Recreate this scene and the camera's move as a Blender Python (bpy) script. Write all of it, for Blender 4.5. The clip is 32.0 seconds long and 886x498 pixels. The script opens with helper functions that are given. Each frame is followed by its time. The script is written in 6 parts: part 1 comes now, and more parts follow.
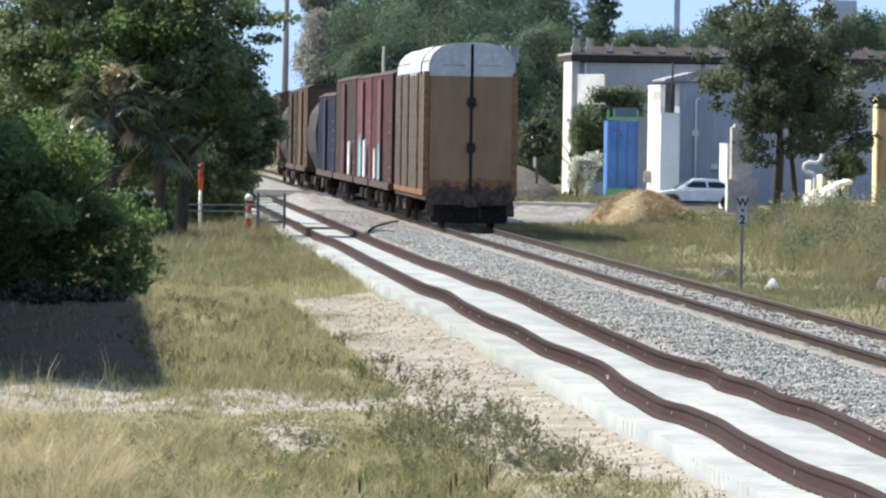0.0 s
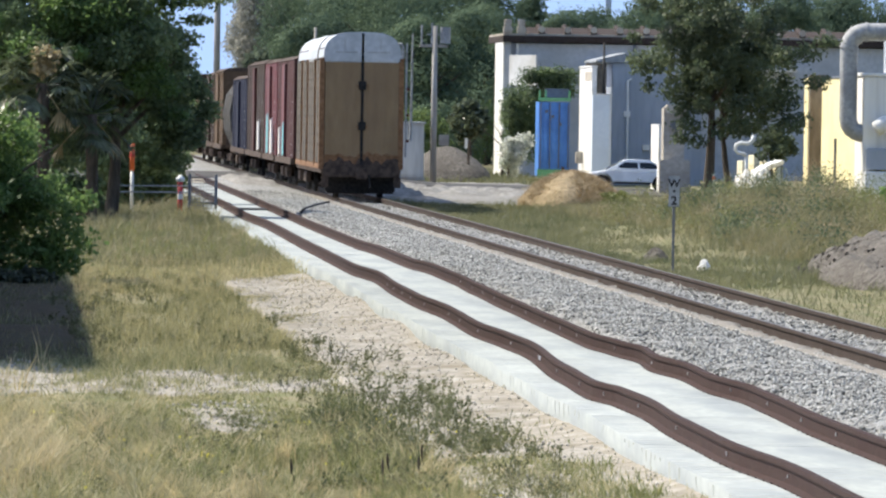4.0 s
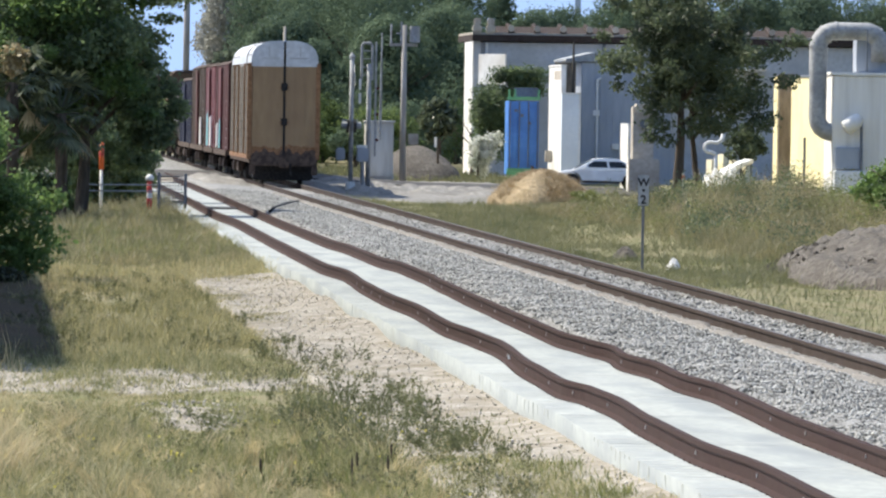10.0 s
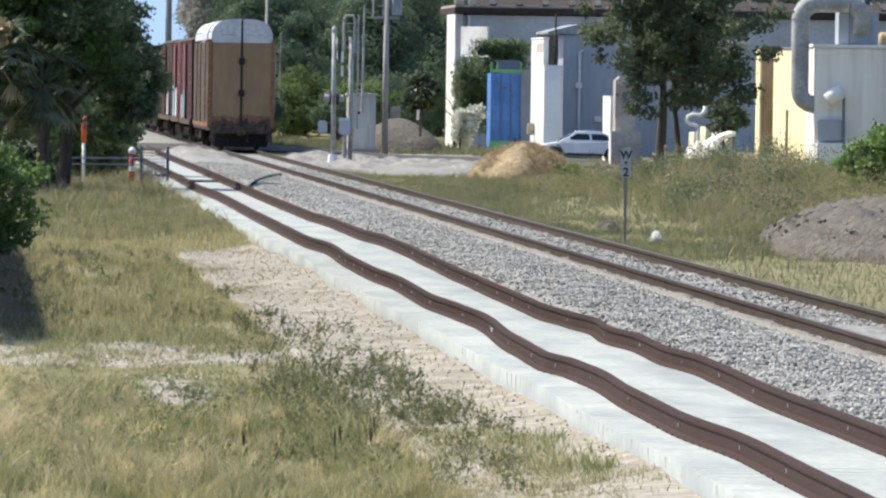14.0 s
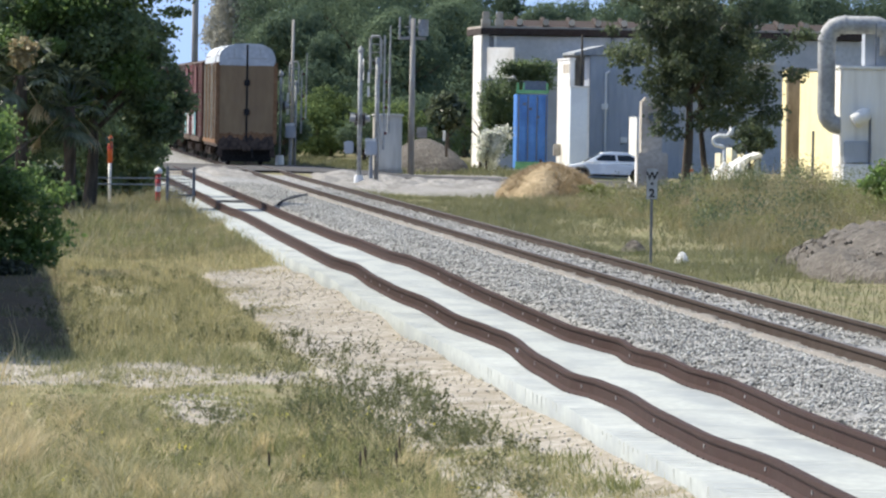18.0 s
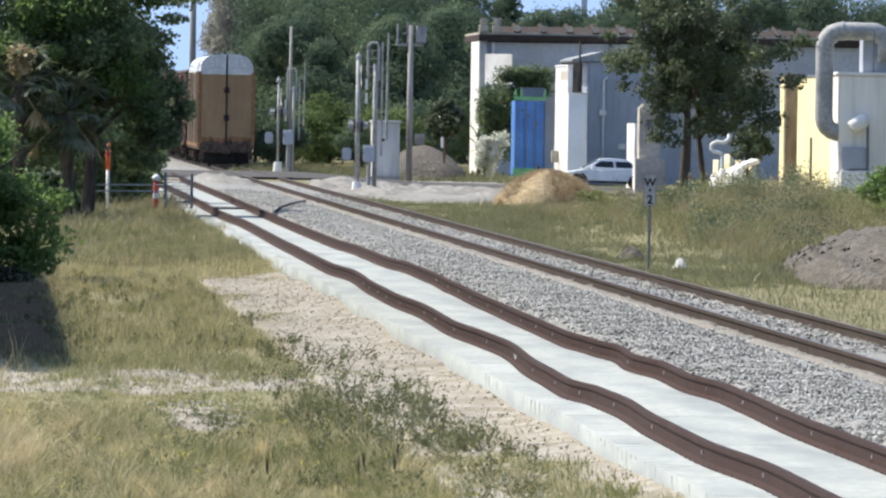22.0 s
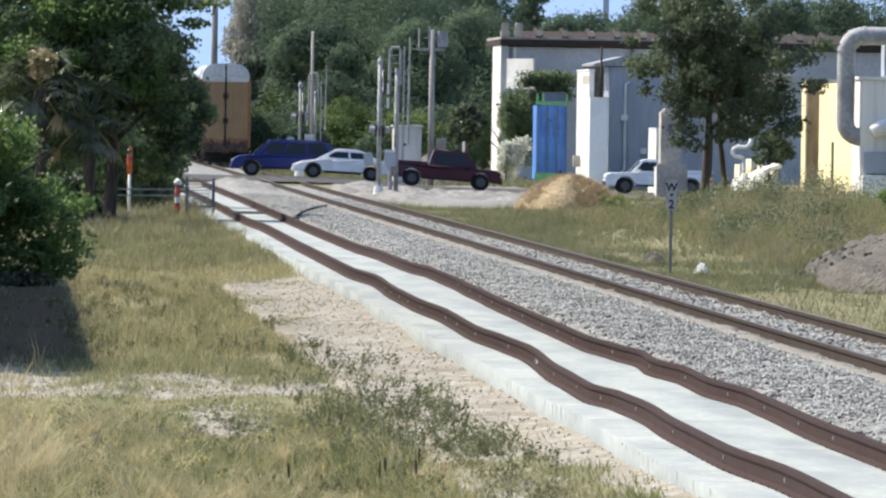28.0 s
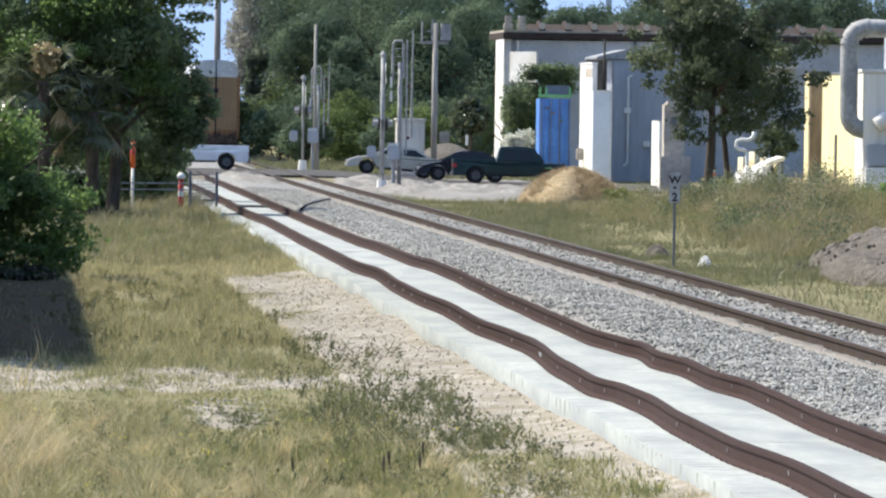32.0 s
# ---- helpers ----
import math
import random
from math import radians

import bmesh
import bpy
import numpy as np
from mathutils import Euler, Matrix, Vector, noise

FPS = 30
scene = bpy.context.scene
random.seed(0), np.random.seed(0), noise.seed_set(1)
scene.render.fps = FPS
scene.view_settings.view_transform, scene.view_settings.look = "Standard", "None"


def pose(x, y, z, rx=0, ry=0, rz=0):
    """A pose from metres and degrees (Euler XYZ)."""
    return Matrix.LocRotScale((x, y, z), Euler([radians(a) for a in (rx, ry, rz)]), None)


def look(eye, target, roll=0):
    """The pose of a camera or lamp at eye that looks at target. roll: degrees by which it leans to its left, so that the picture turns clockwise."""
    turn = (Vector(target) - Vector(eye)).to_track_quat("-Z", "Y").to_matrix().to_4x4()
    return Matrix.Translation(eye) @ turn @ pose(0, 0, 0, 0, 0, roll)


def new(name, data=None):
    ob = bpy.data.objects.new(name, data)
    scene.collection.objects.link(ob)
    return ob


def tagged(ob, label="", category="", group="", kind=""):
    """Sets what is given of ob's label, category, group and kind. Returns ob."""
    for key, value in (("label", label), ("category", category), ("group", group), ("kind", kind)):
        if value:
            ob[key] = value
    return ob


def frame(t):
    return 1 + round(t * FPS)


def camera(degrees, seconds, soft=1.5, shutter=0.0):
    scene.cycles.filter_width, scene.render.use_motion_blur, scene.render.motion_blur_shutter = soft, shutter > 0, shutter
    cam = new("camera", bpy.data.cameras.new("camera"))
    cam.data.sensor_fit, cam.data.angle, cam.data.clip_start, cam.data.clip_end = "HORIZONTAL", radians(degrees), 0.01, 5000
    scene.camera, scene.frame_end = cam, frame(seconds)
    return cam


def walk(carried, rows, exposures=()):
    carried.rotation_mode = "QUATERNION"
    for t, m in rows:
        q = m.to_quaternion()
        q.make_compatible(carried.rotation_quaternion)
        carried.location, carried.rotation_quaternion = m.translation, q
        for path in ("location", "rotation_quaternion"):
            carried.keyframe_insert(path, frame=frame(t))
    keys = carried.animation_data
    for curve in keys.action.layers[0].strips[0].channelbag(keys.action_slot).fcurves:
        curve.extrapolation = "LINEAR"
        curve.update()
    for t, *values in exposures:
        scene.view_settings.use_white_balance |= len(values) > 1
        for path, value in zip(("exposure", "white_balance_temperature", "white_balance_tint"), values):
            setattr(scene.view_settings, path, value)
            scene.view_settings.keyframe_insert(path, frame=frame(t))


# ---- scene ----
# Telephoto view along two railway tracks that run away in +y; rail tops lie at z = 0.
EYE = Vector((0.0, 0.0, 3.09))
cam = camera(5.754, 32.0, soft=2.35)
# seconds, degrees to the right of the tracks, degrees downwards, lean
VIEWS = [
    (0, 2.3368, 0.7846, 0.918),
    (0.5, 2.3884, 0.7836, 0.918),
    (1, 2.5762, 0.8253, 0.951),
    (1.5, 2.7305, 0.9010, 0.860),
    (2, 2.7950, 0.9309, 0.918),
    (2.5, 2.8204, 0.9284, 0.890),
    (3, 2.7981, 0.8996, 1.120),
    (3.5, 2.7118, 0.8821, 0.947),
    (5.5, 2.9398, 1.0037, 0.898),
    (6, 2.8908, 0.9955, 0.874),
    (6.5, 2.8836, 1.0060, 0.931),
    (7, 2.9485, 0.9614, 0.937),
    (7.5, 2.9431, 0.9051, 0.930),
    (8, 2.9755, 0.9211, 1.049),
    (8.5, 3.0552, 0.9262, 0.891),
    (9, 3.0772, 0.8996, 1.000),
    (9.5, 3.0851, 0.8845, 1.002),
    (10, 2.9816, 0.9050, 0.918),
    (10.5, 2.8761, 0.9150, 0.935),
    (11, 2.9962, 0.9347, 0.996),
    (11.5, 3.0812, 0.9192, 0.940),
    (12, 3.1348, 0.9120, 0.946),
    (12.5, 3.1869, 0.9620, 1.001),
    (13, 3.2044, 1.0449, 1.001),
    (13.5, 3.1134, 1.0649, 1.025),
    (14, 3.0977, 1.0807, 0.833),
    (14.5, 3.0918, 1.0648, 0.899),
    (16.5, 2.9452, 1.0428, 0.860),
    (17, 2.9011, 1.0020, 0.931),
    (17.5, 2.9145, 0.9861, 0.924),
    (18, 2.9272, 0.9486, 0.945),
    (18.5, 2.9456, 0.9169, 0.912),
    (19, 2.9090, 0.9153, 0.881),
    (19.5, 2.8764, 0.9041, 0.827),
    (20, 2.9032, 0.8796, 0.964),
    (20.5, 2.9696, 0.8456, 0.879),
    (21, 2.9565, 0.8908, 0.878),
    (21.5, 2.9613, 0.9107, 0.882),
    (22, 2.9397, 0.9057, 0.908),
    (22.5, 2.9408, 0.9687, 0.823),
    (23, 2.8756, 0.9858, 0.956),
    (23.5, 2.8504, 0.9565, 0.975),
    (24, 2.9317, 0.9208, 0.991),
    (24.5, 2.8487, 0.9131, 0.947),
    (25, 2.9008, 0.9339, 0.850),
    (25.5, 2.8879, 0.9347, 0.910),
    (27.5, 2.8568, 0.8726, 0.903),
    (28, 2.7993, 0.8781, 0.929),
    (28.5, 2.7231, 0.8491, 0.909),
    (29, 2.5385, 0.7976, 0.823),
    (29.5, 2.4976, 0.7976, 0.848),
    (30, 2.5630, 0.8132, 0.974),
    (30.5, 2.6262, 0.8465, 0.883),
    (31, 2.7654, 0.8968, 0.934),
    (31.5, 2.7417, 0.9281, 0.849),
    (32, 2.7779, 0.9221, 0.810),
]

def aim(right, down, lean):
    r, d = radians(right), radians(down)
    return look(EYE, EYE + 100 * Vector((math.tan(r), 1.0, -math.tan(d) / math.cos(r))), lean)


walk(cam, [(t, aim(a, b, c)) for t, a, b, c in VIEWS],
     exposures=[(t, e + 0.02, 6590, 7.6) for t, e in ((0, 1.02), (1, 0.96), (2.5, 0.91), (8, 0.89), (13, 0.875), (25, 0.865), (29, 0.88), (30.5, 0.93), (32, 0.91))])

# ---- daylight ----
SUN_TO = Vector((-0.75, 0.45, 1.12)).normalized()
world = bpy.data.worlds.new("sky")
scene.world = world
world.use_nodes = True
wn = world.node_tree
sky = wn.nodes.new("ShaderNodeTexSky")
sky.sky_type = "NISHITA"
sky.sun_disc = False
sky.sun_elevation = math.asin(SUN_TO.z)
sky.sun_rotation = math.atan2(SUN_TO.x, SUN_TO.y) % (2 * math.pi)
sky.air_density, sky.dust_density, sky.ozone_density = 1.0, 1.0, 1.2
geo_w = wn.nodes.new("ShaderNodeTexCoord")
lift_w = wn.nodes.new("ShaderNodeVectorMath")
lift_w.inputs[1].default_value = (0, 0, 0.7)
wn.links.new(geo_w.outputs["Generated"], lift_w.inputs[0])
unit_w = wn.nodes.new("ShaderNodeVectorMath")
unit_w.operation = "NORMALIZE"
wn.links.new(lift_w.outputs[0], unit_w.inputs[0])
wn.links.new(unit_w.outputs[0], sky.inputs[0])
wn.links.new(sky.outputs[0], wn.nodes["Background"].inputs[0])
wn.nodes["Background"].inputs[1].default_value = 0.15
sun = new("sun", bpy.data.lights.new("sun", "SUN"))
sun.data.energy, sun.data.angle, sun.data.color = 3.6, radians(0.5), (1.0, 0.92, 0.79)
sun.matrix_world = look(SUN_TO * 50, (0, 0, 0))

# ---- materials ----
def ramp_mix(nt, fac, a, b):
    m = nt.nodes.new("ShaderNodeMix")
    m.data_type = "RGBA"
    nt.links.new(fac, m.inputs[0])
    for i, c in ((6, a), (7, b)):
        if isinstance(c, tuple):
            m.inputs[i].default_value = (*c, 1)
        else:
            nt.links.new(c, m.inputs[i])
    return m.outputs[2]


def noise_of(nt, scale, detail=4, stretch=None, lo=0.35, hi=0.65):
    tc = nt.nodes.new("ShaderNodeNewGeometry")
    src = tc.outputs["Position"]
    if stretch:
        mp = nt.nodes.new("ShaderNodeMapping")
        mp.inputs["Scale"].default_value = stretch
        nt.links.new(src, mp.inputs[0])
        src = mp.outputs[0]
    n = nt.nodes.new("ShaderNodeTexNoise")
    n.inputs["Scale"].default_value, n.inputs["Detail"].default_value = scale, detail
    nt.links.new(src, n.inputs["Vector"])
    r = nt.nodes.new("ShaderNodeMapRange")
    r.inputs[1].default_value, r.inputs[2].default_value = lo, hi
    nt.links.new(n.outputs["Fac"], r.inputs[0])
    return r.outputs[0]


def local_noise(nt, scale, detail=4, stretch=(1, 1, 1), lo=0.35, hi=0.65):
    tc = nt.nodes.new("ShaderNodeTexCoord")
    mp = nt.nodes.new("ShaderNodeMapping")
    mp.inputs["Scale"].default_value = stretch
    nt.links.new(tc.outputs["Object"], mp.inputs[0])
    n = nt.nodes.new("ShaderNodeTexNoise")
    n.inputs["Scale"].default_value, n.inputs["Detail"].default_value = scale, detail
    nt.links.new(mp.outputs[0], n.inputs["Vector"])
    r = nt.nodes.new("ShaderNodeMapRange")
    r.inputs[1].default_value, r.inputs[2].default_value = lo, hi
    nt.links.new(n.outputs["Fac"], r.inputs[0])
    return r.outputs[0]


def mat(name, a, b, rough=0.8, metal=0.0, fine=12.0, coarse=1.2, c=None, bump=0.3, depth=0.01, stretch=(1, 1, 1),
        island=0.0, each=0.0, moving=False):
    """A worn surface: a and b mixed by fine grain, c by large stains; island or each: how far loose pieces differ."""
    m = bpy.data.materials.new(name)
    m.use_nodes = True
    nt = m.node_tree
    bsdf = nt.nodes["Principled BSDF"]
    pick = local_noise if moving else (lambda n, s, d=4, st=(1, 1, 1), lo=0.35, hi=0.65: noise_of(n, s, d, st, lo, hi))
    f = pick(nt, fine, 5, stretch)
    col = ramp_mix(nt, f, a, b)
    if c:
        g = pick(nt, coarse, 4, stretch, 0.45, 0.7)
        col = ramp_mix(nt, g, col, c)
    if island or each:
        src = nt.nodes.new("ShaderNodeNewGeometry" if island else "ShaderNodeObjectInfo")
        out = src.outputs["Random Per Island" if island else "Random"]
        k = island or each
        r = nt.nodes.new("ShaderNodeMapRange")
        r.inputs[3].default_value, r.inputs[4].default_value = 1 - k, 1 + k
        nt.links.new(out, r.inputs[0])
        h = nt.nodes.new("ShaderNodeHueSaturation")
        nt.links.new(r.outputs[0], h.inputs["Value"])
        nt.links.new(col, h.inputs["Color"])
        col = h.outputs[0]
    nt.links.new(col, bsdf.inputs["Base Color"])
    bsdf.inputs["Roughness"].default_value = rough
    bsdf.inputs["Metallic"].default_value = metal
    if rough > 0.65 and not metal:
        bsdf.inputs["Specular IOR Level"].default_value = 0.2
    if bump:
        bp = nt.nodes.new("ShaderNodeBump")
        bp.inputs["Strength"].default_value, bp.inputs["Distance"].default_value = bump, depth
        nt.links.new(f, bp.inputs["Height"])
        nt.links.new(bp.outputs[0], bsdf.inputs["Normal"])
    return m


def leaf_mat(name, dark, light, glow=0.35, patch=1.5, rough=0.55, each=0.45, drift=0.6):
    """Leaves or blades: each one has its own tint, drifts of tint through the crown, some light comes through."""
    m = bpy.data.materials.new(name)
    m.use_nodes = True
    nt = m.node_tree
    nt.nodes.remove(nt.nodes["Principled BSDF"])
    geo = nt.nodes.new("ShaderNodeNewGeometry")
    big = noise_of(nt, patch, 3)
    fac = nt.nodes.new("ShaderNodeMath")
    fac.operation = "MULTIPLY_ADD"
    nt.links.new(geo.outputs["Random Per Island"], fac.inputs[0])
    fac.inputs[1].default_value = each
    half = nt.nodes.new("ShaderNodeMath")
    half.operation = "MULTIPLY"
    half.inputs[1].default_value = drift
    nt.links.new(big, half.inputs[0])
    nt.links.new(half.outputs[0], fac.inputs[2])
    col = ramp_mix(nt, fac.outputs[0], dark, light)
    d = nt.nodes.new("ShaderNodeBsdfPrincipled")
    d.inputs["Roughness"].default_value = rough
    if rough > 0.8:
        d.inputs["Specular IOR Level"].default_value = 0.1
    nt.links.new(col, d.inputs["Base Color"])
    tr = nt.nodes.new("ShaderNodeBsdfTranslucent")
    nt.links.new(col, tr.inputs[0])
    mx = nt.nodes.new("ShaderNodeMixShader")
    mx.inputs[0].default_value = glow
    nt.links.new(d.outputs[0], mx.inputs[1])
    nt.links.new(tr.outputs[0], mx.inputs[2])
    nt.links.new(mx.outputs[0], nt.nodes["Material Output"].inputs[0])
    return m


M_SOIL = mat("dry_soil", (0.17, 0.15, 0.085), (0.27, 0.235, 0.145), 0.95, fine=14, coarse=1.3, c=(0.13, 0.15, 0.06), depth=0.03)
M_SAND = mat("pale_limestone_dirt", (0.215, 0.195, 0.158), (0.40, 0.372, 0.325), 0.95, fine=5, coarse=1.3, c=(0.215, 0.187, 0.14), depth=0.03)
M_SPILL = mat("brown_grey_dust", (0.17, 0.155, 0.135), (0.33, 0.305, 0.265), 0.95, fine=12, coarse=0.8, c=(0.22, 0.205, 0.185), depth=0.03)
M_BALLAST = mat("grey_ballast", (0.14, 0.142, 0.14), (0.41, 0.413, 0.405), 0.9, fine=9, coarse=0.5, c=(0.29, 0.285, 0.27), bump=0.9, depth=0.05)
M_STONE = mat("ballast_stone", (0.17, 0.171, 0.163), (0.34, 0.341, 0.322), 0.85, fine=14, island=0.75)
M_TIE = mat("new_concrete", (0.285, 0.31, 0.305), (0.335, 0.36, 0.355), 0.85, fine=9, coarse=1.5, c=(0.36, 0.38, 0.372), each=0.03, depth=0.004)
M_OLDTIE = mat("old_wood_tie", (0.11, 0.095, 0.08), (0.2, 0.18, 0.15), 0.9, fine=12, each=0.2)
M_RAIL = mat("rusty_rail", (0.028, 0.014, 0.011), (0.050, 0.027, 0.022), 0.85, fine=18, coarse=1.0, c=(0.035, 0.016, 0.013), depth=0.004)
M_RAIL2 = mat("worn_rail", (0.033, 0.022, 0.017), (0.06, 0.043, 0.034), 0.85, fine=18, coarse=1.0, c=(0.06, 0.045, 0.038), depth=0.004)
M_RAILTOP = mat("polished_rail_head", (0.13, 0.115, 0.105), (0.20, 0.18, 0.165), 0.5, 0.7, fine=20, bump=0)
M_ROAD = mat("asphalt", (0.042, 0.041, 0.041), (0.075, 0.073, 0.071), 0.9, fine=15, coarse=0.4, c=(0.11, 0.105, 0.10))
M_GRAVEL = mat("pale_gravel", (0.17, 0.165, 0.155), (0.34, 0.33, 0.31), 0.95, fine=5, coarse=0.7, c=(0.19, 0.18, 0.165), bump=0.6, depth=0.05)
M_SPOIL = mat("grey_spoil_earth", (0.082, 0.074, 0.065), (0.175, 0.161, 0.144), 0.95, fine=7, coarse=1.1, c=(0.10, 0.09, 0.078), bump=0.8, depth=0.06)
M_STEEL = mat("galvanised_steel", (0.30, 0.308, 0.312), (0.42, 0.428, 0.432), 0.72, 0.15, fine=8, coarse=1.5, c=(0.22, 0.228, 0.236), depth=0.003)
M_BLACK = mat("black_iron", (0.012, 0.012, 0.013), (0.035, 0.033, 0.032), 0.7, fine=10, moving=True)
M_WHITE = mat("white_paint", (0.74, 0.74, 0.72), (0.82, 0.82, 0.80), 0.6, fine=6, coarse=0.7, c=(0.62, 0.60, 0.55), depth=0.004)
M_PALE = mat("pale_blue_panel", (0.72, 0.78, 0.83), (0.78, 0.83, 0.87), 0.5, fine=6, coarse=0.8, c=(0.68, 0.73, 0.78), depth=0.004)
# Shaded copy of the white walls: the fronts' shade is in this grey.
M_WALLSHADE = mat("shaded_render", (0.42, 0.445, 0.475), (0.50, 0.525, 0.555), 0.8, fine=5, coarse=0.4, c=(0.36, 0.38, 0.41), depth=0.006)
M_SHED = mat("grey_sheet_metal", (0.34, 0.38, 0.44), (0.42, 0.455, 0.51), 0.55, 0.1, fine=4, coarse=0.5, c=(0.30, 0.335, 0.385), stretch=(1, 1, 0.2), depth=0.004)
M_SHEDROOF = mat("dull_pale_sheet", (0.27, 0.285, 0.30), (0.36, 0.375, 0.39), 0.8, fine=4, coarse=0.7, c=(0.24, 0.25, 0.26), depth=0.004)
M_CORNICE = mat("brown_cornice_tile", (0.03, 0.021, 0.018), (0.06, 0.045, 0.04), 0.9, fine=8, coarse=1.0, c=(0.05, 0.042, 0.039))
M_PIER = mat("weathered_brown_stucco", (0.23, 0.19, 0.145), (0.36, 0.30, 0.235), 0.9, fine=4, coarse=1.6, c=(0.15, 0.12, 0.095), stretch=(1, 1, 0.4))
M_BLUE = mat("blue_sheet", (0.055, 0.215, 0.62), (0.085, 0.27, 0.70), 0.5, fine=5, coarse=1.2, c=(0.045, 0.17, 0.52), depth=0.004)
M_GREENPAINT = mat("green_trim", (0.10, 0.32, 0.16), (0.16, 0.42, 0.22), 0.6, fine=8)
M_YELLOW = mat("yellow_stucco", (0.77, 0.68, 0.37), (0.82, 0.74, 0.45), 0.85, fine=6, coarse=0.6, c=(0.70, 0.60, 0.34), depth=0.006)
M_TANK = mat("tan_enamel", (0.50, 0.37, 0.16), (0.60, 0.46, 0.22), 0.55, fine=6, coarse=1.2, c=(0.42, 0.31, 0.15), depth=0.004)
M_CREAM = mat("cream_paint", (0.66, 0.62, 0.44), (0.76, 0.72, 0.54), 0.7, fine=8, coarse=1.5, c=(0.56, 0.52, 0.38))
M_BEIGE = mat("dusty_beige", (0.42, 0.38, 0.32), (0.52, 0.48, 0.42), 0.8, fine=6, coarse=1.0, c=(0.33, 0.29, 0.25))
M_BOXGREY = mat("weathered_grey_paint", (0.58, 0.555, 0.505), (0.72, 0.695, 0.64), 0.6, fine=4, coarse=1.1, c=(0.42, 0.395, 0.35), stretch=(1, 1, 0.15), depth=0.004)
M_CASING = mat("streaked_white_casing", (0.76, 0.735, 0.67), (0.84, 0.82, 0.76), 0.6, fine=5, coarse=1.6, c=(0.60, 0.57, 0.51), stretch=(1, 1, 0.08), depth=0.004)
M_DARKGREY = mat("dark_panel", (0.10, 0.115, 0.14), (0.15, 0.165, 0.19), 0.6, fine=6)
M_BARK = mat("bark", (0.07, 0.055, 0.04), (0.15, 0.12, 0.095), 0.95, fine=8, coarse=1.5, c=(0.05, 0.042, 0.034), stretch=(1, 1, 0.25), depth=0.02)
M_WOODPOLE = mat("weathered_pole", (0.30, 0.28, 0.25), (0.42, 0.40, 0.37), 0.9, fine=8, stretch=(1, 1, 0.1))
M_ORANGE = mat("orange_plastic", (0.62, 0.11, 0.03), (0.75, 0.16, 0.05), 0.5, fine=8)
M_RED = mat("red_marker", (0.45, 0.03, 0.03), (0.58, 0.06, 0.05), 0.5, fine=8)
M_TAN = mat("straw", (0.25, 0.19, 0.115), (0.38, 0.305, 0.195), 0.95, fine=6, coarse=1.2, c=(0.23, 0.18, 0.105), bump=0.8, depth=0.05)
M_LEAF_A = leaf_mat("leaf_dark", (0.075, 0.108, 0.062), (0.245, 0.325, 0.15), 0.55, patch=0.8, rough=0.5, each=0.35)
M_LEAF_B = leaf_mat("leaf_bright", (0.052, 0.092, 0.034), (0.22, 0.335, 0.105), 0.55, patch=1.0)
# Far green, lifted and blued a little to carry haze in the colour.
M_LEAF_C = leaf_mat("leaf_far", (0.065, 0.10, 0.072), (0.15, 0.205, 0.125), 0.35, patch=0.3, rough=0.9, each=0.16, drift=0.85)
M_LEAF_G = leaf_mat("leaf_olive", (0.09, 0.13, 0.055), (0.17, 0.23, 0.085), 0.35, patch=0.4, rough=0.9, each=0.2, drift=0.8)
# Distance haze is mixed into the next two leaf colours.
M_LEAF_D = leaf_mat("leaf_pale_haze_tint", (0.20, 0.215, 0.195), (0.41, 0.41, 0.37), 0.5, patch=0.2, rough=0.9, each=0.15, drift=0.85)
M_LEAF_F = leaf_mat("leaf_distant_haze_tint", (0.11, 0.14, 0.11), (0.18, 0.22, 0.155), 0.5, patch=0.2, rough=0.9, each=0.2)
M_LEAF_H = leaf_mat("leaf_deep", (0.047, 0.067, 0.043), (0.18, 0.225, 0.12), 0.45, patch=0.8, rough=0.6, each=0.3)
# Near-black leaf: the deep shade under the bush is put into its colour.
M_LEAF_SHADE = leaf_mat("leaf_shade_black", (0.022, 0.03, 0.02), (0.075, 0.09, 0.05), 0.2, patch=0.8, rough=0.8, each=0.3)
M_LEAF_E = leaf_mat("leaf_silver", (0.32, 0.36, 0.28), (0.84, 0.84, 0.79), 0.5, patch=1.5)
M_FROND = leaf_mat("palm_frond", (0.04, 0.054, 0.032), (0.17, 0.205, 0.13), 0.4, rough=0.2)
M_DEAD = leaf_mat("dead_frond", (0.26, 0.20, 0.10), (0.52, 0.43, 0.25), 0.3)
M_GRASS = leaf_mat("grass_blade", (0.09, 0.11, 0.04), (0.54, 0.48, 0.26), 0.4, patch=1.9, each=0.35, drift=0.75)
M_VERGE = leaf_mat("verge_grass_blade", (0.09, 0.108, 0.05), (0.275, 0.265, 0.145), 0.4, patch=0.5, each=0.2)
M_WEED = leaf_mat("dark_weed_leaf", (0.05, 0.06, 0.026), (0.19, 0.20, 0.092), 0.35, patch=0.8)
M_GRASS3 = leaf_mat("bank_grass_blade", (0.085, 0.105, 0.045), (0.34, 0.295, 0.165), 0.4, patch=0.6, each=0.25, drift=0.85)
M_GRASS2 = leaf_mat("green_weed", (0.07, 0.10, 0.03), (0.26, 0.28, 0.10), 0.4, patch=0.5)
M_FIELD = leaf_mat("olive_grass_blade", (0.115, 0.14, 0.052), (0.40, 0.378, 0.185), 0.4, patch=2.4, each=0.35, drift=0.8)
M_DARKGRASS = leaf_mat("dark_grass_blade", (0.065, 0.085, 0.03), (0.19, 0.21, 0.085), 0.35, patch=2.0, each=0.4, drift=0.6)
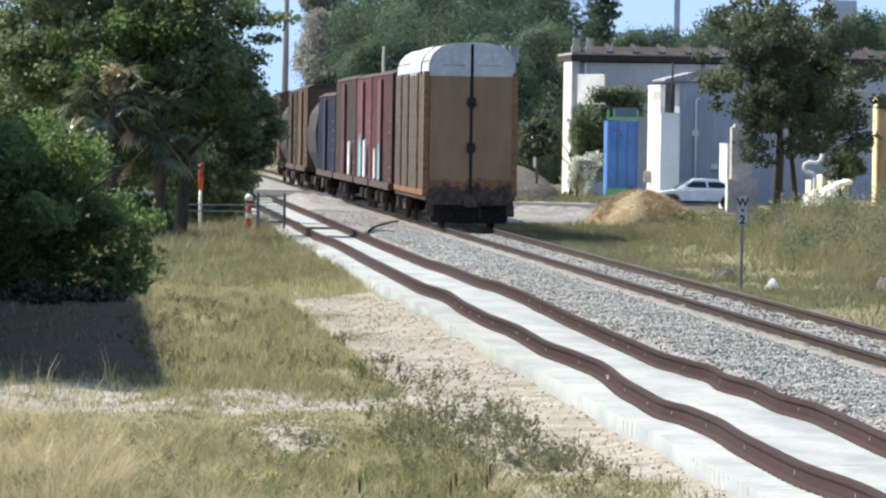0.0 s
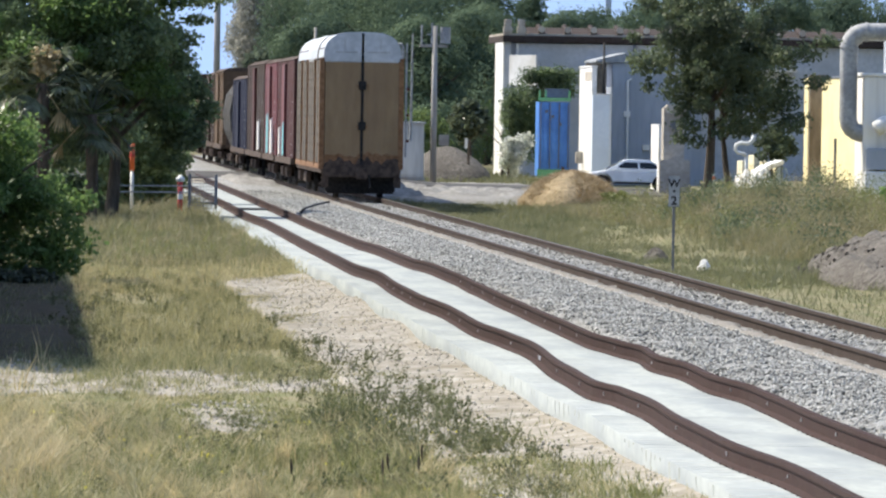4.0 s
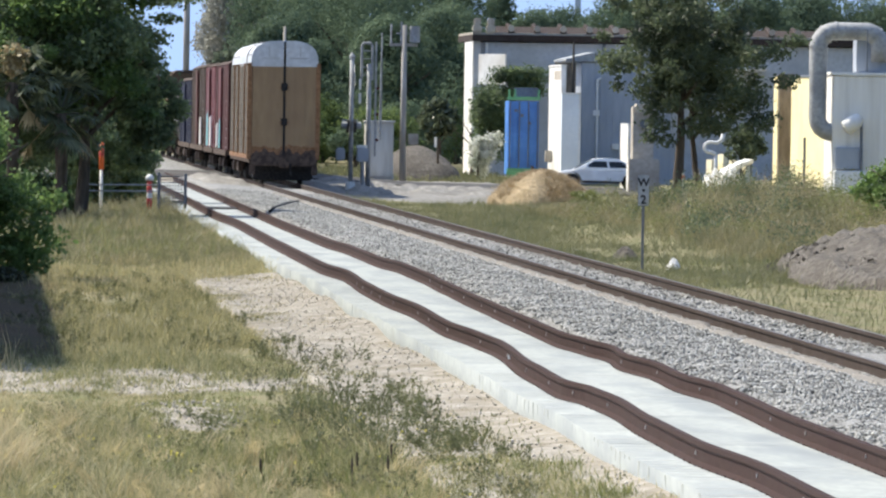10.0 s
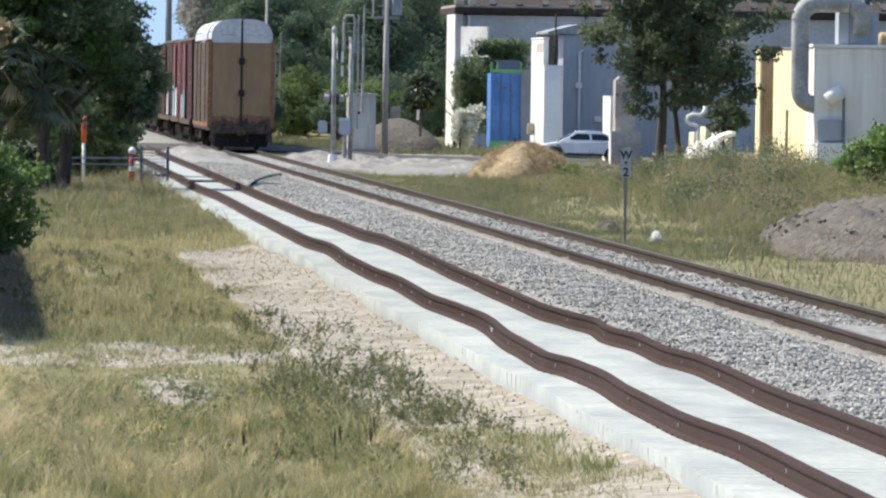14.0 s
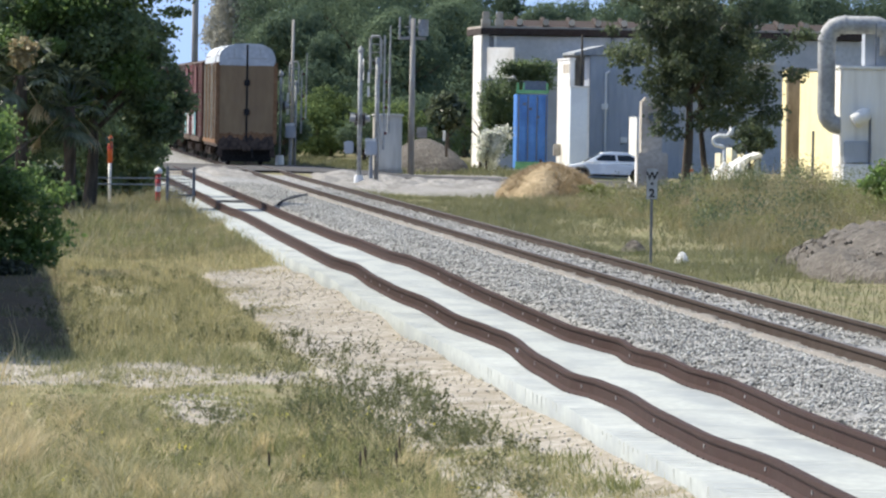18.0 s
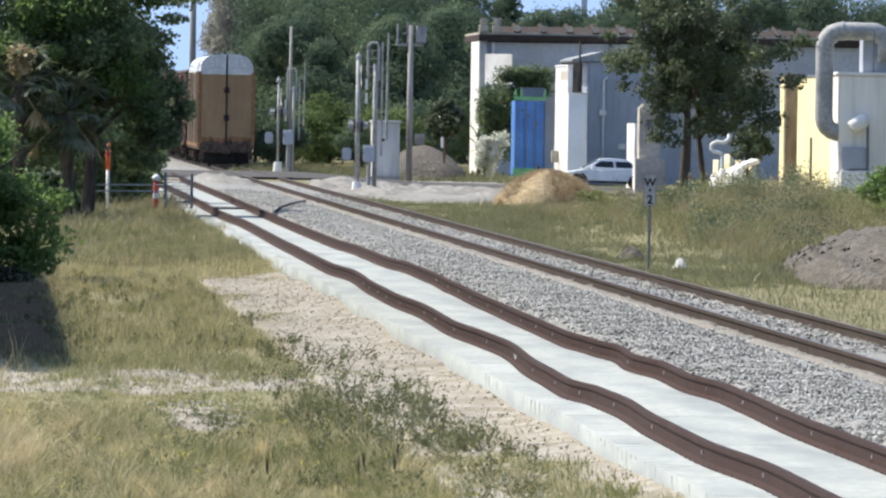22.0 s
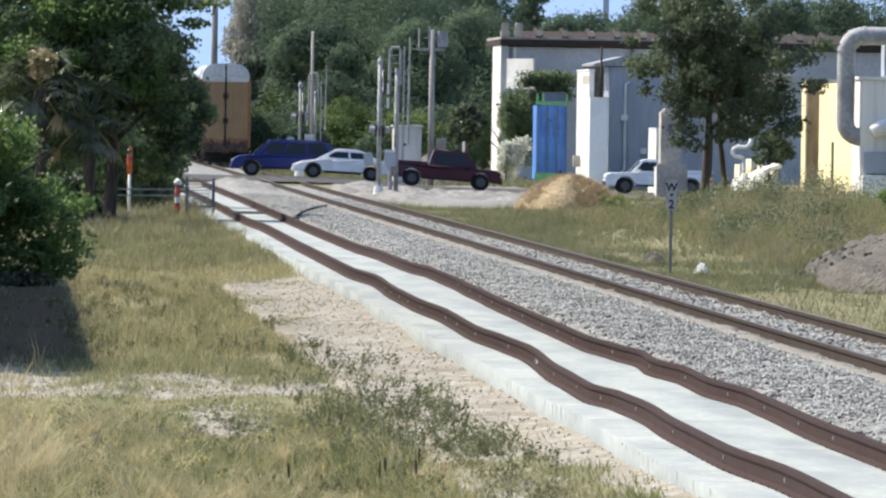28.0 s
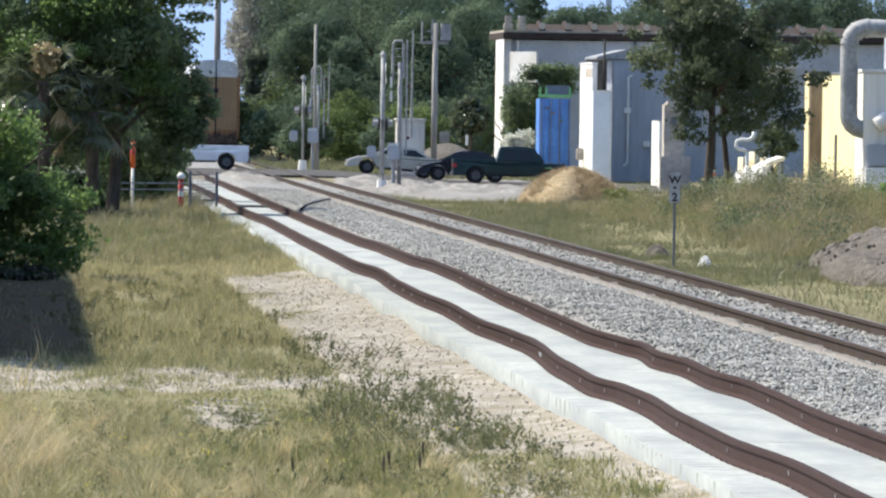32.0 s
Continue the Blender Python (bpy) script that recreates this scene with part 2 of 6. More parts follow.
M_BLOOM = leaf_mat("yellow_bloom", (0.55, 0.48, 0.05), (0.75, 0.68, 0.16), 0.4, patch=1.0)
M_STRAW = leaf_mat("straw_stalk", (0.22, 0.165, 0.10), (0.42, 0.335, 0.21), 0.3, patch=1.2)
M_RIPE = leaf_mat("ripe_grass_plume", (0.36, 0.29, 0.15), (0.64, 0.54, 0.32), 0.4, patch=0.5)


# ---- mesh helpers ----
class Shape:
    """Collects vertices and faces of one mesh."""

    def __init__(self):
        self.v, self.f = [], []

    def add(self, v, f):
        n = len(self.v)
        self.v += [tuple(p) for p in v]
        self.f += [tuple(n + i for i in q) for q in f]
        return self

    def box(self, x0, x1, y0, y1, z0, z1):
        return self.add([(x, y, z) for z in (z0, z1) for y in (y0, y1) for x in (x0, x1)],
                        [(0, 2, 3, 1), (4, 5, 7, 6), (0, 1, 5, 4), (2, 6, 7, 3), (0, 4, 6, 2), (1, 3, 7, 5)])

    def tube(self, pts, radii, n=8, caps=True):
        pts = [Vector(p) for p in pts]
        if not isinstance(radii, (list, tuple)):
            radii = [radii] * len(pts)
        v, f = [], []
        for i, p in enumerate(pts):
            d = (pts[min(i + 1, len(pts) - 1)] - pts[max(i - 1, 0)]).normalized()
            side = d.orthogonal().normalized() if i == 0 else (side - d * side.dot(d)).normalized()
            up = d.cross(side)
            v += [p + radii[i] * (math.cos(a) * side + math.sin(a) * up) for a in (2 * math.pi * k / n for k in range(n))]
        for i in range(len(pts) - 1):
            for k in range(n):
                a, b = i * n + k, i * n + (k + 1) % n
                f.append((a, b, b + n, a + n))
        if caps:
            f.append(tuple(range(n - 1, -1, -1)))
            f.append(tuple(range((len(pts) - 1) * n, len(pts) * n)))
        return self.add(v, f)

    def prism(self, outline, axis, lo, hi):
        """An outline of (a, b) pairs pushed along axis from lo to hi: for x they are y, z; for y they are x, z; for z x, y."""
        put = {"x": lambda a, b, c: (c, a, b), "y": lambda a, b, c: (a, c, b), "z": lambda a, b, c: (a, b, c)}[axis]
        n = len(outline)
        v = [put(a, b, c) for c in (lo, hi) for a, b in outline]
        return self.add(v, [tuple(range(n - 1, -1, -1)), tuple(range(n, 2 * n))] + [(i, (i + 1) % n, n + (i + 1) % n, n + i) for i in range(n)])

    def mesh(self, name, material, bevel=0.0, smooth=False):
        me = bpy.data.meshes.new(name)
        me.from_pydata(self.v, [], self.f)
        bm = bmesh.new()
        bm.from_mesh(me)
        bmesh.ops.recalc_face_normals(bm, faces=bm.faces)
        if bevel:
            sharp = [e for e in bm.edges if len(e.link_faces) == 2 and e.calc_face_angle() > 0.6]
            bmesh.ops.bevel(bm, geom=sharp, offset=bevel, segments=2, affect="EDGES", clamp_overlap=True)
        bm.to_mesh(me)
        bm.free()
        me.materials.append(material)
        if smooth:
            me.polygons.foreach_set("use_smooth", [True] * len(me.polygons))
        return me


def part(name, shape, material, parent, label="", bevel=0.0, smooth=False):
    ob = new(name, shape.mesh(name, material, bevel, smooth))
    ob.parent = parent
    return tagged(ob, label)


def thing(name, at, label, category, group="", kind="", turn=0.0):
    ob = new(name)
    ob.matrix_basis = pose(*at, 0, 0, turn)
    return tagged(ob, label, category, group, kind)


def solo(name, shape, material, label, category="", kind="", bevel=0.0, smooth=False, at=(0, 0, 0)):
    ob = new(name, shape.mesh(name, material, bevel, smooth))
    ob.matrix_basis = pose(*at)
    return tagged(ob, label, category, "", kind)


def raw(name, v, f, material, smooth=False):
    """A large mesh from arrays: v is n x 3, f is m x k."""
    me = bpy.data.meshes.new(name)
    me.vertices.add(len(v))
    me.vertices.foreach_set("co", np.asarray(v, np.float32).ravel())
    k = f.shape[1]
    me.loops.add(f.size)
    me.loops.foreach_set("vertex_index", f.ravel().astype(np.int32))
    me.polygons.add(len(f))
    me.polygons.foreach_set("loop_start", np.arange(0, f.size, k, dtype=np.int32))
    me.update(calc_edges=True)
    me.materials.append(material)
    if smooth:
        me.polygons.foreach_set("use_smooth", [True] * len(f))
    return me


def leaves(name, blobs, count, size, material, seed, shell=0.55, droop=0.0, broad=0.30, skin=0.0):
    """Pointed leaves strewn through ellipsoid blobs (x, y, z, rx, ry, rz), thicker towards their skins.
    skin: how far the leaves lie flat on their clump, 0 to 1."""
    g = np.random.default_rng(seed)
    b = np.array(blobs, float)
    vol = (b[:, 3] * b[:, 4] + b[:, 4] * b[:, 5] + b[:, 3] * b[:, 5])
    which = g.choice(len(b), count, p=vol / vol.sum())
    d = g.normal(size=(count, 3))
    d /= np.linalg.norm(d, axis=1, keepdims=True)
    r = shell + (1.06 - shell) * g.random(count) ** 0.7
    stray_leaf = g.random(count) < 0.12
    r = np.where(stray_leaf, 1.0 + (0.5 if size < 0.42 else 0.1) * g.random(count) ** 2, r)
    # uneven skin: each blob is pushed in and out in lobes
    lobe = 1 + 0.16 * np.sin(5 * d[:, 0] + which) * np.sin(5 * d[:, 1] + 2 * which) + 0.10 * np.sin(9 * d[:, 2] + 3 * which + 6 * d[:, 0])
    c = b[which, :3] + d * b[which, 3:] * (r * lobe)[:, None]
    a = g.normal(size=(count, 3)) + d * 0.4 * (1 - skin)
    a -= skin * d * (a * d).sum(1, keepdims=True)
    a[:, 2] -= droop
    a /= np.linalg.norm(a, axis=1, keepdims=True)
    s = np.cross(a, g.normal(size=(count, 3)) * (1 - 0.75 * skin) + d * 1.2 * skin)
    s /= np.linalg.norm(s, axis=1, keepdims=True)
    ln = (size * (0.6 + 0.8 * g.random(count)))[:, None]
    v = np.stack([c - a * ln * 0.5, c + s * ln * broad, c + a * ln * 0.5, c - s * ln * broad], 1).reshape(-1, 3)
    f = np.arange(4 * count).reshape(-1, 4)
    return raw(name, v, f, material)


def blades(name, x, y, z, h, w, lean, material, seed, bias=None):
    """Grass: one tapered, bent blade for each place given by arrays; bias: a lean of its own for each, as x, y rows."""
    g = np.random.default_rng(seed)
    n = len(x)
    t = g.random(n) * 2 * np.pi
    sx, sy = np.cos(t) * w / 2, np.sin(t) * w / 2
    bx, by = lean * h * g.normal(size=n), lean * h * g.normal(size=n)
    if bias is not None:
        bx, by = bx + bias[0] * h, by + bias[1] * h
    p0 = np.stack([x - sx, y - sy, z - 0.03], 1)
    p1 = np.stack([x + sx, y + sy, z - 0.03], 1)
    p2 = np.stack([x + sx * 0.8 + bx * 0.35, y + sy * 0.8 + by * 0.35, z + h * 0.55], 1)
    p3 = np.stack([x - sx * 0.8 + bx * 0.35, y - sy * 0.8 + by * 0.35, z + h * 0.55], 1)
    p4 = np.stack([x + bx, y + by, z + h], 1)
    v = np.stack([p0, p1, p2, p3, p4], 1).reshape(-1, 3)
    i = 5 * np.arange(n)[:, None]
    f = np.concatenate([i + np.array([[0, 1, 2]]), i + np.array([[0, 2, 3]]), i + np.array([[3, 2, 4]])])
    return raw(name, v, f, material)


# ---- ground ----
X_NEAR, X_FAR, GAUGE = 7.50, 11.91, 1.435
ROAD_Y0, ROAD_Y1 = 388.0, 425.0


def smooth(a, b, t):
    t = np.clip((t - a) / (b - a), 0, 1)
    return t * t * (3 - 2 * t)


def road_height(x):
    return -0.02 - 0.42 * smooth(14, 22, x) - 0.12 * smooth(22, 32, x)


def ground_height(x, y):
    x, y = np.asarray(x, float), np.asarray(y, float)
    z = -0.5 + 0.05 * np.sin(x * 0.9 + y * 0.13) * np.sin(y * 0.21) + 0.03 * np.sin(x * 2.3 - y * 0.4)
    z = z - 0.06 * np.exp(-((x - 3) / 3) ** 2) + 0.10 * smooth(5, 6.5, x) * (1 - smooth(13, 15, x))
    bank = 1.15 * np.exp(-((x - 23.5) / 4.0) ** 2 - ((y - 258) / 38) ** 2) + 0.5 * np.exp(-((x - 19.5) / 2.0) ** 2 - ((y - 240) / 20) ** 2)
    z = z + bank
    near_road = smooth(372, ROAD_Y0 - 1, y) * (1 - smooth(ROAD_Y1 + 2, 470, y))
    z = z * (1 - near_road) + (road_height(x) - 0.09) * near_road
    return z + 0.25 * smooth(470, 560, y)


def steps(*runs):
    out = []
    for a, b, d in runs:
        out += list(np.arange(a, b, d))
    return np.array(out + [runs[-1][1]])


gx = steps((-3000, -200, 700), (-200, -20, 20), (-20, -6, 2), (-6, 34, 0.5), (34, 80, 4), (80, 200, 30), (200, 3000, 700))
gy = steps((-600, 40, 60), (40, 70, 5), (70, 300, 1.5), (300, 480, 2.5), (480, 700, 10), (700, 1500, 100), (1500, 4500, 500))
mx, my = np.meshgrid(gx, gy)
mz = ground_height(mx, my) * (np.abs(mx) < 100) + -0.3 * (np.abs(mx) >= 100)
nx, ny = len(gx), len(gy)
idx = np.arange(nx * ny).reshape(ny, nx)
quads = np.stack([idx[:-1, :-1], idx[:-1, 1:], idx[1:, 1:], idx[1:, :-1]], -1).reshape(-1, 4)
ground = new("ground", raw("ground", np.stack([mx, my, mz], -1).reshape(-1, 3), quads, M_SOIL, True))
tagged(ground, "dry soil with sparse grass beside the railway", "ground", "", "structure")


def sheet(name, xs, ys, lift, material, label, wave=0.0, seed=3):
    """A patch of other ground laid on the soil, with a ragged rim."""
    g = np.random.default_rng(seed)
    v, n = [], len(xs)
    for j, y in enumerate(ys):
        ragged = wave * g.normal()
        for i, x in enumerate(xs):
            px = x + (ragged if i == 0 else 0) + (wave * g.normal() if i == n - 1 else 0)
            rim = 0.05 if i in (0, n - 1) or j in (0, len(ys) - 1) else 0.0
            v.append((px, y, float(ground_height(px, y)) + lift - rim + 0.003 * g.normal()))
    ii = np.arange(n * len(ys)).reshape(len(ys), n)
    f = np.stack([ii[:-1, :-1], ii[:-1, 1:], ii[1:, 1:], ii[1:, :-1]], -1).reshape(-1, 4)
    return tagged(new(name, raw(name, np.array(v), f, material, True)), label, "ground", "", "structure")


sheet("dirt_strip", np.linspace(4.3, 8.8, 46), np.arange(60, 188, 0.45), 0.035, M_SAND, "pale limestone dirt along the new track", 0.1)
sheet("dirt_track", np.linspace(-4.0, 4.6, 16), np.arange(110.5, 122.5, 1.0), 0.03, M_SAND, "pale worn trail crossing the dry grass", 0.2, 5)
# Litter coloured darker than it is, to deepen the shade beside the bush.
M_SHADE_LITTER = mat("leaf_litter", (0.036, 0.024, 0.011), (0.08, 0.056, 0.028), 0.95, fine=5, coarse=0.5, c=(0.046, 0.04, 0.016), bump=0.8, depth=0.04)
sheet("leaf_litter", np.linspace(-3.4, 1.4, 10), np.arange(122.5, 182, 1.5), 0.05, M_SHADE_LITTER, "bare soil and leaf litter, darkened to deepen the shade beside the bush", 0.10, 15)
sheet("dirt_patch", np.linspace(1.7, 3.2, 8), np.arange(98, 107, 1.0), 0.03, M_SAND, "bare limestone patch in the dry grass", 0.25, 6)
sheet("track_bed", np.linspace(6.2, 9.0, 8), np.arange(186, 402, 2.0), 0.03, M_SAND, "pale track bed beneath the new track", 0.1, 8)
sheet("gravel_yard", np.linspace(14.4, 24.0, 14), np.arange(336, 388.5, 2.0), 0.03, M_GRAVEL, "pale gravel beside the level crossing", 0.4, 7)
sheet("gravel_verge", np.linspace(14.2, 26.0, 14), np.arange(425.5, 445, 2.0), 0.03, M_GRAVEL, "pale gravel verge past the level crossing", 0.4, 9)

def rubble(name, x0, x1, y0, y1, h, seed, label, bed=False):
    """Uneven humps of gravel and dust, sunk into the ground at their rims."""
    g = np.random.default_rng(seed)
    xs, ys = np.arange(x0, x1 + 0.01, 0.2), np.arange(y0, y1 + 0.01, 0.4)
    px, py = np.meshgrid(xs, ys)
    hump = np.zeros_like(px)
    for k in range(int((x1 - x0) * (y1 - y0) / 2.2)):
        cx, cy, w, l = x0 + (x1 - x0) * g.random(), y0 + (y1 - y0) * g.random(), 0.3 + 0.7 * g.random(), 0.6 + 1.6 * g.random()
        hump = np.maximum(hump, (0.35 + 0.65 * g.random()) * np.exp(-((px - cx) / w) ** 2 - ((py - cy) / l) ** 2))
    rim = smooth(0, 0.6, px - x0) * smooth(0, 0.6, x1 - px) * smooth(0, 2, py - y0) * smooth(0, 2, y1 - py)
    base = np.interp(px, [p[0] for p in BED], [p[1] for p in BED]) if bed else ground_height(px, py)
    z = base + h * hump * rim + 0.012 * g.normal(size=px.shape) * rim - 0.06 * (1 - rim)
    ii = np.arange(px.size).reshape(px.shape)
    f = np.stack([ii[:-1, :-1], ii[:-1, 1:], ii[1:, 1:], ii[1:, :-1]], -1).reshape(-1, 4)
    return tagged(new(name, raw(name, np.stack([px, py, z], -1).reshape(-1, 3), f, M_GRAVEL, True)), label, "gravel", "", "structure")


# road over the crossing
rx = steps((-120, 0, 20), (0, 36, 1.0), (36, 220, 20))
road = Shape()
for a, b in zip(rx[:-1], rx[1:]):
    za, zb = float(road_height(a)), float(road_height(b))
    road.add([(a, ROAD_Y0, za), (b, ROAD_Y0, zb), (b, ROAD_Y1, zb), (a, ROAD_Y1, za),
              (a, ROAD_Y0, za - 0.3), (b, ROAD_Y0, zb - 0.3)], [(0, 1, 2, 3), (4, 5, 1, 0)])
solo("road", road, M_ROAD, "asphalt road over the level crossing", "road", "structure")

# ---- railway ----
def profile_strip(xz, y0, y1, dy, seed, rough):
    g = np.random.default_rng(seed)
    ys = np.arange(y0, y1 + dy, dy)
    v = [(x + rough * g.normal(), y, z + rough * g.normal() * 0.7) for y in ys for x, z in xz]
    n = len(xz)
    ii = np.arange(n * len(ys)).reshape(len(ys), n)
    return np.array(v), np.stack([ii[:-1, :-1], ii[:-1, 1:], ii[1:, 1:], ii[1:, :-1]], -1).reshape(-1, 4)


BED = [(8.40, -0.2), (8.47, -0.05), (8.8, 0.0), (9.3, -0.02), (9.8, -0.05), (10.3, -0.08), (10.8, -0.13), (11.05, -0.16), (11.3, -0.17),
       (11.9, -0.15), (12.5, -0.17), (12.8, -0.16), (13.1, -0.22), (13.4, -0.36), (13.8, -0.66)]
v, f = profile_strip(BED, 60, 388, 0.45, 11, 0.02)
tagged(new("ballast_bed", raw("ballast_bed", v, f, M_BALLAST)), "grey crushed stone ballast under the old track", "ballast", "", "structure")
v, f = profile_strip([(7.0, -0.7)] + BED, 425.5, 900, 3.0, 12, 0.02)
tagged(new("ballast_bed", raw("ballast_bed", v, f, M_BALLAST)), "grey ballast of the track past the crossing", "ballast", "", "structure")


rubble("gravel_humps", 13.6, 24.5, 366, 387.5, 0.32, 23, "dusty grey gravel humps beside the crossing")
rubble("gravel_humps", 8.6, 11.0, 352, 387.5, 0.27, 24, "dusty gravel heaped between the tracks", True)
rubble("gravel_humps", 3.0, 6.1, 330, 387.5, 0.40, 25, "pale rubble humps beside the new track")


def stones(name, x0, x1, y0, y1, count, size, seed, height):
    g = np.random.default_rng(seed)
    x = x0 + (x1 - x0) * g.random(count)
    y = y0 + (y1 - y0) * g.random(count) ** 1.5
    z = np.interp(x, [p[0] for p in BED], [p[1] for p in BED]) + height
    o = np.array([(1, 0, 0), (-1, 0, 0), (0, 1, 0), (0, -1, 0), (0, 0, 1), (0, 0, -1)], float)
    s = size * (0.5 + g.random((count, 1, 1))) * (0.7 + 0.6 * g.random((count, 6, 1)))
    a = g.random(count) * 6.28
    c, n = np.cos(a), np.sin(a)
    p = o[None] * s
    p = np.stack([p[..., 0] * c[:, None] - p[..., 1] * n[:, None], p[..., 0] * n[:, None] + p[..., 1] * c[:, None], p[..., 2] * 0.8 + 0.3 * p[..., 0]], -1)
    v = (p + np.stack([x, y, z], -1)[:, None]).reshape(-1, 3)
    tri = np.array([(0, 2, 4), (2, 1, 4), (1, 3, 4), (3, 0, 4), (2, 0, 5), (1, 2, 5), (3, 1, 5), (0, 3, 5)])
    f = (6 * np.arange(count)[:, None, None] + tri[None]).reshape(-1, 3)
    return raw(name, v, f, M_STONE)


tagged(new("ballast_stones", stones("ballast_stones", 8.42, 11.1, 72, 330, 60000, 0.025, 21, 0.006)), "loose grey crushed ballast stones between the tracks", "ballast stones", "", "stuff")
tagged(new("ballast_stones", stones("ballast_stones", 11.25, 14.2, 120, 330, 14000, 0.030, 22, 0.008)), "loose grey ballast stones about the old track", "ballast stones", "", "stuff")

v, f = profile_strip([(10.55, -0.14), (10.7, -0.085), (10.9, -0.11), (11.08, -0.145), (11.12, -0.2)], 60, 330, 0.8, 13, 0.025)
tagged(new("sand_spill", raw("sand_spill", v, f, M_SPILL)), "tan sand spilled along the old rail", "sand", "", "structure")

# how far the newly laid rails stray sideways: distance along, metres
STRAY_L = [(60, 0.0), (70, 0.06), (77, 0.10), (83, -0.04), (89, -0.02), (95, 0.07), (98.5, 0.03), (101, -0.12), (107, -0.07), (118, 0.13), (122, 0.08), (128, -0.03),
           (139, 0.05), (147, -0.04), (155, -0.02), (167, 0.11), (175, -0.05), (200, -0.02), (239, 0.08), (256, -0.05), (300, 0.03), (410, 0)]
STRAY_R = [(60, 0.0), (80, 0.10), (90, 0.06), (97, 0.14), (100, 0.17), (104, 0.04), (108.6, 0.10), (112, -0.03), (116, 0.08), (119, -0.04), (123, -0.15), (132, -0.11),
           (145, -0.05), (158, 0.05), (166, 0.14), (176, 0.16), (183, 0.0), (197, 0.0), (208, -0.14), (235, -0.16), (277, -0.1), (310, -0.03), (410, 0)]


def stray(knots, y):
    for (a, p), (b, q) in zip(knots[:-1], knots[1:]):
        if a <= y <= b:
            t = (y - a) / (b - a)
            return p + (q - p) * t * t * (3 - 2 * t)
    return 0.0


HEAD = [(-0.036, 0.018), (-0.038, -0.02), (-0.03, -0.04), (-0.012, -0.05), (-0.012, -0.165), (-0.075, -0.192), (-0.075, -0.208),
        (0.075, -0.208), (0.075, -0.192), (0.012, -0.165), (0.012, -0.05), (0.03, -0.04), (0.038, -0.02), (0.036, 0.018)]


def rail(x, y0, y1, dy, material, parent, knots=None, label=""):
    s = Shape()
    ys = list(np.arange(y0, y1, dy)) + [y1]
    n = len(HEAD)
    v = [(x + (stray(knots, y) if knots else 0.0) + a, y, b) for y in ys for a, b in HEAD]
    f = [(j * n + i, j * n + (i + 1) % n, (j + 1) * n + (i + 1) % n, (j + 1) * n + i) for j in range(len(ys) - 1) for i in range(n)]
    return part("rail", s.add(v, f), material, parent, label)


new_track = thing("new_track", (X_NEAR, 62, -0.4), "newly laid track of wavy rusty rails on white concrete ties", "railway track", "", "structure")
old_track = thing("old_track", (X_FAR, 62, -0.4), "old ballasted track with rusty brown rails", "railway track", "", "structure")
for track, x, knots, mt, y1 in ((new_track, -GAUGE / 2, STRAY_L, M_RAIL, 402), (new_track, GAUGE / 2, STRAY_R, M_RAIL, 402),
                                (old_track, -GAUGE / 2, None, M_RAIL2, 900), (old_track, GAUGE / 2, None, M_RAIL2, 900)):
    cx = X_NEAR if track is new_track else X_FAR
    r = rail(cx + x, 60, y1, 1.0 if knots else 20.0, mt, track, knots)
    r.matrix_parent_inverse = track.matrix_basis.inverted()
# polished running bands on the old rails
for x in (-GAUGE / 2, GAUGE / 2):
    band = part("running_band", Shape().box(X_FAR + x - 0.022, X_FAR + x + 0.022, 60, 900, 0.017, 0.021), M_RAILTOP, old_track, "narrow polished wheel band")
    band.matrix_parent_inverse = old_track.matrix_basis.inverted()

tie = Shape().prism([(-0.14, -0.21), (0.14, -0.21), (0.12, 0.0), (-0.12, 0.0)], "x", -1.28, 1.28).mesh("tie", M_TIE, 0.012)
tie_rng = np.random.default_rng(31)
far_ties = Shape()
for i in range(int((401 - 62) / 0.61)):
    y = 62 + 0.61 * i
    dx = 0.5 * (stray(STRAY_L, y) + stray(STRAY_R, y)) * 0.5
    if i < 300:
        ob = new("tie", tie)
        ob.parent = new_track
        ob.matrix_basis = pose(dx + 0.0015 * tie_rng.normal(), y - 62, 0.196 + 0.0008 * tie_rng.normal(), 0, 0, 0.08 * tie_rng.normal())
    else:
        far_ties.box(dx - 1.28, dx + 1.28, y - 62 - 0.13, y - 62 + 0.13, -0.012, 0.196)
tagged(part("ties", far_ties, M_TIE, new_track, "row of white concrete ties"), kind="stuff")
M_CRIB = mat("white_limestone_fill", (0.29, 0.315, 0.31), (0.34, 0.365, 0.36), 0.9, fine=8, coarse=0.9, c=(0.225, 0.25, 0.262), bump=0.15, depth=0.006, stretch=(1.6, 0.3, 1))
cy = np.arange(0, 340, 0.6)
fill_rng = np.random.default_rng(33)
cv = []
for a in cy:
    z = 0.1974 + 0.0009 * math.sin(a * 0.9) + 0.0004 * fill_rng.normal()
    d = 0.25 * (stray(STRAY_L, a + 62) + stray(STRAY_R, a + 62))
    cv += [(d - 1.2835, a, -0.05), (d - 1.280, a, z - 0.002), (1.2, a, z)]
ci = np.arange(len(cv)).reshape(-1, 3)
crib = new("crib_fill", raw("crib_fill", np.array(cv), np.concatenate([np.stack([ci[:-1, k], ci[:-1, k + 1], ci[1:, k + 1], ci[1:, k]], -1) for k in (0, 1)]), M_CRIB))
crib.parent = new_track
tagged(crib, "white crushed limestone packed between the ties", kind="stuff")
anchor = Shape().box(-0.004, 0.004, -0.03, 0.03, -0.022, 0.022).mesh("rail_anchor", M_STEEL, 0.004)
clip_mesh = Shape().box(-0.009, 0.009, -0.035, 0.035, -0.008, 0.008).mesh("rail_clip", M_RAIL, 0.004)
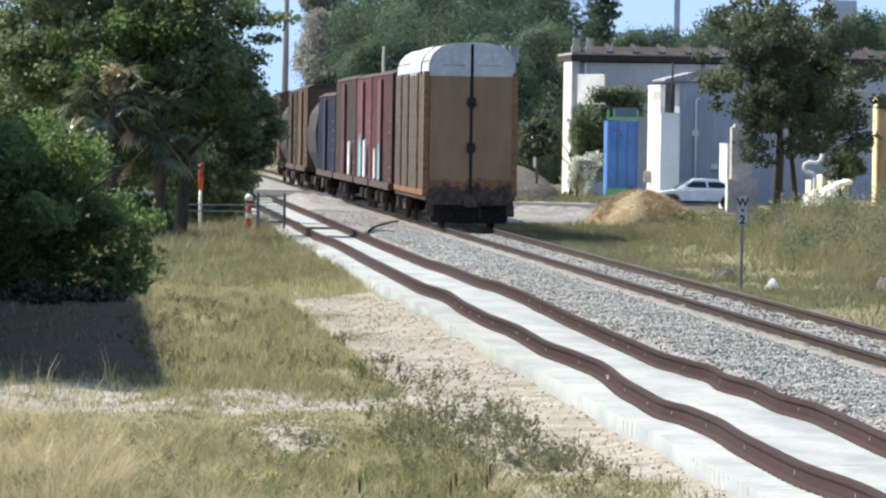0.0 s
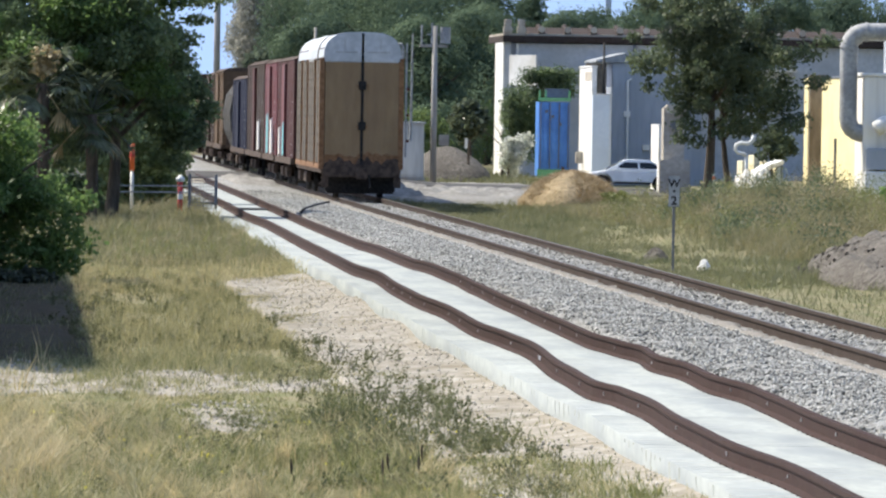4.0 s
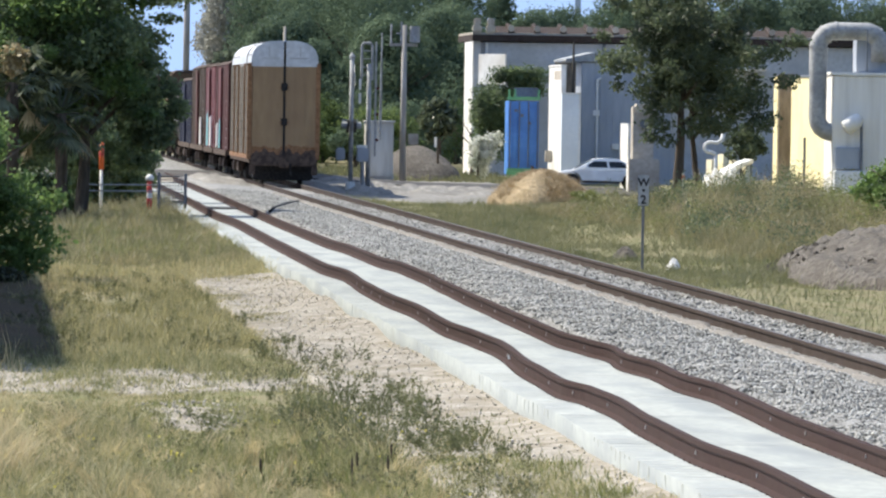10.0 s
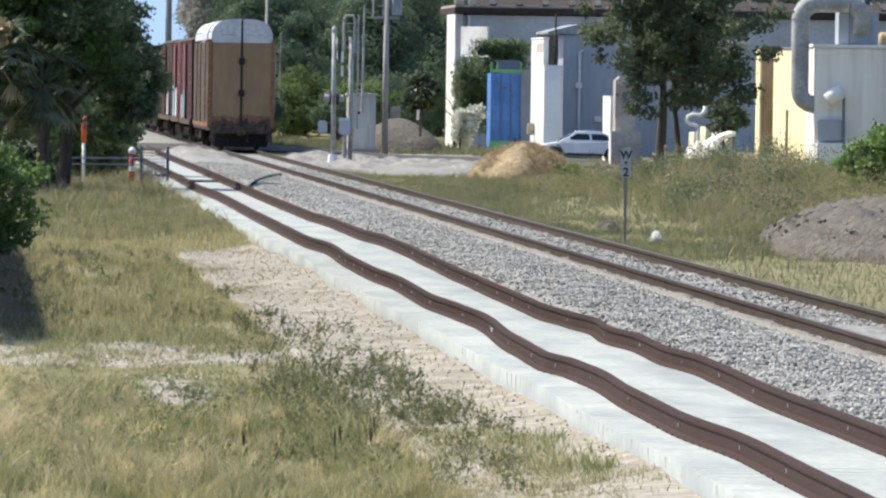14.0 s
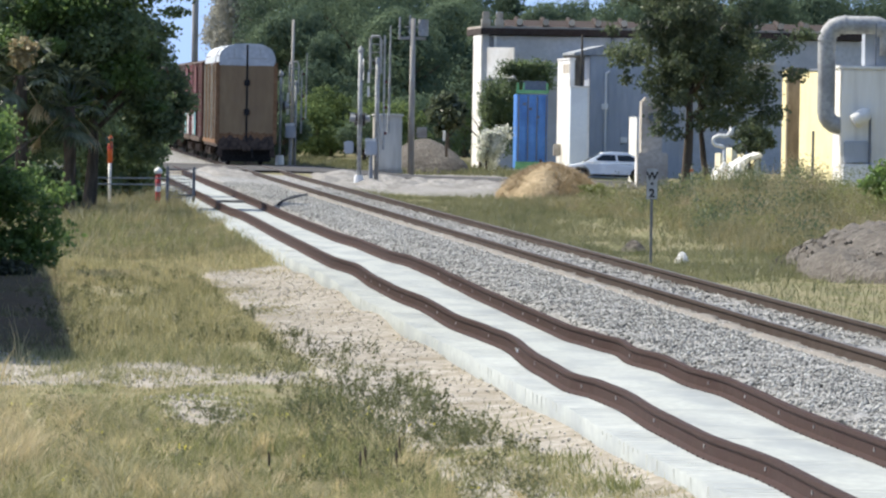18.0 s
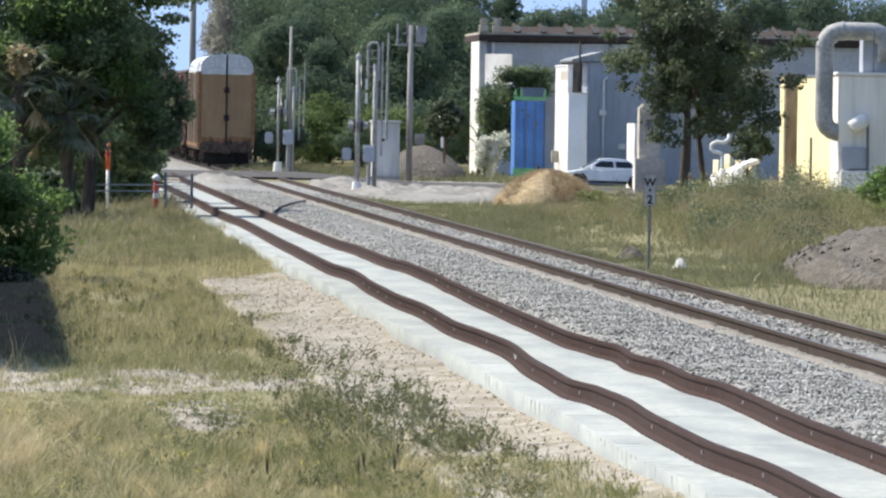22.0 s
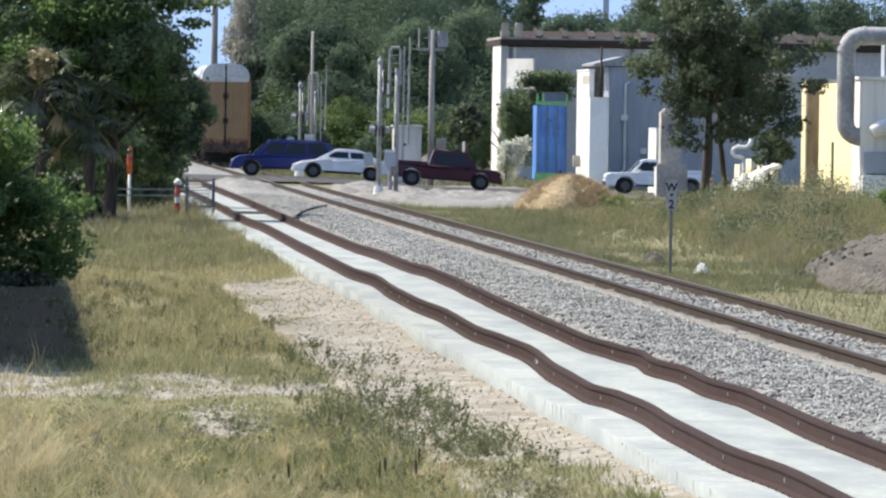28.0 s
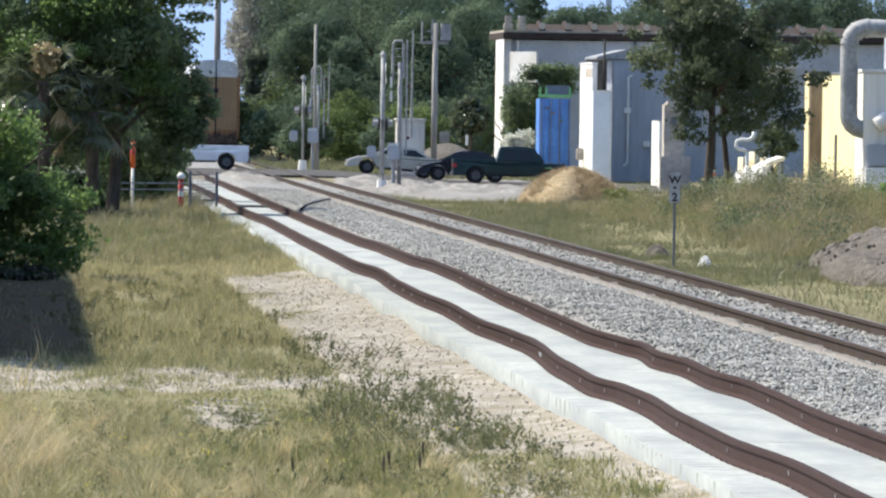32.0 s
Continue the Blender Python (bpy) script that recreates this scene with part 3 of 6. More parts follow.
tick_rng = np.random.default_rng(35)
for side, kn in ((-1, STRAY_L), (1, STRAY_R)):
    y = 73.0
    while y < 165:
        ob = new("rail_anchor", anchor)
        ob.parent = new_track
        ob.matrix_basis = pose(side * GAUGE / 2 + stray(kn, y) - 0.02, y - 62, 0.30)
        y += 3.6 + 3.2 * tick_rng.random()
    for i in range(17, 92):
        y = 62 + 0.61 * i
        ob = new("rail_clip", clip_mesh)
        ob.parent = new_track
        ob.matrix_basis = pose(side * GAUGE / 2 + stray(kn, y) - 0.08, y - 62, 0.205)
wood_tie = Shape().box(-1.28, 1.28, -0.11, 0.11, -0.17, 0).mesh("tie", M_OLDTIE, 0.015)
for i in range(120):
    ob = new("tie", wood_tie)
    ob.parent = old_track
    ob.matrix_basis = pose(0, 48 + i * 0.75, 0.222)
# crossing panels between the rails where the road passes
for cx, track in ((X_NEAR, new_track), (X_FAR, old_track)):
    for a, b in ((-1.35, -0.82), (-0.62, 0.62), (0.82, 1.35)):
        p = part("crossing_panel", Shape().box(cx + a, cx + b, ROAD_Y0, ROAD_Y1, -0.1, -0.004), M_ROAD, track, bevel=0.01)
        p.matrix_parent_inverse = track.matrix_basis.inverted()
# black tube laid over the ballast, and flat black patches on the new track
solo("black_cable", Shape().tube([(8.48, 262, 0.0), (8.8, 268, 0.03), (9.3, 277, 0.01), (9.9, 287, -0.03), (10.6, 298, -0.08)], 0.05, 6), M_BLACK,
     "thin black tube lying on the ballast", "cable", smooth=True)
for mx_, my_ in ((6.75, 300), (7.55, 284)):
    solo("black_mat", Shape().box(-0.55, 0.55, -2.2, 2.2, 0, 0.03), M_BLACK, "flat black patch laid over the concrete ties", "mat", bevel=0.008, at=(mx_, my_, -0.2))
solo("white_marker", Shape().box(6.70, 6.72, 112.2, 112.26, -0.075, -0.025), M_WHITE, "white painted mark on the rusty rail web", "mark")

# ---- railway cars ----
TRAIN = []
M_AR_YELLOW = mat("weathered_yellow_panel", (0.25, 0.165, 0.085), (0.30, 0.205, 0.11), 0.6, fine=4, coarse=0.8, c=(0.20, 0.125, 0.07), stretch=(1, 1, 0.3), moving=True, depth=0.004)
M_AR_SIDE = mat("galvanised_side_screen", (0.085, 0.073, 0.056), (0.13, 0.114, 0.09), 0.75, 0.1, fine=6, coarse=1.0, c=(0.09, 0.062, 0.042), moving=True, depth=0.004)
M_AR_POST = mat("brown_post", (0.17, 0.09, 0.045), (0.27, 0.15, 0.08), 0.7, fine=8, moving=True)
M_AR_ROOF = mat("bare_metal_roof", (0.46, 0.49, 0.53), (0.57, 0.60, 0.64), 0.5, 0.25, fine=5, coarse=1.0, c=(0.36, 0.39, 0.42), moving=True, depth=0.003)
M_DIRTY = mat("road_grime", (0.05, 0.038, 0.032), (0.11, 0.08, 0.065), 0.9, fine=6, moving=True)
M_BOX_RED = mat("red_boxcar_paint", (0.105, 0.016, 0.024), (0.15, 0.026, 0.032), 0.65, fine=5, coarse=0.9, c=(0.075, 0.022, 0.025), moving=True, stretch=(1, 1, 0.3))
M_BOX_MAROON = mat("maroon_boxcar_paint", (0.07, 0.028, 0.028), (0.105, 0.042, 0.04), 0.7, fine=5, coarse=0.9, c=(0.055, 0.028, 0.026), moving=True, stretch=(1, 1, 0.3))
M_BOX_BROWN = mat("brown_boxcar_paint", (0.045, 0.032, 0.026), (0.072, 0.052, 0.041), 0.7, fine=5, coarse=0.9, c=(0.05, 0.035, 0.028), moving=True, stretch=(1, 1, 0.3))
M_BOX_BLUE = mat("blue_boxcar_paint", (0.010, 0.014, 0.036), (0.015, 0.02, 0.048), 0.75, fine=5, coarse=0.9, c=(0.011, 0.014, 0.028), moving=True)
M_BOX_TAN = mat("tan_boxcar_paint", (0.095, 0.062, 0.04), (0.14, 0.094, 0.062), 0.7, fine=5, coarse=0.9, c=(0.11, 0.072, 0.044), moving=True)
M_HOPPER = mat("grey_hopper_paint", (0.075, 0.072, 0.07), (0.12, 0.115, 0.11), 0.75, fine=5, coarse=0.9, c=(0.12, 0.11, 0.10), moving=True)
M_GRAF_A = mat("teal_spray", (0.10, 0.38, 0.42), (0.22, 0.55, 0.58), 0.6, fine=6, moving=True)
M_GRAF_B = mat("white_spray", (0.62, 0.60, 0.58), (0.75, 0.73, 0.70), 0.6, fine=6, moving=True)
M_PINK = mat("faded_red_panel", (0.40, 0.16, 0.17), (0.50, 0.24, 0.24), 0.7, fine=6, moving=True)


def bogie(car, y, end):
    b = part("bogie", Shape().box(-1.15, -0.95, y - 1.3, y + 1.3, 0.35, 0.75).box(0.95, 1.15, y - 1.3, y + 1.3, 0.35, 0.75).box(-0.95, 0.95, y - 0.25, y + 0.25, 0.4, 0.75), M_DIRTY, car, "cast steel bogie frame", 0.04)
    for wy in (y - 0.9, y + 0.9):
        for x in (-1, 1):
            part("wheel", Shape().tube([(x * 0.70, wy, 0.42), (x * 0.84, wy, 0.42)], 0.42, 20), M_BLACK, b)
        part("axle", Shape().tube([(-0.95, wy, 0.42), (0.95, wy, 0.42)], 0.08, 8), M_BLACK, b)


def coupler(car, y, d):
    part("coupler", Shape().box(-0.12, 0.12, min(y, y + d * 0.6), max(y, y + d * 0.6), 0.72, 0.98).box(-0.2, 0.2, min(y + d * 0.4, y + d * 0.62), max(y + d * 0.4, y + d * 0.62), 0.66, 1.04), M_DIRTY, car, bevel=0.03)
    part("air_hose", Shape().tube([(0.25, y + d * 0.1, 0.8), (0.3, y + d * 0.35, 0.45), (0.28, y + d * 0.55, 0.35)], 0.035, 6), M_BLACK, car)


def autorack(start):
    """Enclosed car carrier; its base point lies under the rear end, at rail level."""
    car = thing("autorack_car", (X_FAR, start, 0), "tall yellow-ended enclosed autorack railway car with a pale metal roof", "railway car")
    L, W = 27.2, 1.37
    part("body", Shape().box(-W + 0.06, W - 0.06, 0.25, L - 0.25, 1.05, 5.2), M_DIRTY, car)
    panel = Shape().prism([(-0.012, 0), (0.03, 0.02), (0.03, 0.06), (-0.002, 0.10), (-0.002, 0.22), (0.03, 0.25), (0.03, 0.29), (-0.012, 0.31)], "y", 0, (L - 0.6) / 13 - 0.16).mesh("side_panel", M_AR_SIDE)
    part("underframe", Shape().box(-W, W, 0.1, L - 0.1, 0.85, 1.15).box(-0.35, 0.35, 2, L - 2, 0.55, 0.9), M_DIRTY, car, "grimy steel underframe", 0.02)
    for s in (-1, 1):
        part("end_door", Shape().prism([(s * 0.035, 1.12), (s * (W - 0.08), 1.12), (s * (W - 0.08), 4.72), (s * 0.035, 4.72)], "y", 0.0, 0.10), M_AR_YELLOW, car, "yellow end door leaf", 0.02)
        for k in range(4):
            x = s * (0.22 + 0.3 * k)
            part("door_rib", Shape().box(x - 0.02, x + 0.02, -0.012, 0.0, 1.2, 4.7), M_AR_YELLOW, car)
        part("corner_post", Shape().box(s * W - 0.11, s * W + 0.07, -0.03, 0.22, 1.0, 4.85), M_AR_POST, car, "brown corner post", 0.015)
        for k in range(14):
            y = 0.3 + k * (L - 0.6) / 13
            out = 0.07 if k in (3, 7, 10) else 0.03
            part("side_post", Shape().box(s * W - 0.03, s * W + out, y - 0.07, y + 0.07, 1.05, 4.85) if s > 0 else Shape().box(s * W - out, s * W + 0.03, y - 0.07, y + 0.07, 1.05, 4.85), M_AR_POST if out > 0.05 else M_AR_SIDE, car)
        for k in range(13):
            y0, y1 = 0.38 + k * (L - 0.6) / 13, 0.22 + (k + 1) * (L - 0.6) / 13
            for j in range(11):
                ob = new("side_panel", panel)
                ob.parent = car
                ob.matrix_basis = pose(s * W, y0, 1.2 + j * 0.325)
        part("side_sill", Shape().box(s * W - 0.05, s * W + 0.06, 0.2, L - 0.2, 1.0, 1.18), M_AR_POST, car)
        for z in (1.5, 1.9, 2.3):
            part("ladder_rung", Shape().box(s * (W - 0.5), s * (W - 0.15), -0.10, -0.07, z, z + 0.03), M_AR_YELLOW, car)
    part("door_seam", Shape().box(-0.045, 0.045, -0.03, 0.05, 1.15, 5.7), M_BLACK, car, "black centre seam of the end doors")
    for z in (2.35, 3.75):
        part("door_latch", Shape().box(-0.13, 0.13, -0.08, -0.03, z, z + 0.3), M_BLACK, car, bevel=0.02)
    roof = []
    for k in range(13):
        a = math.pi * k / 12
        c, s = math.cos(a), math.sin(a)
        roof.append((W * 0.99 * math.copysign(abs(c) ** 0.62, c), 4.78 + 0.97 * s ** 0.75))
    roof = [(W * 0.99, 4.70)] + roof + [(-W * 0.99, 4.70)]
    part("roof_end", Shape().prism(roof, "y", -0.03, 0.6), M_AR_ROOF, car, "rounded bare metal roof end", 0.03)
    for k, (y0, y1) in enumerate(((0.62, 5.7), (5.92, 15.8), (16.0, 26.6))):
        part("roof_panel", Shape().prism([(a * (1.015 if k == 1 else 0.995), b + 0.02 * (k == 1)) for a, b in roof], "y", y0, y1), M_AR_ROOF, car)
    part("roof_end", Shape().prism(roof, "y", 26.65, 27.2), M_AR_ROOF, car)
    for s in (-1, 1):
        part("roof_rail", Shape().box(s * 0.56 - 0.38, s * 0.56 + 0.38, -0.05, -0.03, 5.03, 5.06), M_STEEL, car)
        part("roof_crease", Shape().box(s * 0.62 - 0.012, s * 0.62 + 0.012, -0.042, -0.03, 5.1, 5.5), M_STEEL, car)
    part("roof_seam", Shape().prism([(a * 1.02, b + 0.012) for a, b in roof], "y", 5.72, 5.9), M_DIRTY, car, "dark gap between roof sections")
    for z in (2.35, 3.75):
        part("lock_bracket", Shape().box(-0.2, 0.2, -0.045, -0.03, z + 0.1, z + 0.16), M_AR_POST, car)
    part("buffer_beam", Shape().box(-1.33, 1.33, -0.05, 0.25, 0.72, 1.14), M_DIRTY, car, bevel=0.03)
    part("brake_gear", Shape().box(-1.2, 1.2, 0.7, 1.6, 0.16, 0.95), M_BLACK, car, "black block filling the space under the end", 0.06)
    for s in (-1, 1):
        part("step_iron", Shape().box(s * 1.25 - 0.12, s * 1.25 + 0.12, 0.0, 0.15, 0.38, 0.74), M_DIRTY, car, bevel=0.02)
    for y in (3.0, 24.2):
        bogie(car, y, 0)
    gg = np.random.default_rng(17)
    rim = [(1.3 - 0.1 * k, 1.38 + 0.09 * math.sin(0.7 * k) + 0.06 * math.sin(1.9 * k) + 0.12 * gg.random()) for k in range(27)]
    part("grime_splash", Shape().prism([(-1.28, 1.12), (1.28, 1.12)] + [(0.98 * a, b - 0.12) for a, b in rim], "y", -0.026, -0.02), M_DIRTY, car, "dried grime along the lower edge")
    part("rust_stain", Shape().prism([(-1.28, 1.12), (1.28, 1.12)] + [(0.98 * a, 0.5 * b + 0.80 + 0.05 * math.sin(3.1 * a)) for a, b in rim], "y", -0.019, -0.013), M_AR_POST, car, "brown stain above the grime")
    coupler(car, 0, -1)
    coupler(car, L, 1)
    TRAIN.append((car, start))
    return car


def boxcar(start, L, top, paint, label, graffiti=(), stripe=False, door=None):
    car = thing("boxcar", (X_FAR, start, 0), label, "railway car")
    W = 1.45
    part("body", Shape().box(-W, W, 0, L, 1.15, top - 0.18), paint, car, bevel=0.03)
    part("roof", Shape().prism([(-W - 0.03, top - 0.2), (W + 0.03, top - 0.2), (W * 0.8, top - 0.03), (0, top), (-W * 0.8, top - 0.03)], "y", -0.03, L + 0.03), M_DIRTY, car, "weathered grimy roof")
    for s in (-1, 1):
        n = int(L / 1.1)
        for k in range(n + 1):
            y = 0.05 + k * (L - 0.1) / n
            part("side_rib", Shape().box(s * W - 0.01, s * W + 0.06, y - 0.05, y + 0.05, 1.15, top - 0.2), paint, car)
        part("sliding_door", Shape().box(s * W + (0.0 if s > 0 else -0.11), s * W + (0.11 if s > 0 else 0.0), L / 2 - 1.6, L / 2 + 1.6, 1.2, top - 0.35), door or paint, car, "corrugated sliding door", 0.02)
        for k in range(5):
            z = 1.4 + k * 0.7
            part("end_rib", Shape().box(-W + 0.1, W - 0.1, -0.05 if s < 0 else L, 0 if s < 0 else L + 0.05, z, z + 0.12), paint, car)
        part("sill", Shape().box(s * W - 0.1, s * W + 0.04, 0.3, L - 0.3, 0.95, 1.18), M_DIRTY, car)
    for k in range(6):
        part("ladder_rung", Shape().box(-W - 0.09, -W - 0.06, 0.15, 0.6, 1.3 + 0.4 * k, 1.33 + 0.4 * k), M_STEEL, car)
    if stripe:
        part("end_panel", Shape().box(-1.2, 1.2, -0.075, -0.055, top - 1.0, top - 0.5), M_PINK, car, "faded pink panel")
    for j, (y, z, w, h, m) in enumerate(graffiti):
        part("graffiti", Shape().prism([(y, z), (y + w, z - 0.1), (y + w * 0.9, z + h), (y + w * 0.5, z + h * 0.7), (y + w * 0.1, z + h * 1.05)], "x", -W - 0.13, -W - 0.065), m, car, "sprayed paint patch")
    for y in (2.2, L - 2.2):
        bogie(car, y, 0)
    coupler(car, 0, -1)
    coupler(car, L, 1)
    TRAIN.append((car, start))
    return car


def hopper(start, L, top, label):
    car = thing("hopper_car", (X_FAR, start, 0), label, "railway car")
    side = [(-1.0, 1.0), (-1.42, 1.9), (-1.5, 2.8), (-1.35, 3.7), (-0.9, top - 0.2), (0, top), (0.9, top - 0.2), (1.35, 3.7), (1.5, 2.8), (1.42, 1.9), (1.0, 1.0)]
    part("body", Shape().prism(side, "y", 1.2, L - 1.2), M_HOPPER, car, "round-sided hopper body", smooth=False)
    for k in range(5):
        y = 1.2 + k * (L - 2.4) / 4
        part("side_rib", Shape().prism([(a * 1.03, b) for a, b in side], "y", y - 0.06, y + 0.06), M_HOPPER, car)
    part("sill", Shape().box(-0.9, 0.9, 0, L, 0.85, 1.15), M_DIRTY, car)
    for s in (0.0, L - 0.15):
        part("end_frame", Shape().box(-1.3, -1.15, s, s + 0.15, 1.0, 3.6).box(1.15, 1.3, s, s + 0.15, 1.0, 3.6).box(-1.3, 1.3, s, s + 0.15, 3.5, 3.65), M_DIRTY, car)
    for k in range(4):
        y = 2.6 + k * (L - 5.2) / 3
        part("hatch", Shape().tube([(0, y, top - 0.05), (0, y, top + 0.1)], 0.4, 12), M_HOPPER, car)
    for y in (2.0, L - 2.0):
        bogie(car, y, 0)
    coupler(car, 0, -1)
    coupler(car, L, 1)
    TRAIN.append((car, start))
    return car


SPEED, REAR = 8.05, 272.0
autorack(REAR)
boxcar(REAR + 28.5, 21.0, 5.12, M_BOX_MAROON, "dark red boxcar with a faded pink end panel", ((9, 1.3, 1.6, 1.2, M_GRAF_A), (14, 1.3, 1.4, 1.0, M_GRAF_B)), True, M_BOX_RED)
boxcar(REAR + 50.7, 17.0, 5.12, M_BOX_RED, "red boxcar with sprayed paint on its side", ((3, 1.3, 2.2, 1.3, M_GRAF_B), (8, 1.3, 2.4, 1.5, M_GRAF_A)))
boxcar(REAR + 68.9, 27.0, 5.15, M_BOX_BROWN, "weathered brown boxcar with a dark door", ((4, 1.3, 2.0, 1.2, M_GRAF_B),), False, M_BOX_MAROON)
boxcar(REAR + 97.1, 26.0, 4.6, M_BOX_BLUE, "dark blue boxcar in the train")
hopper(REAR + 125.0, 17.0, 4.5, "grey round-sided covered hopper car")
boxcar(REAR + 143.2, 19.0, 5.1, M_BOX_TAN, "tan and orange boxcar")
boxcar(REAR + 163.4, 19.0, 5.0, M_BOX_BROWN, "brown boxcar far up the train")
hopper(REAR + 183.6, 17.0, 4.6, "grey covered hopper car far up the train")
boxcar(REAR + 201.8, 19.0, 5.0, M_BOX_TAN, "tan boxcar far up the train")


# ---- buildings on the far right ----
def block(name, parent, x0, x1, y0, y1, z0, z1, material, label="", bevel=0.02):
    return part(name, Shape().box(x0, x1, y0, y1, z0, z1), material, parent, label, bevel)


def long_building():
    """Pale building with a brown tiled cornice and corner pillars."""
    b = thing("long_building", (26.2, 480, 0.2), "long white building, shade-grey in front, with a brown tiled cornice", "building")
    # fronts take the shade-grey render, sunlit side faces stay white
    block("wall", b, 0.98, 34, -1.9, 12, -1.0, 6.6, M_WALLSHADE, "rendered front wall with shade in its grey")
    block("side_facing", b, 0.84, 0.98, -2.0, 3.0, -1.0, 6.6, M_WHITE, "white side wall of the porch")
    block("porch_back", b, 0.585, 0.84, -1.7, 2.5, -1.0, 6.6, M_WALLSHADE, "porch wall with shade in its grey")
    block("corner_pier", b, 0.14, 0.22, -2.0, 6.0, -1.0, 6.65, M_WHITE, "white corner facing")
    block("corner_core", b, 0.22, 0.58, -1.98, 4.0, -1.0, 6.65, M_WALLSHADE, "corner pier front with shade in its grey")
    block("cornice", b, 0.1, 34.3, -2.3, 12.3, 6.65, 7.0, M_CORNICE, "brown cornice")
    block("cornice_band", b, 0.12, 34.2, -2.2, 12.2, 7.0, 7.12, M_BEIGE)
    for x in (0.12, 0.86):
        block("finial", b, x, x + 0.5, -2.3, -1.7, 7.12, 7.52, M_BEIGE, "carved block", 0.05)
        block("finial_cap", b, x + 0.06, x + 0.44, -2.2, -1.8, 7.52, 7.9, M_BEIGE, "", 0.05)
    part("roof_slope", Shape().prism([(-2.15, 7.12), (1.2, 7.5), (1.2, 7.0), (-2.15, 7.0)], "x", 1.5, 34.2), M_CORNICE, b, "sloping brown tiled roof edge")
    for k in range(22):
        x = 2.2 + k * 1.42
        part("roof_tile", Shape().tube([(x, -2.2, 7.2), (x, 1.1, 7.55)], [0.17, 0.15], 8), M_CORNICE, b)
        part("tile_end", Shape().tube([(x, -2.32, 7.36), (x, -1.9, 7.36)], [0.19, 0.12], 8), M_BEIGE, b, "pale rounded tile end")
    board = part("signboard", Shape().box(-1.15, 1.15, -0.06, 0.06, 4.3, 5.95), M_WHITE, b, "blank white board turned towards the road", 0.02)
    board.matrix_basis = pose(1.17, -3.2, 0, 0, 0, -54)
    part("board_bracket", Shape().box(1.12, 1.2, -3.1, -1.9, 5.1, 5.2), M_DARKGREY, b)
    block("awning", b, 4.5, 16, -4.2, -1.9, 5.25, 5.4, M_BOXGREY, "pale sloping canopy")
    for k in range(5):
        block("window_recess", b, 17 + k * 3, 18.6 + k * 3, -1.94, -1.88, 3.0, 4.8, M_DARKGREY, "dark window")
    part("downpipe", Shape().tube([(7.3, -2.05, 6.6), (7.3, -2.05, 2.5)], 0.1, 8), M_DARKGREY, b)


long_building()

sh = thing("metal_shed", (30.4, 450, 0), "grey-blue corrugated metal shed in shade", "shed")
block("wall", sh, 0, 4.6, 0, 9, -0.6, 5.65, M_SHED, "flat sheet metal wall")
for k in range(15):
    block("seam", sh, 0.02 + k * 0.32, 0.06 + k * 0.32, -0.03, 0.0, -0.5, 5.6, M_SHED, "", 0.0)
part("roof", Shape().prism([(-0.85, 5.68), (4.8, 5.66), (4.8, 5.78), (1.3, 6.18), (0.7, 6.18), (-0.85, 5.78)], "y", -0.2, 9.2), M_SHEDROOF, sh, "pale low-pitched overhanging roof")
part("conduit", Shape().tube([(1.0, -0.12, 4.85), (0.8, -0.12, 4.75), (0.8, -0.12, 0.4), (0.6, -0.12, 0.2)], 0.06, 6), M_WHITE, sh, "pale conduit")
for x, z in ((1.6, 1.2), (0.6, 2.9)):
    block("meter_box", sh, x, x + 0.35, -0.2, -0.03, z, z + 0.3, M_WHITE, "small white box", 0.02)

pil = thing("white_wall", (28.77, 441, 0), "tall bright white side wall beside the shed", "wall")
block("slab", pil, 0, 0.25, 0, 9.6, -0.6, 5.35, M_WHITE)
block("coping", pil, -0.04, 0.29, -0.04, 9.64, 5.35, 5.45, M_WHITE)
block("patch", pil, -0.02, 0.0, 0.3, 5.0, 4.7, 5.15, M_BEIGE, "beige patch", 0.0)
block("base_box", pil, -0.35, -0.02, 6.0, 6.6, 0.5, 1.1, M_BEIGE, "", 0.03)
pan = thing("pale_container", (28.66, 438.5, 0), "pale blue smooth metal container standing on the yard", "container")
block("sheet", pan, 0, 0.93, 0, 1.6, -0.55, 3.97, M_PALE)
block("edge_trim", pan, 0.85, 0.95, -0.03, 0.0, -0.5, 3.97, M_WHITE, "", 0.0)
block("top_trim", pan, -0.03, 0.96, -0.05, 1.65, 3.97, 4.04, M_WHITE)

con = thing("blue_container", (26.8, 452, 0.1), "bright blue ribbed metal container with green trim", "container")
block("body", con, 0.0, 1.58, 0.06, 3.0, -0.3, 3.5, M_BLUE)
for k in range(7):
    x = 0.02 + k * 0.225
    block("rib", con, x, x + 0.15, 0.0, 0.06, 0.05, 3.5, M_BLUE, "", 0.02)
for x in (0.0, 0.48, 0.95, 1.42):
    part("locking_bar", Shape().tube([(x + 0.08, -0.04, 0.1), (x + 0.08, -0.04, 3.45)], 0.03, 6), M_DARKGREY, con, "dark locking bar")
for x, z in ((0.62, 2.7), (0.3, 2.95), (1.0, 2.3)):
    block("latch", con, x, x + 0.16, -0.07, 0.0, z, z + 0.12, M_DARKGREY, "", 0.01)
block("top_rail", con, -0.05, 1.63, -0.02, 0.15, 3.55, 3.72, M_GREENPAINT, "green top rail")
block("bottom_rail", con, -0.05, 1.63, -0.02, 0.15, -0.45, 0.05, M_GREENPAINT, "green bottom rail")
for x in (-0.02, 0.28, 1.5):
    block("stub_post", con, x, x + 0.1, 0.0, 0.1, 3.7, 4.1, M_GREENPAINT, "", 0.01)
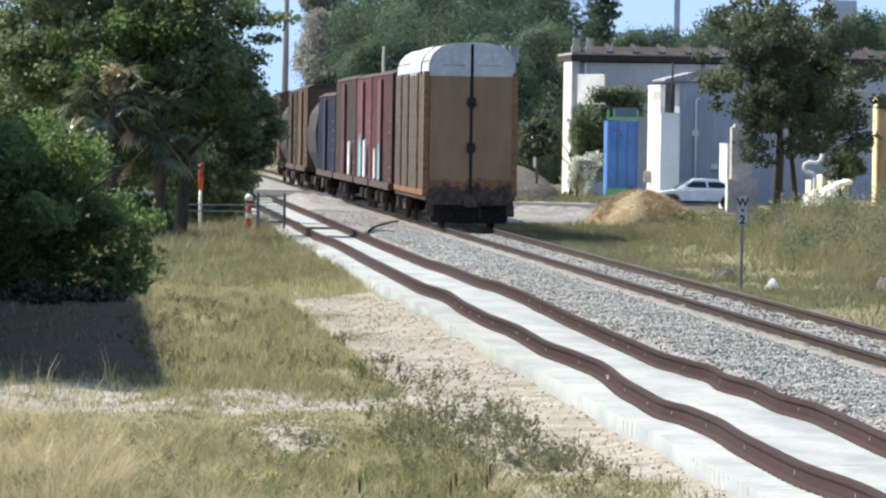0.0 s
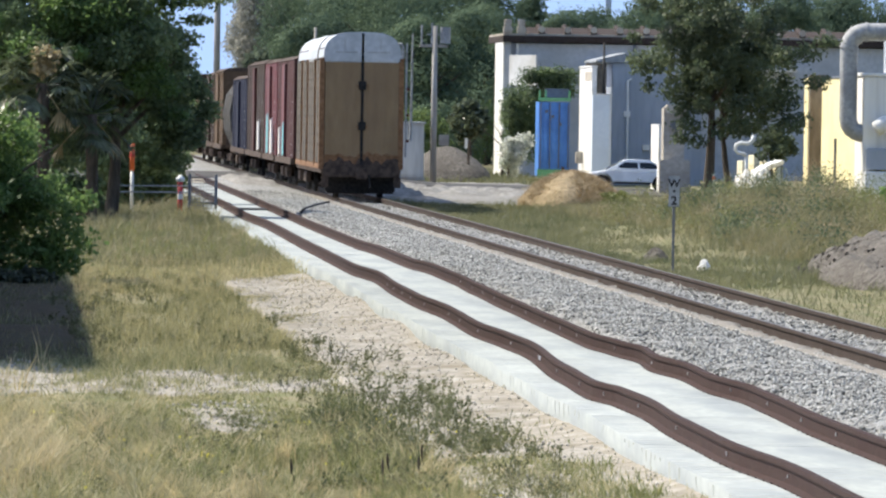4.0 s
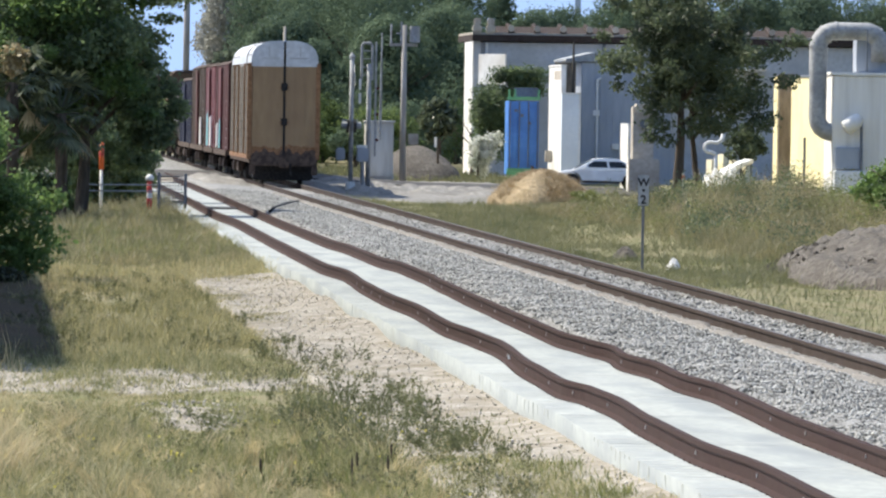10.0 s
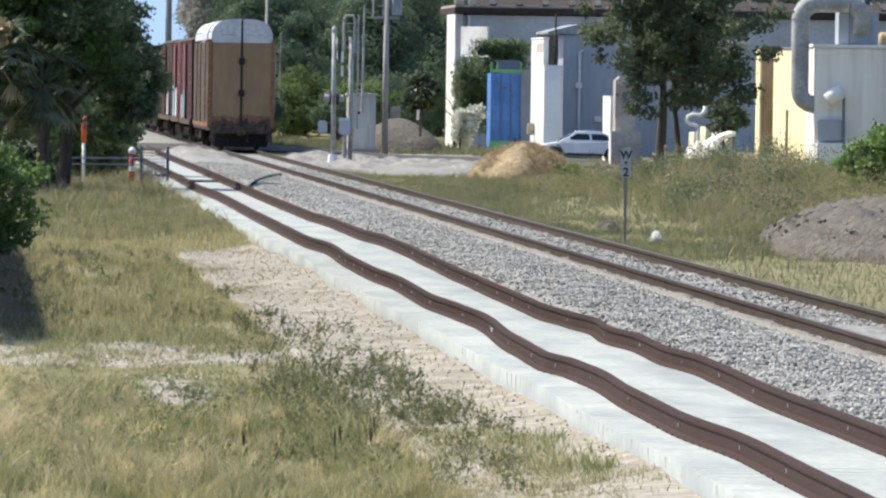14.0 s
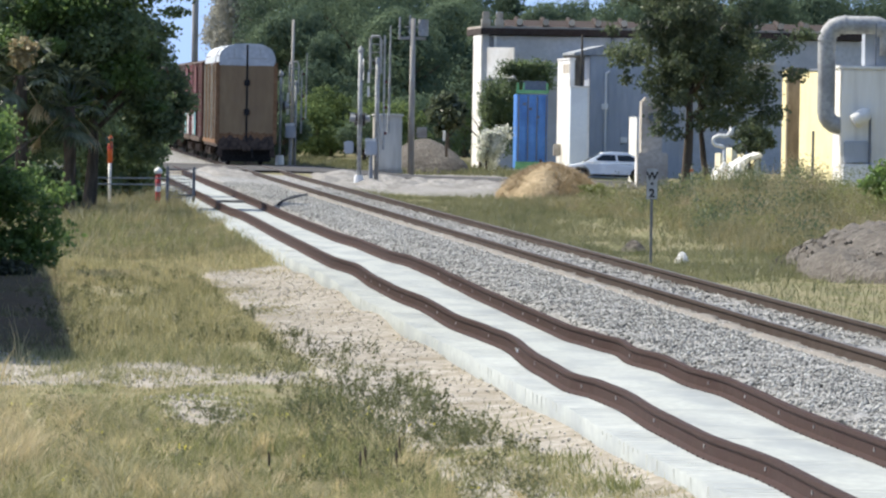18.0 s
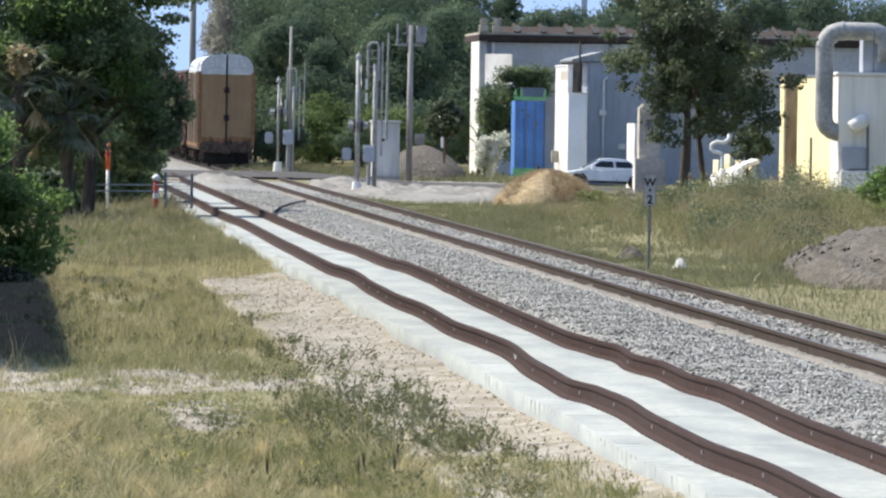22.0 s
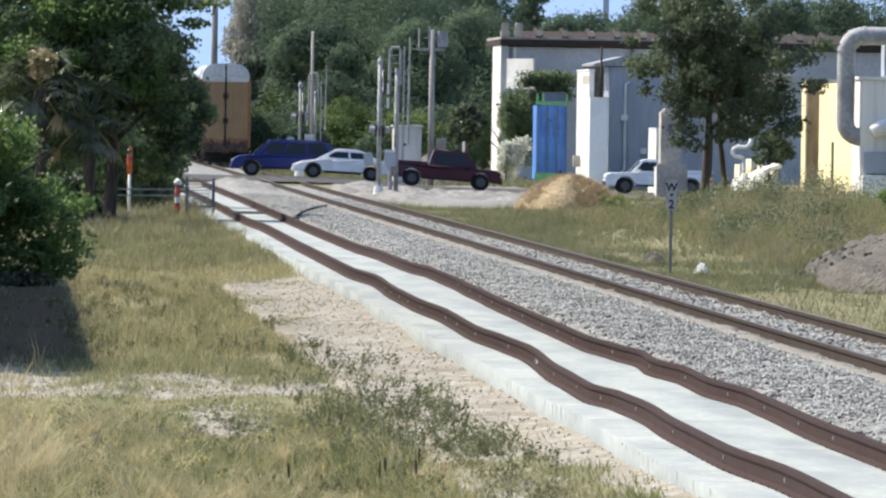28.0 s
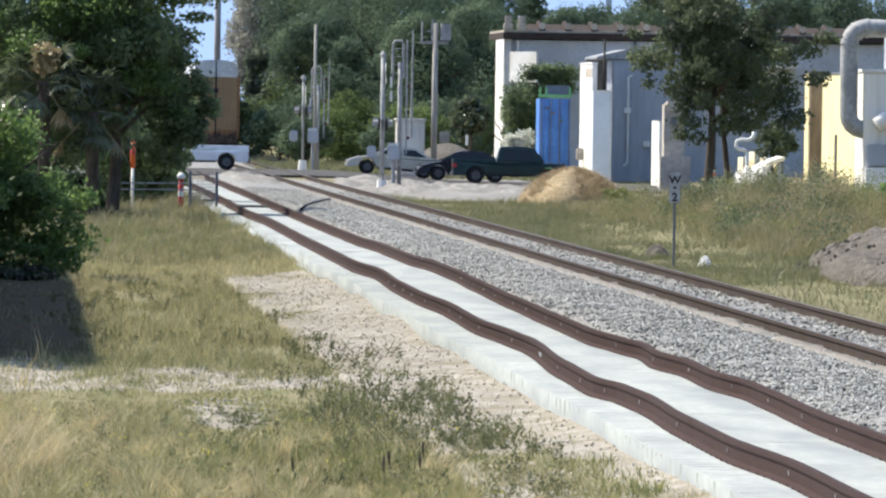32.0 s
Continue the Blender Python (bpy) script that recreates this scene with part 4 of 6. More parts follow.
block("dark_frame", con, 0.35, 1.58, 1.0, 1.1, 3.72, 4.2, M_DARKGREY, "dark mesh frame")

beg = thing("equipment_tower", (29.4, 400, 0), "dusty beige equipment tower with round gauges", "equipment")
block("column", beg, 0, 0.95, 0, 1.4, -0.7, 3.35, M_BEIGE)
block("head", beg, 0.1, 1.05, -0.15, 1.2, 3.0, 3.5, M_BEIGE, "", 0.06)
for z in (2.6, 0.55):
    part("gauge", Shape().tube([(0.5, -0.1, z), (0.5, 0.0, z)], 0.2, 14), M_DARKGREY, beg, "dark round gauge")
block("lower_box", beg, -0.2, 1.2, -0.5, 0.0, -0.7, 1.0, M_BEIGE, "", 0.05)
for k, (x, z0, z1) in enumerate(((31.0, 1.3, 2.5), (30.95, -0.65, 0.75))):
    cab = thing("white_cabinet", (x - 1.75 * k, 431 - 29 * k, z0), "bright white rectangular metal cabinet", "cabinet")
    block("case", cab, 0.3, 0.6, -2.0, 3.2, 0 if k else -2.0, z1 - z0, M_WHITE)
    block("lid", cab, 0.27, 0.63, -2.03, 3.23, z1 - z0, z1 - z0 + 0.06, M_WHITE)

wall_low = thing("yard_wall", (32.2, 390, -0.3), "low white wall with stacked pale goods", "wall")
for k in range(4):
    block("wall_bay", wall_low, k * 0.5, k * 0.5 + 0.2, 0, 3.0, -0.3, 1.35 + 0.25 * (k % 2), M_CREAM, "cream panel end", 0.02)
goose = thing("gooseneck_pipe", (31.75, 388, -0.6), "white bent gooseneck pipe standing in the yard", "pipe")
part("riser", Shape().tube([(0.45, 0, -0.2), (0.45, 0, 1.9)], 0.07, 8), M_WHITE, goose, smooth=True)
part("bend", Shape().tube([(0.45, 0, 1.9), (0.3, 0, 1.98), (0.08, 0, 2.02), (-0.05, 0, 2.15), (-0.02, 0, 2.36), (0.2, 0, 2.46), (0.5, 0, 2.42), (0.7, 0, 2.55), (0.78, 0, 2.86)], 0.085, 8), M_WHITE, goose, smooth=True)
stick = thing("pale_stake", (22.2, 280, 0.0), "thin cream wooden stake in the bank grass", "stake")
part("stem", Shape().box(-0.03, 0.03, -0.015, 0.015, 0, 1.2), M_CREAM, stick, "", 0.006)
part("flag_tape", Shape().box(-0.045, 0.05, -0.02, 0.02, 1.02, 1.12), M_ORANGE, stick, "faded orange tape")
tarp = thing("white_tarpaulin", (27.6, 325, -0.3), "white tarpaulin draped over a sloping frame", "tarpaulin")
part("cover", Shape().prism([(-0.55, 0.9), (-0.4, 1.2), (0.2, 1.55), (0.75, 1.75), (0.8, 1.6), (0.2, 1.35), (-0.3, 0.95), (-0.35, 0.4), (-0.5, 0.4)], "y", 0, 3.0), M_WHITE, tarp, "", 0.03)
for tx, tz in ((0.7, 1.65), (-0.45, 0.9)):
    part("frame_leg", Shape().tube([(tx, 0.1, -0.3), (tx, 0.1, tz)], 0.04, 6), M_DARKGREY, tarp)

bw = thing("shed_end_wall", (29.02, 450.5, 0), "narrow brown-grey wall rising behind the pale container", "wall")
block("slab", bw, 0.05, 1.12, 0, 0.3, -0.6, 5.66, M_PIER, "", 0.02)
block("coping", bw, 0.02, 1.14, -0.03, 0.33, 5.6, 5.67, M_BOXGREY, "", 0.01)

yel = thing("yellow_building", (27.95, 310, 0), "pale yellow stucco building with a brown edge", "building")
block("wall", yel, 1.42, 9, -2.0, 11, -0.6, 4.45, M_YELLOW, "yellow stucco side wall")
block("rear_wall", yel, 1.01, 9, 12.0, 13.6, -0.6, 4.5, M_YELLOW, "cream rear wing")
block("edge_pier", yel, 1.03, 1.6, 11.6, 12.0, -0.6, 4.6, M_PIER, "weathered brown pier", 0.0)
block("coping", yel, 1.38, 9.05, -2.04, 11.05, 4.45, 4.54, M_DARKGREY, "dark coping")
part("drain", Shape().tube([(1.38, 5.0, 2.3), (1.38, 5.0, 0.2)], 0.05, 6), M_DARKGREY, yel, "dark drain pipe")

tank = thing("roof_tank", (32.7, 316, 4.545), "small tan horizontal tank on the flat roof", "tank")
part("shell", Shape().tube([(0, 0, 0.32), (0.06, 0, 0.32), (1.04, 0, 0.32), (1.1, 0, 0.32)], [0.2, 0.27, 0.27, 0.2], 16), M_TANK, tank, smooth=False)
for x in (0.2, 0.9):
    block("saddle", tank, x - 0.05, x + 0.05, -0.2, 0.2, 0, 0.14, M_DARKGREY, "", 0.0)

dust = thing("dust_collector", (29.36, 305, 0), "weathered grey steel dust collector with a hooded vent", "industrial machine")
block("casing", dust, 0, 2.62, 0, 3.0, 0.0, 4.5, M_CASING, "streaked grey casing", 0.04)
block("roof_lip", dust, -0.06, 2.68, -0.06, 3.06, 4.5, 4.62, M_WHITE, "white roof lip", 0.03)
block("dark_side", dust, 2.68, 5.5, 0.1, 3.0, 2.55, 4.55, M_DARKGREY, "dark panel beside the casing")
block("lower_white_box", dust, 2.55, 5.5, -0.3, 3.0, -0.5, 2.5, M_WHITE, "white lower box", 0.04)
block("base", dust, 0.05, 1.15, -0.4, 0.0, -0.5, 1.2, M_WHITE, "white base box", 0.03)
block("dark_hopper", dust, 0.1, 1.05, -0.25, 0.0, 1.25, 2.0, M_SHED, "grey inlet below the vent", 0.04)
for k in range(4):
    block("seam", dust, 0.62 * k + 0.35, 0.62 * k + 0.37, -0.015, 0.0, 0.1, 4.45, M_CASING, "", 0.0)
part("upper_box", Shape().box(0.85, 2.25, 0.6, 1.8, 4.62, 5.75), M_SHED, dust, "grey box under the duct", 0.03)
R = 0.31


def bend(cx, cz, r, a0, a1, y, n=7):
    return [(cx + r * math.cos(radians(a0 + (a1 - a0) * k / n)), y, cz + r * math.sin(radians(a0 + (a1 - a0) * k / n))) for k in range(n + 1)]


ductline = [(0.2, 0.4, 2.5), (0.0, 0.4, 2.52)] + bend(0.0, 3.02, 0.5, 265, 180, 0.4, 4) + bend(0.08, 5.46, 0.58, 180, 90, 0.4) + bend(1.15, 5.54, 0.5, 90, 0, 0.4) + [(1.65, 0.4, 5.0)]
part("duct", Shape().tube(ductline, R, 18), M_STEEL, dust, "large bent galvanised duct", smooth=True)
for i in (7, 11, 14, 18):
    p = Vector(ductline[i])
    q = Vector(ductline[i + 1])
    part("duct_flange", Shape().tube([p, p + (q - p).normalized() * 0.06], R + 0.035, 18), M_STEEL, dust)
part("support_post", Shape().tube([(1.12, -0.5, 4.62), (1.12, -0.5, 6.1)], 0.025, 6), M_DARKGREY, dust)
part("vent_hood", Shape().tube([(0.98, -0.3, 2.98), (0.88, -0.33, 2.96), (0.68, -0.37, 2.86), (0.42, -0.42, 2.66)], [0.14, 0.24, 0.28, 0.27], 14), M_WHITE, dust, "white hooded vent", smooth=True)
part("vent_post", Shape().tube([(0.98, -0.3, 3.0), (0.98, -0.3, 1.2)], 0.05, 8), M_DARKGREY, dust)

# ---- signals and roadside gear ----
def wsign():
    s = thing("whistle_post", (14.96, 200, -0.5), "grey whistle post sign with black characters", "sign", turn=0)
    part("post", Shape().box(-0.028, 0.028, -0.02, 0.02, 0, 1.6), M_DARKGREY, s, "dark steel post")
    part("plate", Shape().box(-0.125, 0.125, -0.035, -0.022, 1.48, 2.18), M_SIGN, s, "pale grey plate", 0.008)
    for ch, z, size in (("W", 1.93, 0.25), ("2", 1.53, 0.27)):
        cu = bpy.data.curves.new("letter", "FONT")
        cu.body, cu.size, cu.align_x, cu.extrude, cu.offset = ch, size, "CENTER", 0.003, 0.008
        tmp = bpy.data.objects.new("letter", cu)
        me = bpy.data.meshes.new_from_object(tmp)
        bpy.data.objects.remove(tmp)
        me.materials.clear()
        me.materials.append(M_INK)
        ob = new("character", me)
        ob.parent = s
        ob.matrix_basis = pose(0, -0.042, z, 90, 0, 0)
    part("dot", Shape().tube([(0, -0.044, 1.83), (0, -0.036, 1.83)], 0.035, 10), M_INK, s)
    part("bolt", Shape().tube([(0, -0.05, 2.1), (0, -0.03, 2.1)], 0.012, 6), M_STEEL, s)


M_SIGN = mat("faded_white_sign", (0.42, 0.43, 0.42), (0.52, 0.53, 0.52), 0.6, fine=10, coarse=3, c=(0.34, 0.35, 0.34))
M_INK = mat("black_sign_paint", (0.012, 0.012, 0.014), (0.03, 0.03, 0.032), 0.6, fine=10)
wsign()

M_LENS = mat("dark_red_lens", (0.05, 0.006, 0.006), (0.09, 0.012, 0.01), 0.25, fine=10, bump=0)


def gate_mast(x, y, z, height, label, extras, k=1.0):
    g = thing("crossing_signal", (x, y, z), label, "crossing signal", "crossing signals")
    part("foundation", Shape().tube([(0, 0, -0.15), (0, 0, 0.4)], [0.25, 0.19], 10), M_WHITE, g, "white concrete foot", smooth=False)
    part("mast", Shape().tube([(0, 0, 0.2), (0, 0, height)], 0.10 * k, 10), M_STEEL, g, "galvanised mast", smooth=True)
    part("mast_cap", Shape().tube([(0, 0, height), (0, 0, height + 0.12), (0, 0, height + 0.28)], [0.12, 0.13, 0.03], 10), M_STEEL, g)
    part("cross_arm", Shape().box(-0.05, 0.05, -0.55, 0.55, 2.95, 3.05), M_STEEL, g, bevel=0.01)
    part("side_arm", Shape().box(-0.42, 0.3, -0.05, 0.03, 2.98, 3.06), M_STEEL, g, bevel=0.01)
    for s in (-1, 1):
        for d in (-1, 1):
            lamp = part("flasher", Shape().tube([(d * 0.12, s * 0.42, 2.78), (d * 0.20, s * 0.42, 2.78)], 0.28, 16), M_BLACK, g, "round black flasher backing")
            part("lens", Shape().tube([(d * 0.202, s * 0.42, 2.78), (d * 0.22, s * 0.42, 2.78)], 0.12, 12), M_LENS, lamp)
            part("hood", Shape().tube([(d * 0.20, s * 0.42, 2.80), (d * 0.42, s * 0.42, 2.83)], [0.16, 0.14], 10, caps=False), M_STEEL, lamp)
    for a in (45, -45):
        c, n = math.cos(radians(a)), math.sin(radians(a))
        part("crossbuck", Shape().prism([(-0.6 * c - 0.1 * n, height - 0.75 - 0.6 * n + 0.1 * c), (0.6 * c - 0.1 * n, height - 0.75 + 0.6 * n + 0.1 * c),
                                         (0.6 * c + 0.1 * n, height - 0.75 + 0.6 * n - 0.1 * c), (-0.6 * c + 0.1 * n, height - 0.75 - 0.6 * n - 0.1 * c)], "x", 0.10 + 0.014 * (a > 0), 0.112 + 0.014 * (a > 0)), M_WHITE, g, "white crossbuck blade")
    box = part("gate_machine", Shape().box(0.25, 0.75, -0.3, 0.25, 1.25, 1.85), M_SHED, g, "grey gate machine", 0.05)
    part("machine_cover", Shape().tube([(0.25, -0.02, 1.78), (0.7, -0.02, 1.78)], 0.2, 12), M_BOXGREY, box, "pale rounded cover")
    part("machine_stand", Shape().tube([(0.5, 0, -0.1), (0.5, 0, 1.3)], 0.09, 8), M_STEEL, g)
    part("counterweight", Shape().box(-0.65, -0.25, -0.15, 0.1, 1.3, 1.85), M_SHED, g, "grey gate arm counterweight", 0.06)
    part("gate_arm", Shape().box(0.98, 1.06, -0.1, 0.0, 1.5, extras), M_STEEL, g, "raised gate arm", 0.01)
    for i in range(3):
        part("gate_lamp", Shape().tube([(1.1, -0.12, 2.2 + i * 1.1), (1.1, -0.05, 2.2 + i * 1.1)], 0.07, 8), M_LENS, g)
    # a frame of ladders and a narrow signal on a second pole
    part("second_pole", Shape().tube([(0.75, 0.3, -0.1), (0.75, 0.3, height - 0.2)], 0.10 * k, 8), M_STEEL, g, smooth=True)
    part("loop_frame", Shape().tube([(0.42, 0.3, height - 0.9), (0.42, 0.3, height + 0.55), (0.5, 0.3, height + 0.7), (0.8, 0.3, height + 0.7), (0.88, 0.3, height + 0.55), (0.88, 0.3, height - 0.9)], 0.06 * k, 6), M_STEEL, g, "bent pipe frame")
    for i in range(4):
        part("rung", Shape().box(0.42, 0.88, 0.28, 0.32, height - 0.7 + 0.35 * i, height - 0.66 + 0.35 * i), M_STEEL, g)
    part("aerial", Shape().tube([(1.25, 0.35, 2.2), (1.28, 0.35, height + 1.15)], [0.065 * k, 0.035 * k], 6), M_STEEL, g)
    for z in (height - 1.3, height - 1.9):
        part("white_reflector", Shape().box(0.3, 0.4, -0.12, -0.06, z, z + 0.45), M_WHITE, g)
    return g


gate_mast(15.62, 377, -0.45, 5.65, "galvanised crossing signal mast with raised gate arm", 6.4)
gate_mast(14.0, 432, 0.0, 4.3, "galvanised crossing signal mast past the road", 4.6, 0.6)

cabin = thing("signal_cabin", (18.45, 428, -0.2), "grey metal signal equipment cabin", "cabin")
block("body", cabin, 0, 1.35, 0, 1.8, 0, 2.6, M_BOXGREY, "", 0.03)
block("roof", cabin, -0.08, 1.43, -0.08, 1.88, 2.6, 2.72, M_BOXGREY, "", 0.03)
block("door", cabin, 0.3, 1.05, -0.03, 0.0, 0.15, 2.2, M_BOXGREY, "flat cabin door", 0.01)
block("plinth", cabin, -0.05, 1.4, -0.05, 1.85, -0.15, 0.0, M_BEIGE, "", 0.01)


def utility_pole(x, y, z, h, r, label, top):
    p = thing("utility_pole", (x, y, z), label, "pole")
    part("shaft", Shape().tube([(0, 0, -0.3), (0, 0, h)], [r, r * 0.75], 10), M_BLACK if "dark" in label else M_WOODPOLE, p, smooth=True)
    if top:
        part("cross_arm", Shape().box(-0.75, 0.65, -0.08, 0.08, h - 1.05, h - 0.9), M_WOODPOLE, p, bevel=0.02)
        part("transformer", Shape().tube([(0.5, 0.0, h - 0.85), (0.5, 0.0, h - 0.05)], 0.26, 12), M_STEEL, p, "round grey transformer", smooth=False)
        part("insulator_frame", Shape().tube([(-0.65, 0, h - 0.9), (-0.65, 0, h + 0.05)], 0.05, 6), M_STEEL, p)
        part("bracket", Shape().box(-0.4, 0.35, -0.05, 0.05, h - 0.45, h - 0.38).box(-0.2, -0.1, -0.05, 0.05, h - 0.9, h + 0.15), M_STEEL, p)
        part("meter_box", Shape().box(0.25, 0.75, -0.2, 0.1, 1.55, 2.1), M_BEIGE, p, "pale meter box", 0.03)
    return p


utility_pole(20.35, 430, -0.2, 7.4, 0.17, "weathered utility pole with a transformer at its top", True)
utility_pole(15.85, 470, 0, 7.4, 0.10, "thin weathered pole beside the far trees", False)
utility_pole(13.55, 600, 0, 16, 0.25, "tall grey pole against the sky", False)
utility_pole(29.38, 441.2, 0, 6.6, 0.075, "thin dark pole before the building", False)

for x, y, z, h in ((23.05, 449, -0.3, 1.9), (24.9, 401, -0.6, 1.2)):
    fp = thing("fence_post", (x, y, z), "short dark wooden post", "post", "posts by the road")
    part("stem", Shape().tube([(0, 0, -0.2), (0, 0, h)], 0.07, 8), M_BARK, fp)
    if h > 1.5:
        part("tied_cloth", Shape().box(-0.2, -0.06, -0.09, 0.02, h - 0.45, h + 0.1), M_WHITE, fp, "scrap of white cloth tied on", 0.03)

# hydrant-like orange post by the straw heap
op = thing("orange_post", (21.9, 356, -0.55), "short orange marker post in grass", "post")
part("stem", Shape().tube([(0, 0, -0.1), (0, 0, 0.9)], 0.11, 10), M_ORANGE, op, smooth=False)
part("cap", Shape().tube([(0, 0, 0.9), (0, 0, 1.0)], [0.13, 0.06], 10), M_BLACK, op)

# marker stake, red marker post and wire fence beyond the left field
st = thing("marker_stake", (3.82, 290, -0.6), "tall white marker stake with an orange top", "marker stake")
part("stem", Shape().tube([(0, 0, -0.1), (0, 0, 1.6)], 0.055, 10), M_WHITE, st, "white flaking lower stem", smooth=True)
part("sleeve", Shape().tube([(0, 0, 1.55), (0, 0, 2.44)], [0.085, 0.08], 10), M_ORANGE, st, "orange sleeve", smooth=True)
part("band", Shape().tube([(0, 0, 2.0), (0, 0, 2.12)], 0.087, 10), M_RED, st)
rp = thing("red_marker_post", (5.32, 285, -0.6), "red and white marker post by the wire fence", "marker post")
part("stem", Shape().tube([(0, 0, -0.1), (0, 0, 1.25)], 0.085, 10), M_RED, rp, smooth=True)
part("cap", Shape().tube([(0, 0, 1.25), (0, 0, 1.36), (0, 0, 1.46)], [0.13, 0.14, 0.04], 10), M_WHITE, rp, "white cap", smooth=True)
part("band", Shape().tube([(0, 0, 0.68), (0, 0, 0.86)], 0.09, 10), M_WHITE, rp, "white band")
fn = thing("wire_fence", (5.6, 284, -0.6), "grey wire fence panel beside the track", "fence")
for x in (0.0, 0.85):
    part("post", Shape().tube([(x, 0, -0.1), (x, 0, 1.5)], 0.05, 8), M_DARKGREY, fn)
for k in range(14):
    part("wire", Shape().tube([(0, 0, 0.1 + 0.1 * k), (0.85, 0, 0.1 + 0.1 * k)], 0.012, 5), M_DARKGREY, fn)
for k in range(9):
    part("upright_wire", Shape().tube([(0.09 + 0.09 * k, 0.02, 0.05), (0.09 + 0.09 * k, 0.02, 1.4)], 0.010, 5), M_DARKGREY, fn)
for z in (0.92, 1.12):
    part("rail_wire", Shape().tube([(-2.4, 0, z - 0.02), (0, 0, z)], 0.022, 6), M_STEEL, fn)

# ---- heaps ----
def heap(name, x, y, z, rx, ry, h, material, label, seed, lumps=0.12, power=1.0, furrow=0.0):
    g = np.random.default_rng(seed)
    n, m = (110, 40) if furrow else (40, 14)
    ph = g.random(6) * 6.28
    v, f = [], []
    for j in range(m + 1):
        r = j / m
        for i in range(n):
            a = 2 * math.pi * i / n
            wob = 1 + 0.10 * math.sin(2 * a + ph[0]) + 0.07 * math.sin(5 * a + ph[1])
            zz = h * (1 - r ** 1.6) ** power * (1 + lumps * math.sin(3 * a + ph[2]) * r) + lumps * 0.35 * h * g.normal() * (0.2 + r) * (r < 1)
            px, py = rx * r * wob * math.cos(a), ry * r * wob * math.sin(a)
            if furrow:
                zz += furrow * (math.sin(5.2 * px + 1.1 * py + 1.5 * math.sin(0.6 * py)) + 0.6 * math.sin(9 * px - 2.1 * py)) * (0.3 + 0.7 * r) * (r < 1)
            v.append((px, py, zz if j < m else -0.25))
    for j in range(m):
        for i in range(n):
            f.append((j * n + i, j * n + (i + 1) % n, (j + 1) * n + (i + 1) % n, (j + 1) * n + i))
    return solo(name, Shape().add(v, f), material, label, "heap", smooth=True, at=(x, y, z))


heap("straw_heap", 20.6, 326, -0.62, 2.05, 4.0, 1.55, M_TAN, "heap of dry straw on the grass verge", 41, 0.08, 0.62)
heap("earth_heap", 21.0, 189, -0.66, 4.3, 13.0, 1.50, M_SPOIL, "grey heap of dug earth beside the track", 42, 0.06, 0.5, 0.10)
heap("gravel_heap", 22.1, 452, -0.3, 2.5, 4.0, 1.55, M_SPOIL, "grey-brown heap of gravel past the crossing", 43, 0.06, 0.9)
rk = np.random.default_rng(44)
for k in range(9):
    s = 0.10 + 0.10 * rk.random()
    heap("stone", 18.3 + 2 * rk.random(), 178.5 + 2 * rk.random(), -0.5 + 0.3 * rk.random(), s * 1.3, s, s * 1.1, M_SPOIL, "loose grey stone on the earth heap", 50 + k, 0.2)
gs = np.random.default_rng(63)
a, r = gs.random(9000) * 6.283, np.sqrt(gs.random(9000)) * 0.97
sx, sy, sz = 20.6 + 2.05 * r * np.cos(a), 326 + 4.0 * r * np.sin(a), -0.62 + 1.52 * (1 - r ** 1.6) ** 0.62
tagged(new("loose_straw", blades("loose_straw", sx, sy, sz, 0.05 + 0.07 * gs.random(9000), np.full(9000, 0.03), 2.2, M_STRAW, 64)), "loose dry straw stalks over the heap", "straw", "", "stuff")
a, r = gs.random(3500) * 6.283, np.sqrt(gs.random(3500)) * 0.98
sx, sy, sz = 21.0 + 4.3 * r * np.cos(a), 189 + 13.0 * r * np.sin(a), -0.68 + 1.48 * (1 - r ** 1.6) ** 0.5
cl = np.array([(1, 0, 0), (-1, 0, 0), (0, 1, 0), (0, -1, 0), (0, 0, 1), (0, 0, -1)], float)[None] * (0.010 + 0.05 * gs.random((3500, 1, 1)) ** 9) * (0.6 + 0.8 * gs.random((3500, 6, 1)))
cv = (cl + np.stack([sx, sy, sz], -1)[:, None]).reshape(-1, 3)
ct = np.array([(0, 2, 4), (2, 1, 4), (1, 3, 4), (3, 0, 4), (2, 0, 5), (1, 2, 5), (3, 1, 5), (0, 3, 5)])
tagged(new("earth_clods", raw("earth_clods", cv, (6 * np.arange(3500)[:, None, None] + ct[None]).reshape(-1, 3), M_SPOIL)), "loose clods and stones on the dug earth", "clods", "", "stuff")
# added white domes, stand-ins for sunlit bright bits below the tree
for k, (x, y, w, h) in enumerate(((26.4, 321, 0.3, 1.1), (26.72, 322, 0.28, 1.35), (27.02, 321, 0.3, 1.2), (27.36, 322, 0.28, 1.45))):
    heap("white_sack", x, y, -0.4, w * 1.2, 0.4, h * 0.8 + 0.4, M_WHITE, "rounded white stand-in shape in the yard", 401 + k, 0.12, 0.4)
heap("white_bag", 15.92, 203, -0.52, 0.16, 0.16, 0.26, M_WHITE, "crumpled white plastic bag in the grass", 61, 0.3)
heap("pale_rock", 15.6, 214, -0.50, 0.36, 0.5, 0.34, M_SPOIL, "pale rough rock in the grass", 62, 0.2)

